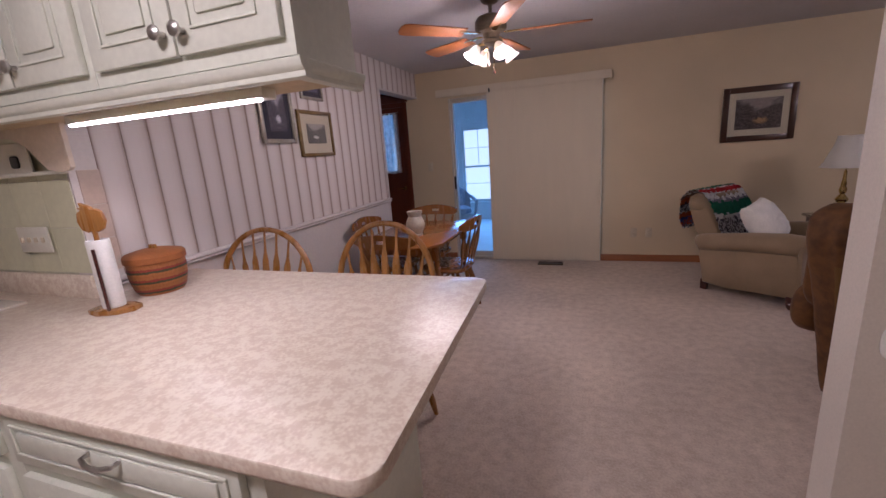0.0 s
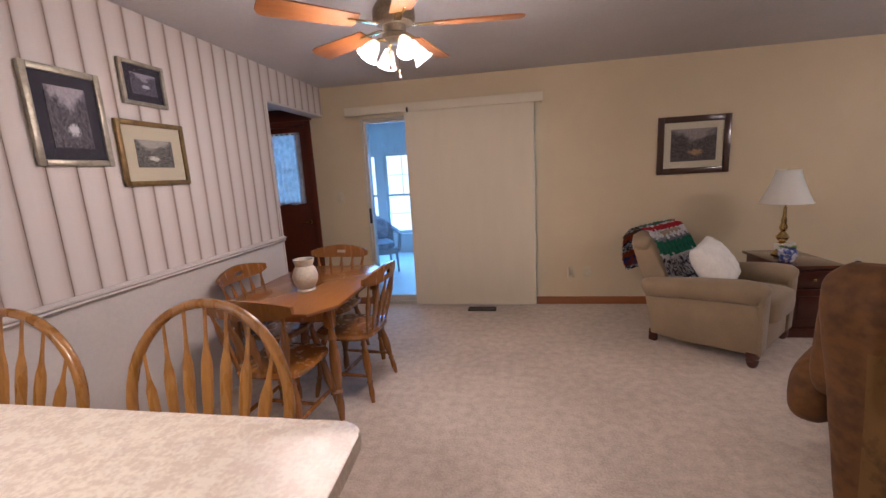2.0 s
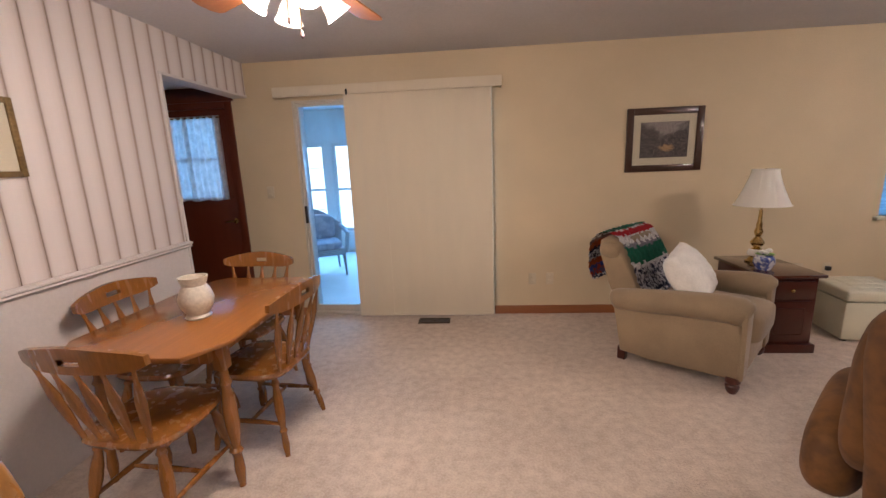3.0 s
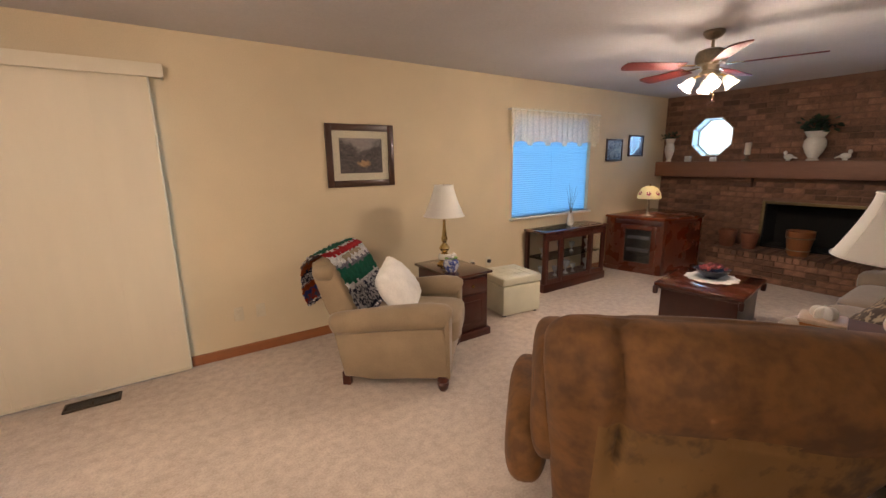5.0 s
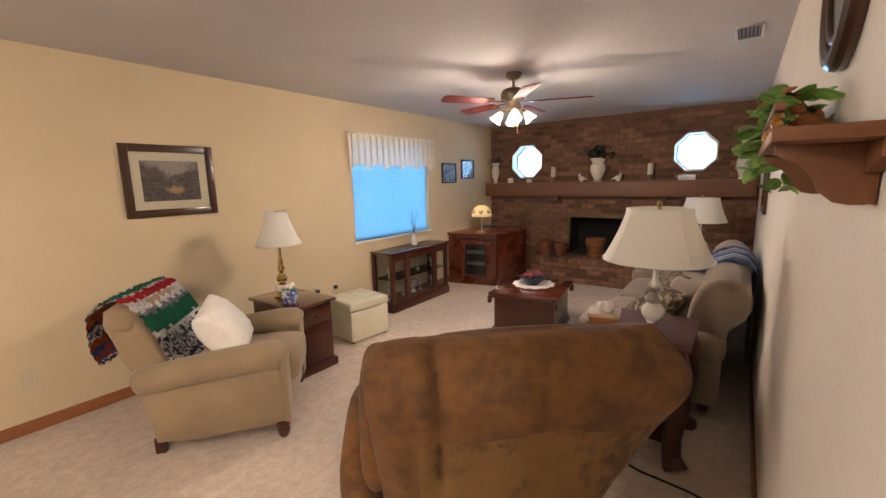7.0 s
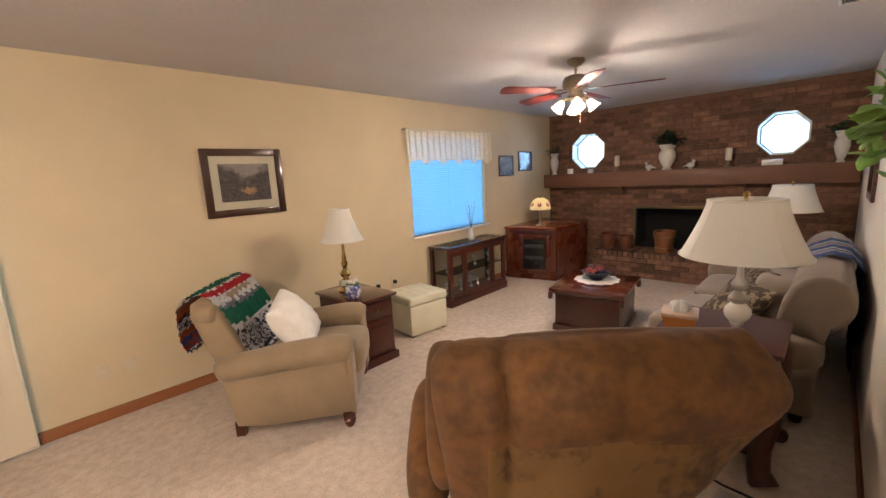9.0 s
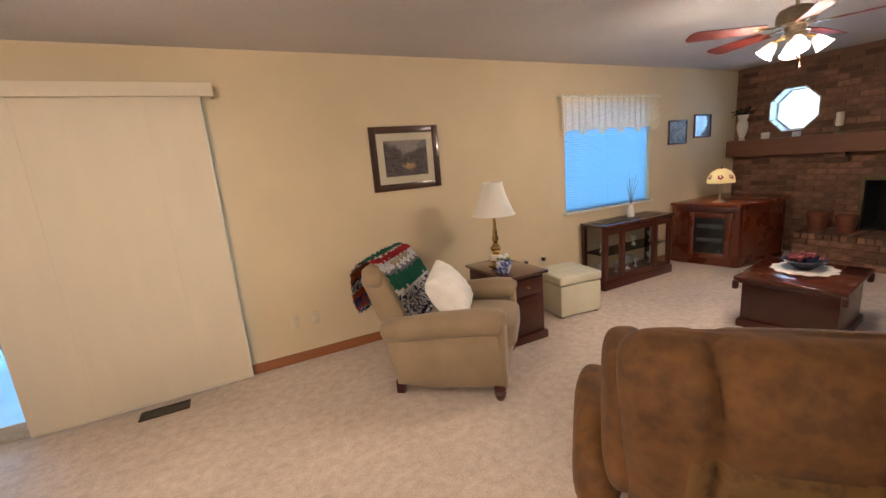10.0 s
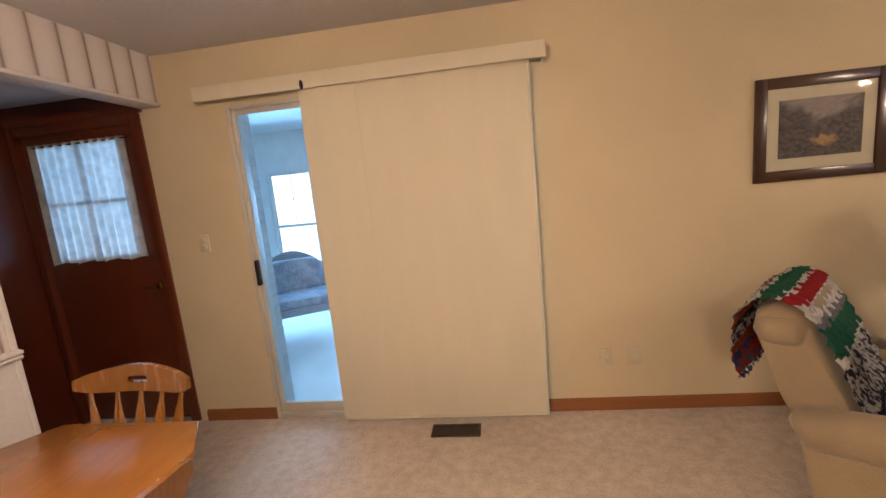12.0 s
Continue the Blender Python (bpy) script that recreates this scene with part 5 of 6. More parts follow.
for x, z in ((3.18, 0.40), (3.42, 0.40)):
    g = thing("plug_adapter", "dark plug in a low wall outlet", "plug", pose(x, 5.3, z), "plugs by the ottoman")
    part("plate", box(-0.035, -0.006, -0.057, 0.035, 0, 0.057, 0.003), PLASTIC, g)
    part("plug", box(-0.018, -0.04, -0.01, 0.018, -0.004, 0.03, 0.006), BLACK, g, "dark plug")

# glass-sided curio console
k_ = thing("curio_console", "dark cherry curio console with glass sides and doors", "display cabinet", pose(4.54, 5.10, 0))
X, D, Z = 0.565, 0.165, 0.73
part("top_frame", box(-X - 0.02, -D - 0.02, Z - 0.03, X + 0.02, D + 0.005, Z, 0.006), CHERRYTOP, k_)
part("top_glass", box(-X + 0.05, -D + 0.03, Z, X - 0.05, D - 0.04, Z + 0.004), CABGLASS, k_, "glass inset", 0)
part("plinth", box(-X - 0.015, -D - 0.015, 0.0, X + 0.015, D, 0.10, 0.008), CHERRY, k_)
part("rail", box(-X, -D, Z - 0.075, X, -D + 0.03, Z - 0.03, 0.003), CHERRY, k_)
for x, y in ((-X, -D), (X - 0.045, -D), (-X, D - 0.045), (X - 0.045, D - 0.045), (-0.30, -D), (0.255, -D)):
    part("post", box(x, y, 0.10, x + 0.045, y + 0.045, Z - 0.03, 0.004), CHERRY, k_)
part("shelf", box(-X + 0.02, -D + 0.02, 0.385, X - 0.02, D - 0.02, 0.393), CABGLASS, k_, "glass shelf", 0)
part("deck", box(-X + 0.01, -D + 0.01, 0.10, X - 0.01, D - 0.01, 0.115), CHERRY, k_, "", 0)
for a, b in ((-X + 0.045, -0.30), (-0.255, 0.255), (0.30, X - 0.045)):
    bm = bmesh.new()
    for q in ((a, 0.10, b, 0.15), (a, Z - 0.115, b, Z - 0.075), (a, 0.15, a + 0.02, Z - 0.115), (b - 0.02, 0.15, b, Z - 0.115)):
        box(q[0], -D + 0.004, q[1], q[2], -D + 0.026, q[3], bm=bm)
    bmesh.ops.remove_doubles(bm, verts=bm.verts, dist=0.0005)
    dd = part("door", bm, CHERRY, k_, "", 0)
    bm = bmesh.new()
    bm.faces.new([bm.verts.new(p) for p in ((a + 0.02, -D + 0.014, 0.15), (b - 0.02, -D + 0.014, 0.15), (b - 0.02, -D + 0.014, Z - 0.115), (a + 0.02, -D + 0.014, Z - 0.115))])
    g = part("pane", bm, CABGLASS, dd, "", 0)
    g.visible_shadow = False
for y0, y1, x in ((-D + 0.045, D - 0.045, -X + 0.015), (-D + 0.045, D - 0.045, X - 0.019)):
    bm = bmesh.new()
    bm.faces.new([bm.verts.new(p) for p in ((x, y0, 0.10), (x, y1, 0.10), (x, y1, Z - 0.03), (x, y0, Z - 0.03))])
    g = part("side_pane", bm, CABGLASS, k_, "", 0)
    g.visible_shadow = False
for n, (x, z, s) in enumerate(((-0.42, 0.115, 1), (-0.18, 0.115, 0.8), (0.02, 0.115, 1.1), (0.16, 0.115, 0.7), (0.42, 0.115, 0.9), (-0.1, 0.393, 0.9), (0.12, 0.393, 0.8), (-0.42, 0.393, 0.7), (0.42, 0.393, 0.8))):
    g = thing("glass_ornament", "small clear glass ornament inside the curio console", "ornament", pose(4.54 + x, 5.11, z), "ornaments in the curio console")
    part("body", lathe([(0, 0), (0.035 * s, 0), (0.03 * s, 0.01), (0.008 * s, 0.03), (0.01 * s, 0.06 * s), (0.04 * s, 0.10 * s), (0.05 * s, 0.15 * s), (0.045 * s, 0.15 * s), (0, 0.08 * s)], (0, 0, 0), 16), mat("cut_glass_china", (0.55, 0.58, 0.58), 0.12, 0.15, 20, 60, 0.1, coat=0.5), g)
vb = thing("branch_vase", "white vase with thin bare branches on the console", "vase", pose(4.62, 5.12, 0.734))
part("body", lathe([(0, 0), (0.035, 0), (0.045, 0.03), (0.04, 0.09), (0.028, 0.13), (0.034, 0.15), (0.03, 0.15), (0.02, 0.12), (0, 0.1)], (0, 0, 0), 20), PORCELAIN, vb)
rnd = random.Random(3)
bm = bmesh.new()
for k in range(9):
    a, l = rnd.uniform(0, 6.28), rnd.uniform(0.22, 0.40)
    s = rnd.uniform(0.15, 0.45)
    tube([(0, 0, 0.12), (s * l * 0.4 * math.cos(a), s * l * 0.2 * math.sin(a), 0.12 + l * 0.5), (s * l * math.cos(a), s * l * 0.5 * math.sin(a) - 0.01, 0.12 + l)], [0.003, 0.0025, 0.001], 5, bm)
part("branches", bm, mat("bare_twig", (0.20, 0.16, 0.13), 0.8), vb)

# corner television cabinet
tv = thing("corner_cabinet", "dark cherry corner cabinet with a glazed media door", "cabinet")
foot = [(5.60, 5.26), (5.60, 5.14), (5.74, 4.52), (6.48, 4.40), (6.75, 4.5), (6.75, 5.26)]
part("body", prism(foot, 2, 0.05, 0.74), CHERRYRED, tv, "", 0)
ctr = Vector((6.15, 4.85))
grow = [tuple(ctr + (Vector(p) - ctr) * 1.035) for p in foot]
# Top is redder than the body: lamp light put into its colour.
part("top", prism(grow, 2, 0.74, 0.775, 0.008), mat("red_cherry_top_lamplight", (0.19, 0.042, 0.013), 0.26, 0.12, 3.0, 22.0, 0.0, coat=0.3), tv)
part("plinth", prism([tuple(ctr + (Vector(p) - ctr) * 1.02) for p in foot], 2, 0.0, 0.06, 0.006), CHERRYRED, tv)
a, b = Vector((5.60, 5.14)), Vector((5.74, 4.52))
dirv = (b - a).normalized()
ml = Matrix.Translation((a.x, a.y, 0)) @ Matrix.Rotation(math.atan2(dirv.y, dirv.x), 4, "Z")
L_ = (b - a).length
bm = bmesh.new()
for q in ((0.10, 0.09, 0.16, 0.66), (L_ - 0.14, 0.09, L_ - 0.08, 0.66), (0.16, 0.09, L_ - 0.14, 0.15), (0.16, 0.60, L_ - 0.14, 0.66)):
    box(q[0], -0.022, q[1], q[2], -0.002, q[3], 0.004, bm=bm)
door = part("door", bm, CHERRYRED, tv)
door.matrix_local = ml
# No recess here: a black sheet paints the bay's dark inside.
part("niche", box(0.16, -0.010, 0.15, L_ - 0.14, -0.004, 0.60), BLACK, door, "flat black sheet painting the shade of a media bay", 0)
for z in (0.30, 0.47):
    part("media_box", box(0.19, -0.014, z, L_ - 0.17, -0.008, z + 0.05, 0.002), mat("grey_device", (0.10, 0.10, 0.11), 0.35), door, "grey media player")
g = part("pane", box(0.16, -0.017, 0.15, L_ - 0.14, -0.014, 0.60), CABGLASS, door, "", 0)
g.visible_shadow = False
part("rail", box(0.02, -0.012, 0.67, L_ - 0.02, -0.002, 0.73, 0.003), CHERRY, door)
b2, c2 = Vector((5.74, 4.52)), Vector((6.48, 4.40))
ml2 = Matrix.Translation((b2.x, b2.y, 0)) @ Matrix.Rotation(math.atan2((c2 - b2).y, (c2 - b2).x), 4, "Z")
sp = part("side_panel", box(0.05, -0.012, 0.10, (c2 - b2).length - 0.05, -0.002, 0.70, 0.004), CHERRYRED, tv)
sp.matrix_local = ml2
tl = thing("stained_glass_lamp", "small lit table lamp with a floral stained-glass shade", "table lamp", pose(5.82, 4.80, 0.775))
part("base", lathe([(0, 0), (0.07, 0), (0.07, 0.01), (0.03, 0.03), (0.014, 0.06), (0.02, 0.11), (0.012, 0.16), (0.012, 0.28), (0, 0.28)], (0, 0, 0), 20), BRONZE, tl)
part("shade", lathe([(0.145, 0.24), (0.15, 0.255), (0.135, 0.32), (0.10, 0.375), (0.05, 0.405), (0.02, 0.41), (0.02, 0.405), (0.05, 0.40), (0.098, 0.37), (0.132, 0.318), (0.146, 0.256), (0.142, 0.242)], (0, 0, 0), 30), sheer("floral_art_glass", (0.92, 0.85, 0.62), 0.0, 0.6, 30), tl, "lit cream glass shade", 60)
for k in range(7):
    a = 2 * math.pi * k / 7
    bm = bmesh.new()
    for e in range(5):
        w_ = 2 * math.pi * e / 5
        pillow(0, 0.018 * math.cos(w_), 0.018 * math.sin(w_), 0.004, 0.014, 0.014, 0.9, 10, 6, bm)
    fl = part("flower", bm, mat("pink_glass_petal", (0.42, 0.06, 0.14), 0.3, 0.3, 20, 60), tl, "rose glass flower", 60)
    fl.matrix_local = pose(0.133 * math.cos(a), 0.133 * math.sin(a), 0.315, 0, 0, math.degrees(a)) @ pose(0, 0, 0, 0, -30, 0)
bl = part("bulb", lathe([(0, 0.28), (0.016, 0.285), (0.024, 0.305), (0.016, 0.33), (0, 0.338)], (0, 0, 0), 14), BULB, tl, "lit bulb")
lamp("stained_lamp_light", "POINT", Matrix.Translation((5.82, 4.80, 1.07)), 6.0, (1.0, 0.82, 0.58), 0.03)
part("finial", lathe([(0, 0.40), (0.012, 0.41), (0.006, 0.43), (0, 0.435)], (0, 0, 0), 12), BRASS, tl)

# trunk coffee table
ct = thing("coffee_table", "dark cherry trunk coffee table with a glossy top", "coffee table", pose(4.46, 3.385, 0, 0, 0, 8))
part("tabletop", box(-0.395, -0.345, 0.405, 0.395, 0.345, 0.44, 0.010), CHERRYTOP, ct)
part("body", box(-0.335, -0.30, 0.06, 0.335, 0.30, 0.385, 0.004), CHERRY, ct)
part("cornice", box(-0.365, -0.32, 0.375, 0.365, 0.32, 0.407, 0.012), CHERRY, ct)
part("plinth", box(-0.36, -0.32, 0.0, 0.36, 0.32, 0.065, 0.008), CHERRY, ct)
for y in (-0.33, 0.33):
    for x in (-0.38, 0.38):
        part("bracket", box(x - 0.025, y - 0.02, 0.33, x + 0.025, y + 0.02, 0.405, 0.012), CHERRY, ct)
dl = thing("doily", "round white lace doily on the coffee table", "doily", pose(4.56, 3.42, 0.44))
sca = [(0.215 + 0.012 * math.cos(12 * a)) for a in (2 * math.pi * k / 72 for k in range(72))]
part("cloth", prism([(r * math.cos(2 * math.pi * k / 72), r * math.sin(2 * math.pi * k / 72)) for k, r in enumerate(sca)], 2, 0.0, 0.003), mat("lace_doily", (0.66, 0.62, 0.56), 0.9, 0.2, 30, 80, 0.4), dl)
bw = thing("fruit_bowl", "dark blue bowl heaped with red potpourri", "bowl", pose(4.56, 3.42, 0.443))
part("body", lathe([(0, 0), (0.06, 0), (0.065, 0.01), (0.11, 0.04), (0.14, 0.075), (0.15, 0.085), (0.142, 0.085), (0.10, 0.045), (0, 0.02)], (0, 0, 0), 30), mat("navy_glaze", (0.03, 0.035, 0.07), 0.2, 0.2, coat=0.4), bw)
rnd = random.Random(8)
bm = bmesh.new()
for k in range(34):
    a, r = rnd.uniform(0, 6.28), 0.11 * math.sqrt(rnd.random())
    pillow(r * math.cos(a), r * math.sin(a), 0.085 + 0.02 * rnd.random() + 0.025 * (1 - r / 0.11), 0.026, 0.018, 0.014, 0.8, 8, 6, bm, 0.3)
part("filling", bm, mat("red_potpourri", (0.28, 0.05, 0.05), 0.7, 0.3, 20, 60, 0.3, spread=0.5), bw, "red and pink potpourri")

# brown recliner seen from behind; local x is its front
R = thing("recliner", "brown microsuede recliner with a pillowed back", "recliner", pose(2.01, 2.426, 0, 0, 0, 43))
part("base", box(-0.30, -0.24, 0.05, 0.44, 0.485, 0.36, 0.03, seg=3), SUEDE, R)
bm = bmesh.new()
rings, half = 60, 56
grid = []
for i in range(rings + 1):
    f = i / rings
    z = 0.05 + 1.035 * (1 - (1 - f) ** 1.35)
    up = min(1.0, z / 0.93)
    cap = math.sqrt(max(0.0, 1 - max(0.0, (z - 0.90) / 0.186) ** 2.4))
    left = 0.48 + 0.085 * up - 0.07 * max(0.0, (z - 0.99) / 0.095) ** 2.5
    right = -(0.08 + 0.49 * max(0.0, min(z, 0.90) - 0.1)) + 0.10 * max(0.0, (z - 0.88) / 0.205) ** 2
    cx = -0.24 - 0.16 * up
    cy = (left + right) / 2
    tx = (0.10 + 0.05 * up) * max(0.02, cap)
    wy = (left - right) / 2
    row = []
    for k in range(2 * half):
        u = -math.pi / 2 + math.pi * (k % half) / half
        side = -1 if k < half else 1
        g = math.sin(u) * -side
        x = side * tx * (1 - abs(g) ** 3.5) ** (1 / 3.5)
        y = cy + wy * g
        if side < 0:
            hi = min(1.0, max(0.0, (z - 0.52) / 0.2))
            crease = 0.034 * math.exp(-((y - 0.356) / 0.018) ** 2) * hi
            crease += 0.010 * math.exp(-((y + 0.20 + 0.45 * (z - 1.0)) / 0.012) ** 2) * min(1.0, max(0.0, (z - 0.92) / 0.05))
            seam = 0.006 * math.exp(-((z - 0.80 + 0.03 * y) / 0.010) ** 2) * (abs(y) < 0.40)
            roll = 0.016 * math.sin(math.pi * min(1.0, max(0.0, (z - 0.70) / 0.35)))
            lump = 0.014 * noise.noise(Vector((y * 5, z * 5, 2.2))) + 0.006 * noise.noise(Vector((y * 15, z * 12, 7.1)))
            fold = 0.006 * math.sin(y * 60) * math.exp(-((y - 0.39) / 0.06) ** 2) * hi
            x += (crease + seam + fold * cap - roll - lump) * max(0.15, cap)
        dip = 0.028 * math.exp(-((y - 0.356) / 0.022) ** 2) * max(0.0, (z - 0.86) / 0.22)
        row.append(bm.verts.new((cx + x, y, z - dip + 0.006 * math.sin(y * 7 + 1) * f)))
    grid.append(row)
for i, (a, b) in enumerate(zip(grid, grid[1:])):
    for k in range(2 * half):
        fc = bm.faces.new((a[k], a[(k + 1) % (2 * half)], b[(k + 1) % (2 * half)], b[k]))
        fc.material_index = 1 if a[k].co.z < 0.795 + 0.03 * noise.noise(Vector((a[k].co.y * 9, 1.3, 0.2))) and k < half and -0.50 < a[k].co.y < 0.40 else 0
bm.faces.new(grid[0])
bm.faces.new(grid[-1])
part("backrest", bm, [SUEDE, WORNSUEDE], R, "", 80)
part("back_wing", pillow(-0.20, 0.525, 0.735, 0.205, 0.076, 0.23, 0.6, 40, 22, None, 0.05), SUEDE, R, "", 80)
part("arm", pillow(0.05, 0.612, 0.455, 0.36, 0.088, 0.155, 0.65, 36, 20, None, 0.05), SUEDE, R, "", 80)
part("arm", pillow(0.21, -0.32, 0.45, 0.36, 0.095, 0.22, 0.5, 36, 20, None, 0.05), SUEDE, R, "", 80)
part("seat_cushion", pillow(0.19, 0.13, 0.42, 0.34, 0.36, 0.12, 0.35, 32, 14, None, 0.03), SUEDE, R, "", 80)
part("footrest", pillow(0.48, 0.12, 0.26, 0.07, 0.34, 0.17, 0.35, 30, 14), SUEDE, R, "", 80)
for s in (0.02, 0.40):
    part("foot", box(-0.25, s - 0.03, 0, -0.19, s + 0.03, 0.06, 0.006), CHERRY, R)

# lamp table between recliner and sofa
lt = thing("lamp_table", "red-brown cherry lamp table with curved legs", "side table", pose(3.09, 2.10, 0))
part("tabletop", box(-0.28, -0.28, 0.665, 0.28, 0.28, 0.69, 0.008), mat("satin_cherry_top", (0.055, 0.014, 0.006), 0.75, 0.1, 3.0, 22.0, 0.0, broad=0.1), lt)
part("apron", box(-0.24, -0.24, 0.50, 0.24, 0.24, 0.665, 0.004), CHERRY, lt)
# Box added between the legs to block light and darken the floor.
part("cupboard", box(-0.20, -0.20, 0.10, 0.20, 0.20, 0.50, 0.004), CHERRY, lt)
for x in (-1, 1):
    for y in (-1, 1):
        part("leg", tube([(x * 0.21, y * 0.21, 0.65), (x * 0.235, y * 0.235, 0.55), (x * 0.245, y * 0.245, 0.36), (x * 0.22, y * 0.22, 0.18), (x * 0.22, y * 0.22, 0.06), (x * 0.25, y * 0.25, 0.0)], [0.048, 0.056, 0.052, 0.046, 0.050, 0.066], 12), CHERRY, lt)
table_lamp(pose(2.93, 2.02, 0.69), [(0, 0), (0.055, 0), (0.055, 0.012), (0.035, 0.022), (0.018, 0.04), (0.016, 0.06), (0.03, 0.085), (0.022, 0.10), (0.022, 0.185), (0.042, 0.198), (0.044, 0.215), (0.028, 0.235), (0.02, 0.25), (0.034, 0.27), (0.034, 0.29), (0.016, 0.32), (0.012, 0.44), (0, 0.44)], STEEL, (0.265, 0.155, 0.275), "white porcelain table lamp with a large ivory bell shade", 0.425)
for l_ in [o_ for o_ in bpy.data.objects if o_.name.startswith("table_lamp") and abs(o_.matrix_world.translation.x - 2.93) < 0.01]:
    part("urn", lathe([(0.02, 0.088), (0.040, 0.098), (0.055, 0.12), (0.059, 0.14), (0.054, 0.162), (0.035, 0.185), (0.02, 0.19)], (0, 0, 0), 28), PORCELAIN, l_, "white porcelain urn body")
tb = thing("tissue_box", "wooden tissue box cover with a tissue pulled up", "tissue box", pose(2.92, 2.27, 0.69, 0, 0, 10))
bm = bmesh.new()
lo_, hi_ = [[bm.verts.new((r * x, r * y, z)) for x, y in ((-1, -1), (1, -1), (1, 1), (-1, 1))] for r, z in ((0.062, 0.0), (0.078, 0.085))]
for q in (lo_[::-1], hi_, *[(lo_[k], lo_[(k + 1) % 4], hi_[(k + 1) % 4], hi_[k]) for k in range(4)]):
    bm.faces.new(q)
part("box", bm, ORANGEWOOD, tb, "", 0)
part("rim", box(-0.086, -0.086, 0.083, 0.086, 0.086, 0.105, 0.008), mat("pale_box_lid", (0.50, 0.36, 0.26), 0.4, 0.1), tb, "pale lid")
bm = bmesh.new()
for k in range(5):
    a = k * 1.26
    pillow(0.018 * math.cos(a), 0.018 * math.sin(a), 0.125, 0.036, 0.014, 0.034, 0.9, 12, 8, bm, 0.4, Matrix.Rotation(a, 3, "Z"))
part("tissue", bm, WHITE, tb, "white tissue")

# sofa along the off-white wall; it faces +y
so = thing("sofa", "grey-brown sofa with rolled arms and loose cushions", "sofa", pose(4.47, 2.12, 0))
part("base", box(-0.98, -0.40, 0.08, 0.98, 0.42, 0.30, 0.02), SOFA, so)
bk = [(-0.34, 0.12), (-0.37, 0.50), (-0.41, 0.58), (-0.47, 0.62), (-0.52, 0.675), (-0.545, 0.74), (-0.545, 0.80), (-0.525, 0.855), (-0.485, 0.897), (-0.43, 0.92), (-0.37, 0.917), (-0.315, 0.89), (-0.27, 0.84), (-0.23, 0.74), (-0.20, 0.55), (-0.16, 0.32), (-0.16, 0.12)]
part("backrest", prism(bk, 0, -0.97, 0.97, 0.03), SOFA, so, "", 60)
for s in (-1, 1):
    part("arm", pillow(s * 0.93, 0.02, 0.47, 0.125, 0.46, 0.11, 0.5, 30, 16, box(s * 0.93 - 0.09, -0.42, 0.10, s * 0.93 + 0.09, 0.42, 0.47, 0.02)), SOFA, so, "", 60)
    part("seat_cushion", pillow(s * 0.41, 0.10, 0.39, 0.40, 0.34, 0.10, 0.3, 32, 12), SOFA, so)
    part("back_cushion", pillow(s * 0.41, -0.19, 0.62, 0.39, 0.13, 0.20, 0.4, 32, 14), SOFA, so)
    for y in (-0.34, 0.36):
        part("foot", lathe([(0, 0), (0.03, 0), (0.04, 0.05), (0.035, 0.09), (0, 0.09)], (s * 0.88, y, 0), 14), CHERRY, so)
FLORAL = mat("dark_floral_tapestry", (0.20, 0.155, 0.10), 0.9, 0.3, 20, 44, 0.3, second=(0.035, 0.020, 0.011), sharp=(0.50, 0.56))
for n, (x, y, z, a) in enumerate(((3.72, 2.16, 0.60, 24), (4.10, 2.14, 0.64, 12))):
    p = thing("floral_pillow", "dark floral tapestry throw pillow on the sofa", "pillow", None, "pillows on the sofa")
    part("cover", cushion(0.25, 0.085, Matrix.Translation((x, y, z)) @ Matrix.Rotation(radians(a), 4, "Z") @ Matrix.Rotation(radians(-48), 4, "X"), 3.0 + n), FLORAL, p, "", 80)
STRIPE = striped("blue_striped_throw", 1, 0.30, [(0.0, (0.08, 0.15, 0.33)), (0.20, (0.10, 0.18, 0.38)), (0.26, (0.70, 0.69, 0.70)), (0.36, (0.70, 0.69, 0.70)), (0.40, (0.06, 0.08, 0.22)), (0.50, (0.10, 0.24, 0.40)), (0.60, (0.66, 0.64, 0.64)), (0.66, (0.36, 0.09, 0.09)), (0.76, (0.62, 0.58, 0.58)), (0.86, (0.07, 0.12, 0.30))], 0.95, 0.8, 0.012, 40)
tw = thing("striped_throw", "blue and white striped throw over the sofa back", "throw blanket", pose(4.47, 2.12, 0, 0, 0, 90))
draped([(-0.565, 0.14), (-0.57, 0.40), (-0.572, 0.62), (-0.575, 0.74), (-0.575, 0.85), (-0.51, 0.925), (-0.42, 0.945), (-0.32, 0.90), (-0.25, 0.84), (-0.10, 0.80), (-0.04, 0.70)], -0.45, 0.35, 0.004, [STRIPE], tw, "cloth")
l2 = thing("far_lamp_table", "dark cherry lamp table beyond the sofa", "side table", pose(6.0, 2.0, 0))
part("tabletop", box(-0.25, -0.25, 0.575, 0.25, 0.25, 0.60, 0.008), CHERRYTOP, l2)
part("body", box(-0.21, -0.21, 0.0, 0.21, 0.21, 0.575, 0.006), CHERRY, l2)
table_lamp(pose(6.0, 2.03, 0.60), [(0, 0), (0.08, 0), (0.08, 0.015), (0.04, 0.03), (0.07, 0.07), (0.10, 0.12), (0.08, 0.19), (0.04, 0.215), (0.03, 0.26), (0.012, 0.30), (0.012, 0.44), (0, 0.44)], PORCELAIN, (0.25, 0.16, 0.27), "white porcelain table lamp with an ivory shade by the fireplace", 0.43)
cd = thing("power_cord", "dark power cord on the carpet", "cable")
part("cord", tube([(2.735, 2.06, 0.006), (2.715, 2.0, 0.006), (2.705, 1.88, 0.006), (2.692, 1.77, 0.006), (2.66, 1.66, 0.006), (2.62, 1.54, 0.008)], 0.006, 6), BLACK, cd)

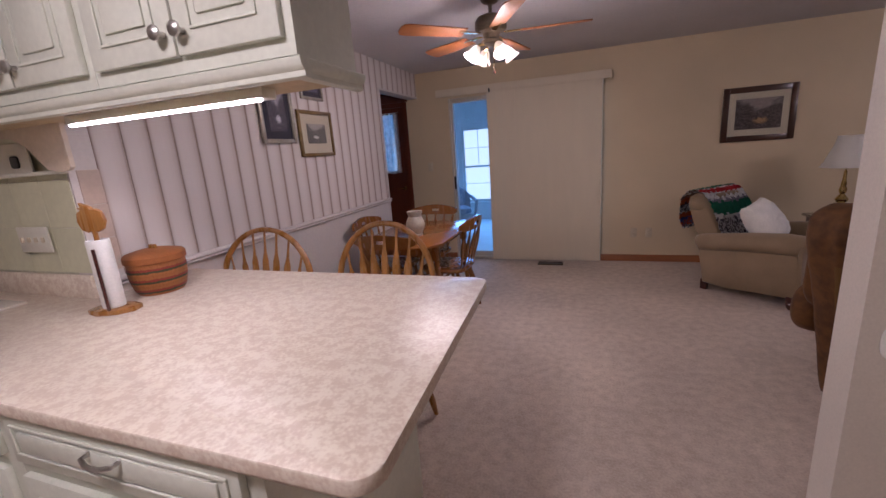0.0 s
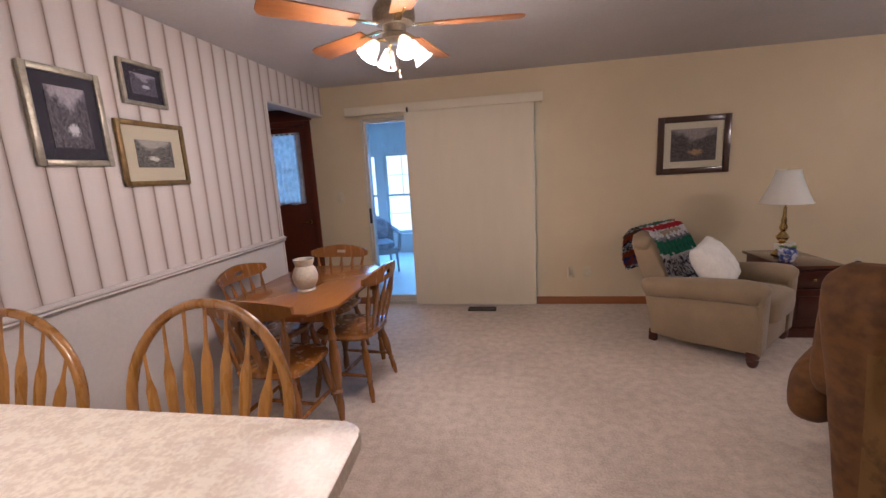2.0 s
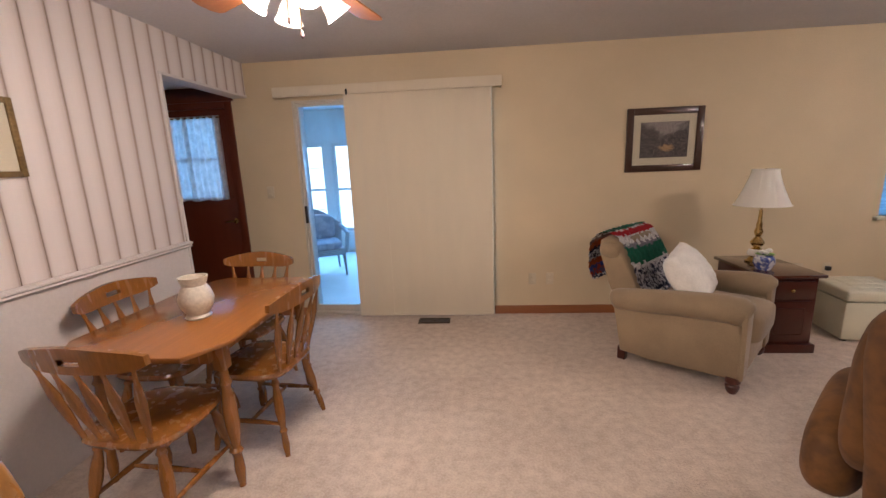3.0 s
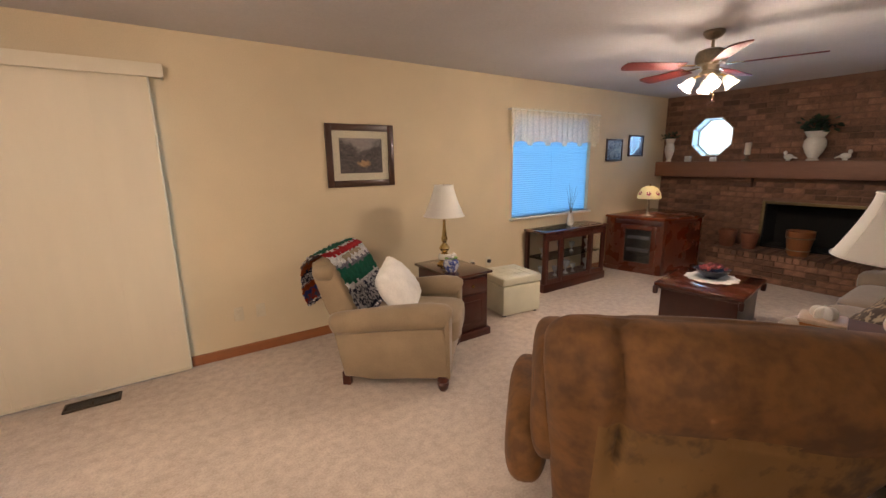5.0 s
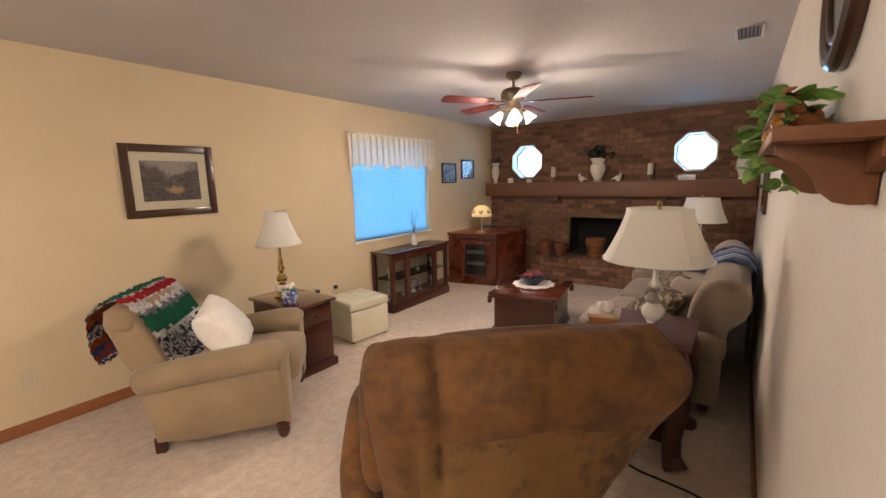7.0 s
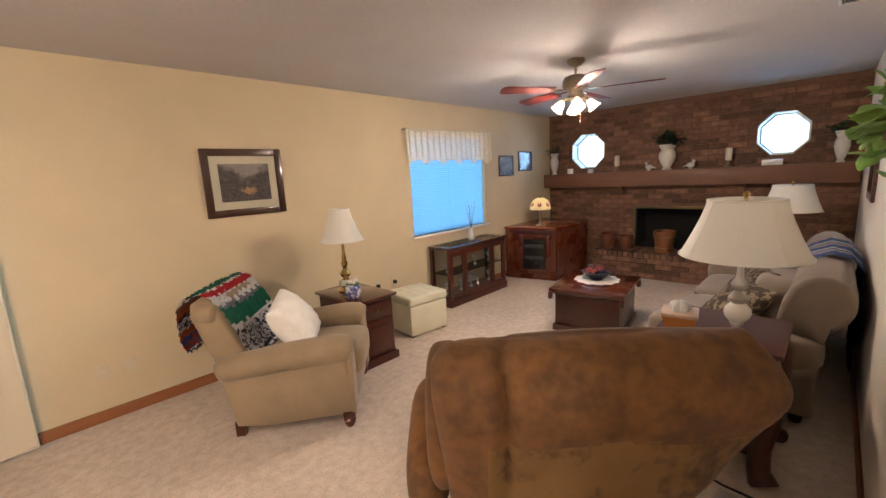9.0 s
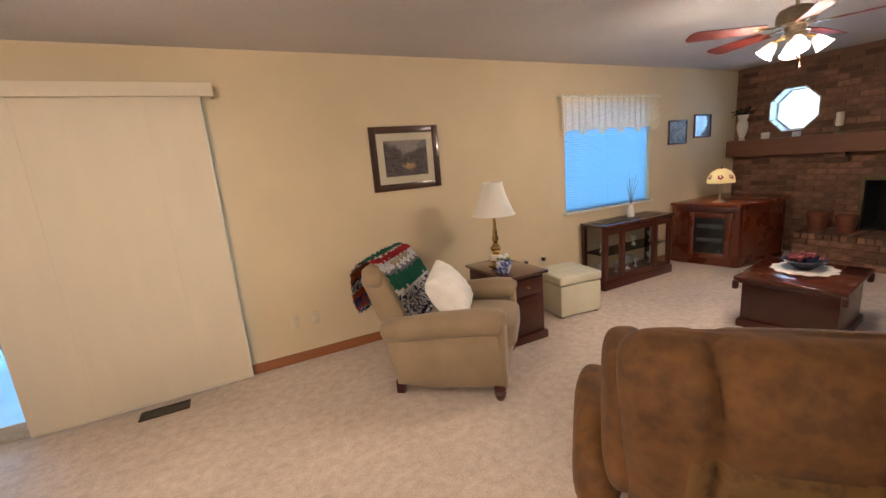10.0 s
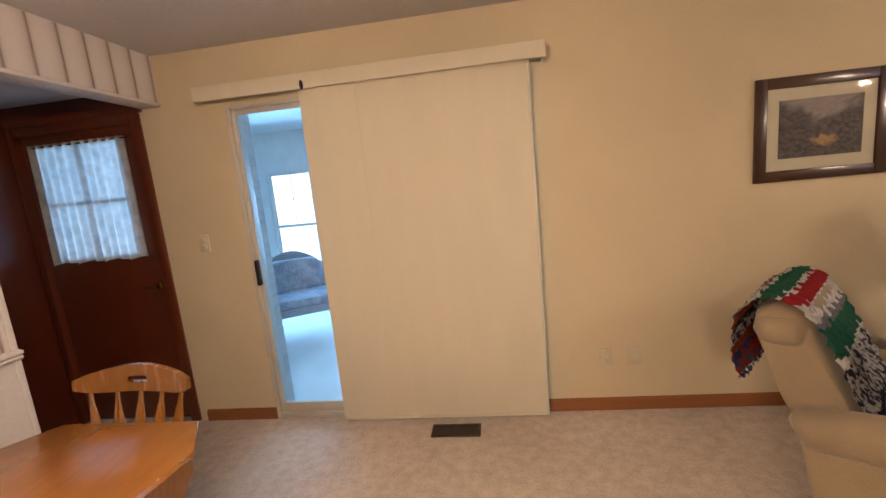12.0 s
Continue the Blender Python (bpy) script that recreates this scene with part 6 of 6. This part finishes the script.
# right wall: shelf with leaves, clock
sf = thing("wall_shelf", "walnut wall shelf with a gallery rail and scrolled brackets", "shelf")
part("board", box(1.32, 1.512, 1.60, 1.99, 1.65, 1.622, 0.005), SHELFWOOD, sf)
part("gallery_rail", box(1.32, 1.635, 1.644, 1.99, 1.65, 1.657, 0.004), SHELFWOOD, sf)
for k in range(7):
    part("spindle", lathe([(0, 0), (0.006, 0), (0.008, 0.006), (0.004, 0.011), (0.008, 0.016), (0.006, 0.022), (0, 0.022)], (1.35 + k * 0.10, 1.642, 1.622), 10), OAK, sf)
scroll = [(1.512, 1.60), (1.64, 1.60), (1.638, 1.586), (1.62, 1.574), (1.60, 1.566), (1.585, 1.548), (1.58, 1.526), (1.56, 1.508), (1.54, 1.504), (1.525, 1.508), (1.512, 1.504)]
for x in (1.42, 1.86):
    part("bracket", prism(scroll, 0, x, x + 0.022, 0.003), SHELFWOOD, sf)
part("apron", prism([(1.34, 1.60), (1.97, 1.60), (1.97, 1.575), (1.90, 1.555), (1.80, 1.548), (1.72, 1.56), (1.65, 1.548), (1.58, 1.56), (1.50, 1.548), (1.40, 1.555), (1.34, 1.575)], 1, 1.514, 1.53, 0.003), SHELFWOOD, sf)
gl = thing("leaf_garland", "artificial green and russet leaf garland on the shelf", "artificial plant")
rnd = random.Random(11)


def leaf(bm, p, size, rnd):
    m = Matrix.Translation(p) @ Euler((rnd.uniform(-0.9, 0.9), rnd.uniform(-0.9, 0.9), rnd.uniform(0, 6.28))).to_matrix().to_4x4()
    span = ((0, 0.0), (0.12, 0.20), (0.34, 0.36), (0.6, 0.33), (0.85, 0.15), (1, 0.0))
    mid = [bm.verts.new(m @ Vector((x * size, 0, 0.12 * size * math.sin(x * 3.1)))) for x, _ in span]
    for s in (1, -1):
        e = [mid[0]] + [bm.verts.new(m @ Vector((x * size, s * y * size, 0.03 * size * math.sin(9 * x)))) for x, y in span[1:-1]] + [mid[-1]]
        for k in range(5):
            bm.faces.new(list(dict.fromkeys((mid[k], mid[k + 1], e[k + 1], e[k]))))


for n_, mt, sp in ((150, LEAF, (1.82, 2.26)), (26, DRYLEAF, (1.76, 1.84)), (8, mat("yellow_leaf", (0.42, 0.30, 0.05), 0.6, spread=0.4), (1.80, 2.0))):
    bm = bmesh.new()
    for _ in range(n_):
        x = rnd.uniform(*sp)
        droop = max(0, x - 1.99) * 0.75
        leaf(bm, Vector((x, rnd.uniform(1.55, 1.66), rnd.uniform(1.63, 1.74) - droop * rnd.uniform(0.1, 0.8))), rnd.uniform(0.05, 0.085) if mt is LEAF else rnd.uniform(0.03, 0.045), rnd)
    part("leaves", bm, mt, gl, "", 75)
ck = thing("wall_clock", "oval wall clock with a dark wooden rim", "clock", pose(1.86, 1.512, 2.05, 0, 0, 180))
rim = bmesh.new()
for r0, yy, rr in ((0.215, -0.014, 0.022), (0.175, -0.022, 0.008)):
    tube([(r0 * math.cos(a), yy, 1.15 * r0 * math.sin(a)) for a in (2 * math.pi * k / 48 for k in range(48))], rr, 10, rim, closed=True)
part("rim", rim, DARKFRAME, ck)
fc = part("face", lathe([(0, 0), (0.20, 0), (0.20, 0.02), (0, 0.02)], (0, 0, 0), 40), mat("clock_face", (0.24, 0.23, 0.22), 0.9, 0.05), ck, "cream dial")
fc.matrix_local = pose(0, 0.004, 0, 90, 0, 0) @ Matrix.Diagonal((1, 1.15, 1, 1))
for a, l in ((40, 0.10), (160, 0.14)):
    hd = part("clock_pointer", box(-0.005, -0.014, 0.0, 0.005, -0.011, l), BLACK, ck, "", 0)
    hd.matrix_local = pose(0, 0, 0, 0, a, 0)

# ---- fireplace ----
fp = thing("fireplace_insert", "black firebox with a brass-trimmed frame", "fireplace")
y0, y1, z0, z1 = FIRE
bm = box(7.0, y0, z0, 7.42, y0 + 0.02, z1)
box(7.0, y1 - 0.02, z0, 7.42, y1, z1, bm=bm)
box(7.4, y0 + 0.02, z0, 7.42, y1 - 0.02, z1, bm=bm)
box(7.0, y0 + 0.02, z1 - 0.02, 7.4, y1 - 0.02, z1, bm=bm)
box(7.0, y0 + 0.02, z0, 7.4, y1 - 0.02, z0 + 0.02, bm=bm)
part("firebox", bm, SOOT, fp, "", 0)
bm = bmesh.new()
for q in ((y0 - 0.03, z0, y0 + 0.005, z1 + 0.025), (y1 - 0.005, z0, y1 + 0.03, z1 + 0.025), (y0 + 0.005, z1 - 0.01, y1 - 0.005, z1 + 0.025)):
    box(6.975, q[0], q[1], 6.998, q[2], q[3], 0.005, bm=bm)
part("frame", bm, mat("dull_brass", (0.20, 0.145, 0.07), 0.45, 0.15, metal=0.8), fp, "dull brass surround")
ma = thing("mantel", "dark stained wooden mantel beam on brick corbels", "mantel", None, "", "structure")
part("beam", box(6.79, 1.535, 1.275, 7.0, 5.296, 1.49, 0.008), BEAM, ma)
for y in (4.14, 2.64):
    for k, w_ in enumerate((0.12, 0.08)):
        part("corbel", box(6.90 + 0.03 * k, y - 0.10, 1.21 - 0.065 * k, 6.995, y + 0.10, 1.272 - 0.065 * k, 0.006), BRICK, ma, "brick corbel")
he = thing("hearth", "raised brick hearth", "hearth", None, "", "structure")
part("core", box(6.50, 1.55, 0.0, 6.985, 4.30, 0.345), MORTAR, he, "", 0)


def pot(m, r, hgt, label, name="flower_pot", mt=None):
    p = thing(name, label, "pot", m)
    part("body", lathe([(0, 0), (r * 0.72, 0), (r * 0.96, hgt * 0.78), (r, hgt * 0.8), (r, hgt), (r * 0.9, hgt), (r * 0.7, 0.03), (0, 0.03)], (0, 0, 0), 26), mt or TERRA, p)
    return p


pot(pose(6.72, 4.16, 0.362), 0.11, 0.22, "terracotta flower pot on the hearth")
pot(pose(6.72, 3.90, 0.362), 0.10, 0.20, "terracotta flower pot on the hearth")
bk_ = pot(pose(6.70, 3.38, 0.362), 0.14, 0.30, "wooden bucket on the hearth", "wooden_bucket", wood("bucket_staves", (0.24, 0.085, 0.028), 0.5))
for zz in (0.07, 0.22):
    r = 0.14 * (0.72 + 0.24 * zz / 0.234)
    part("hoop", tube([((r + 0.004) * math.cos(a), (r + 0.004) * math.sin(a), zz) for a in (2 * math.pi * k / 32 for k in range(32))], 0.006, 6, closed=True), BRONZE, bk_, "metal hoop")


def urn(m, s, label, plant=None):
    u = thing("mantel_urn", label, "vase", m)
    part("body", lathe([(0, 0), (0.06 * s, 0), (0.065 * s, 0.01), (0.045 * s, 0.03), (0.085 * s, 0.10), (0.11 * s, 0.17), (0.105 * s, 0.23), (0.08 * s, 0.27), (0.11 * s, 0.33), (0.118 * s, 0.34), (0.10 * s, 0.34), (0.07 * s, 0.28), (0, 0.26)], (0, 0, 0), 28), PORCELAIN, u)
    if plant:
        r_ = random.Random(int(s * 100))
        bm = bmesh.new()
        for _ in range(plant):
            a, e = r_.uniform(0, 6.28), r_.uniform(0.1, 1.5)
            d = 0.16 * s * r_.random() ** 0.5 + 0.02
            leaf(bm, Vector((d * math.cos(a) * math.cos(e) * 0.6, d * math.sin(a) * 1.3 * math.cos(e), 0.32 + d * math.sin(e))), 0.06 * s + 0.015, r_)
        part("foliage", bm, DARKLEAF, u, "dark green foliage", 0)
    return u


urn(pose(6.89, 3.44, 1.49), 1.0, "white ribbed urn with dark greenery on the mantel", 90)
u_ = urn(pose(6.89, 5.15, 1.49), 0.62, "small white urn with greenery at the mantel's end", 50)
copy_thing(u_, pose(6.89, 1.70, 1.49))


def candle(m, label):
    c = thing("candle", label, "candle", m, "candles on the mantel")
    part("holder", lathe([(0, 0), (0.05, 0), (0.05, 0.012), (0.02, 0.03), (0.016, 0.06), (0.035, 0.085), (0, 0.085)], (0, 0, 0), 20), BRONZE, c)
    part("wax", lathe([(0, 0.085), (0.036, 0.085), (0.036, 0.235), (0.03, 0.24), (0, 0.238)], (0, 0, 0), 20), mat("ivory_wax", (0.66, 0.60, 0.48), 0.45, 0.05), c, "ivory pillar candle")


candle(pose(6.89, 4.12, 1.49), "ivory pillar candle on a bronze holder")
candle(pose(6.89, 2.73, 1.49), "ivory pillar candle on a bronze holder")


def bird(m):
    b = thing("bird_figurine", "small white bird figurine on the mantel", "figurine", m, "birds on the mantel")
    bm = pillow(0, 0, 0.05, 0.05, 0.03, 0.035, 0.9, 16, 10)
    pillow(0.035, 0, 0.10, 0.022, 0.02, 0.022, 0.9, 12, 8, bm)
    tube([(0.03, 0, 0.06), (0.036, 0, 0.10)], 0.016, 8, bm)
    tube([(-0.03, 0, 0.05), (-0.09, 0, 0.03)], [0.018, 0.006], 8, bm)
    tube([(0, 0, 0), (0, 0, 0.03)], 0.025, 10, bm)
    part("body", bm, PORCELAIN, b, "", 60)
    return b


bird(pose(6.88, 3.67, 1.49, 0, 0, 90))
bird(pose(6.88, 3.15, 1.49, 0, 0, -90))
for y, z in ((4.86, 0.08), (2.29, 0.07), (4.52, 0.06)):
    q = thing("mantel_box", "small pale box ornament on the mantel", "ornament", pose(6.88, y, 1.49), "small ornaments on the mantel")
    w_ = 0.10 if y < 3 else 0.04
    part("body", box(-0.03, -w_, 0, 0.03, w_, z, 0.008), PORCELAIN, q)

# ---- sunroom furniture ----
ws = thing("wicker_armchair", "grey wicker armchair with a floral cushion", "wicker seat", pose(-2.05, 7.0, -0.02, 0, 0, 29) @ Matrix.Diagonal((0.78, 0.95, 0.97, 1)))
part("seat_frame", box(-0.50, -0.32, 0.30, 0.50, 0.30, 0.40, 0.03), WICKER, ws)
bm = bmesh.new()
n = 24
rows = []
for k in range(n + 1):
    g = -1 + 2 * k / n
    top = 0.62 + 0.32 * math.cos(g * 1.35)
    y = 0.30 - 0.12 * g * g
    rows.append([bm.verts.new((0.54 * g, y, 0.34)), bm.verts.new((0.56 * g, y + 0.06, top)), bm.verts.new((0.56 * g, y + 0.11, top - 0.02)), bm.verts.new((0.54 * g, y + 0.05, 0.34))])
for a, b in zip(rows, rows[1:]):
    for j_ in range(4):
        bm.faces.new((a[j_], a[(j_ + 1) % 4], b[(j_ + 1) % 4], b[j_]))
bm.faces.new(rows[0])
bm.faces.new(rows[-1])
part("backrest", bm, WICKER, ws, "", 50)
for s in (-1, 1):
    part("arm", tube([(s * 0.54, 0.22, 0.66), (s * 0.57, 0.0, 0.64), (s * 0.55, -0.28, 0.60), (s * 0.52, -0.31, 0.45), (s * 0.50, -0.30, 0.34)], 0.035, 10), WICKER, ws)
    for y in (-0.28, 0.26):
        part("leg", tube([(s * 0.46, y, 0.32), (s * 0.48, y * 1.03, 0.0)], [0.03, 0.02], 10), WICKER, ws)
part("seat_cushion", pillow(0, -0.02, 0.44, 0.46, 0.29, 0.06, 0.35, 30, 12), CUSHIONBLUE, ws)
part("back_cushion", pillow(0, 0.22, 0.66, 0.44, 0.06, 0.20, 0.5, 30, 12), CUSHIONBLUE, ws)

# ---- pieces of walls, last ----
bk_data = {}


def brick_mesh(w_, h_, d_):
    key = (round(w_, 2), round(h_, 3), round(d_, 2))
    if key not in bk_data:
        bm = bmesh.new()
        e = 0.005
        W, Hh, Dd = key[0] / 2, key[1] / 2, key[2]
        v = [bm.verts.new((Dd, sy * W, sz * Hh)) for sy in (-1, 1) for sz in (-1, 1)] + [bm.verts.new((e, sy * W, sz * Hh)) for sy in (-1, 1) for sz in (-1, 1)] + [bm.verts.new((0, sy * (W - e), sz * (Hh - e))) for sy in (-1, 1) for sz in (-1, 1)]
        for o in (0, 4):
            for a, b in ((0, 1), (1, 3), (3, 2), (2, 0)):
                bm.faces.new((v[o + a], v[o + b], v[o + 4 + b], v[o + 4 + a]))
        bm.faces.new((v[8], v[9], v[11], v[10]))
        bmesh.ops.recalc_face_normals(bm, faces=bm.faces)
        me = bpy.data.meshes.new("brick")
        bm.to_mesh(me)
        bm.free()
        me.materials.append(BRICK)
        bk_data[key] = me
    return bk_data[key]


def minus(spans, a, b):
    out = []
    for u, v in spans:
        if b <= u or a >= v:
            out.append((u, v))
        else:
            out += [s for s in ((u, a), (b, v)) if s[1] - s[0] > 0.03]
    return out


rnd = random.Random(2)
upper = bmesh.new()
row, count = 0, 0
zc = 0.036
while zc < H - 0.03:
    y = 1.52 - (0.104 if row % 2 else 0.0)
    while y < 5.29:
        spans = [(max(y, 1.515), min(y + 0.196, 5.295))]
        for oy, oz, r in OCT:
            dz = abs(zc - oz)
            if dz < r + 0.03:
                k = r * math.tan(radians(22.5))
                hw = r if dz < k else r - (dz - k)
                if hw > 0:
                    spans = minus(spans, oy - hw, oy + hw)
        if zc < FIRE[3] + 0.06:
            spans = minus(spans, FIRE[0] - 0.035, FIRE[1] + 0.035)
        if 1.24 < zc < 1.52:
            spans = []
        if zc < 0.36:
            spans = minus(spans, 1.5, 4.30)
        for a, b in spans:
            if b - a < 0.03:
                continue
            off = rnd.uniform(-0.003, 0.004)
            if zc < 1.24 and count < 300:
                count += 1
                ob = new("brick", brick_mesh(b - a, 0.060, 0.03))
                ob.parent = wall_brick
                ob.location = (6.991 + off, (a + b) / 2, zc)
            else:
                x = 6.991 + off
                v = [upper.verts.new(p) for p in ((x + 0.03, a, zc - 0.03), (x + 0.03, b, zc - 0.03), (x + 0.03, b, zc + 0.03), (x + 0.03, a, zc + 0.03), (x + 0.004, a, zc - 0.03), (x + 0.004, b, zc - 0.03), (x + 0.004, b, zc + 0.03), (x + 0.004, a, zc + 0.03), (x, a + 0.004, zc - 0.026), (x, b - 0.004, zc - 0.026), (x, b - 0.004, zc + 0.026), (x, a + 0.004, zc + 0.026))]
                for o in (0, 4):
                    for i in range(4):
                        j_ = (i + 1) % 4
                        upper.faces.new((v[o + i], v[o + j_], v[o + 4 + j_], v[o + 4 + i]))
                upper.faces.new(v[8:12])
        y += 0.208
    zc += 0.072
    row += 1
ub = part("bricks", upper, BRICK, wall_brick, "", 0)
ub["kind"] = "stuff"
# hearth bricks: stretchers on the face, a rowlock course on top
for r_ in range(4):
    y = 1.56 - (0.104 if r_ % 2 else 0)
    while y < 4.29:
        a, b = max(y, 1.555), min(y + 0.196, 4.30)
        if b - a > 0.04:
            ob = new("brick", brick_mesh(b - a, 0.060, 0.03))
            ob.parent, ob.location = he, (6.485 + rnd.uniform(-0.003, 0.003), (a + b) / 2, 0.04 + r_ * 0.072)
        y += 0.208
cap = bpy.data.meshes.new("cap_brick")
bm = box(-0.255, -0.031, 0, 0.255, 0.031, 0.068, 0.005, seg=1)
bm.to_mesh(cap)
bm.free()
cap.materials.append(BRICK)
y = 1.59
while y < 4.28:
    ob = new("cap_brick", cap)
    ob.parent, ob.location = he, (6.725, y, 0.294 + rnd.uniform(0, 0.003))
    y += 0.072
# kitchen tiles
wt = bpy.data.objects["wall_kitchen_tile"]
tm = {}
for n_, mt in (("cream", TILE), ("peach", TILEPINK)):
    me = bpy.data.meshes.new("tile")
    bm = box(-0.1048, -0.0035, -0.1048, 0.1048, 0.0, 0.1048, 0.0012, seg=1)
    bm.to_mesh(me)
    bm.free()
    me.materials.append(mt)
    tm[n_] = me
for i in range(4):
    for k in range(3):
        ob = new("tile", tm["cream"])
        ob.parent, ob.location = wt, (-1.965 - 0.212 * i, 1.22, 1.135 + 0.212 * k)
for k in range(3):
    ob = new("tile", tm["peach"])
    ob.parent, ob.matrix_local = wt, pose(-1.85, 1.325, 1.10 + 0.1555 * k, 0, 0, 90) @ Matrix.Diagonal((0.73, 1, 0.73, 1))
# wall planks, each with eased edges at its grooves
y = 1.474 - 2 * 0.1358
while y < 5.29:
    a, b = max(y + 0.0008, 1.343), min(y + 0.135, 5.296)
    for lo, hi in ([(0.991, H - 0.002)] if b <= 4.2 else [(2.16, H - 0.002)] if a >= 4.21 else []):
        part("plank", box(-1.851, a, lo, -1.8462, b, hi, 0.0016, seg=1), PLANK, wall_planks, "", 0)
    if a < 4.21 and b > 4.2:
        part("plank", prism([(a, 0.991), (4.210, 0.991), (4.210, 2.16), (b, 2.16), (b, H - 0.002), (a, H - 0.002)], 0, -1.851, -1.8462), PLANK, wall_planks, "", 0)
    y += 0.1358
# painted brick of the house wall beside the glass door
wb = bpy.data.objects["wall_back"]
me = bpy.data.meshes.new("brick")
bm = box(-0.095, -0.04, -0.034, 0.095, 0.04, 0.034, 0.004, seg=1)
bm.to_mesh(me)
bm.free()
me.materials.append(mat("white_painted_brick", (0.6, 0.6, 0.58), 0.7, 0.1, spread=0.1))
part("mortar_bed", box(-1.60, 5.453, 0.0, -1.412, 5.528, 2.12), mat("white_mortar", (0.55, 0.55, 0.53), 0.9), wb, "", 0)
for k in range(28):
    ob = new("brick", me)
    ob.parent, ob.location = wb, (-1.503, 5.494, 0.04 + k * 0.075)
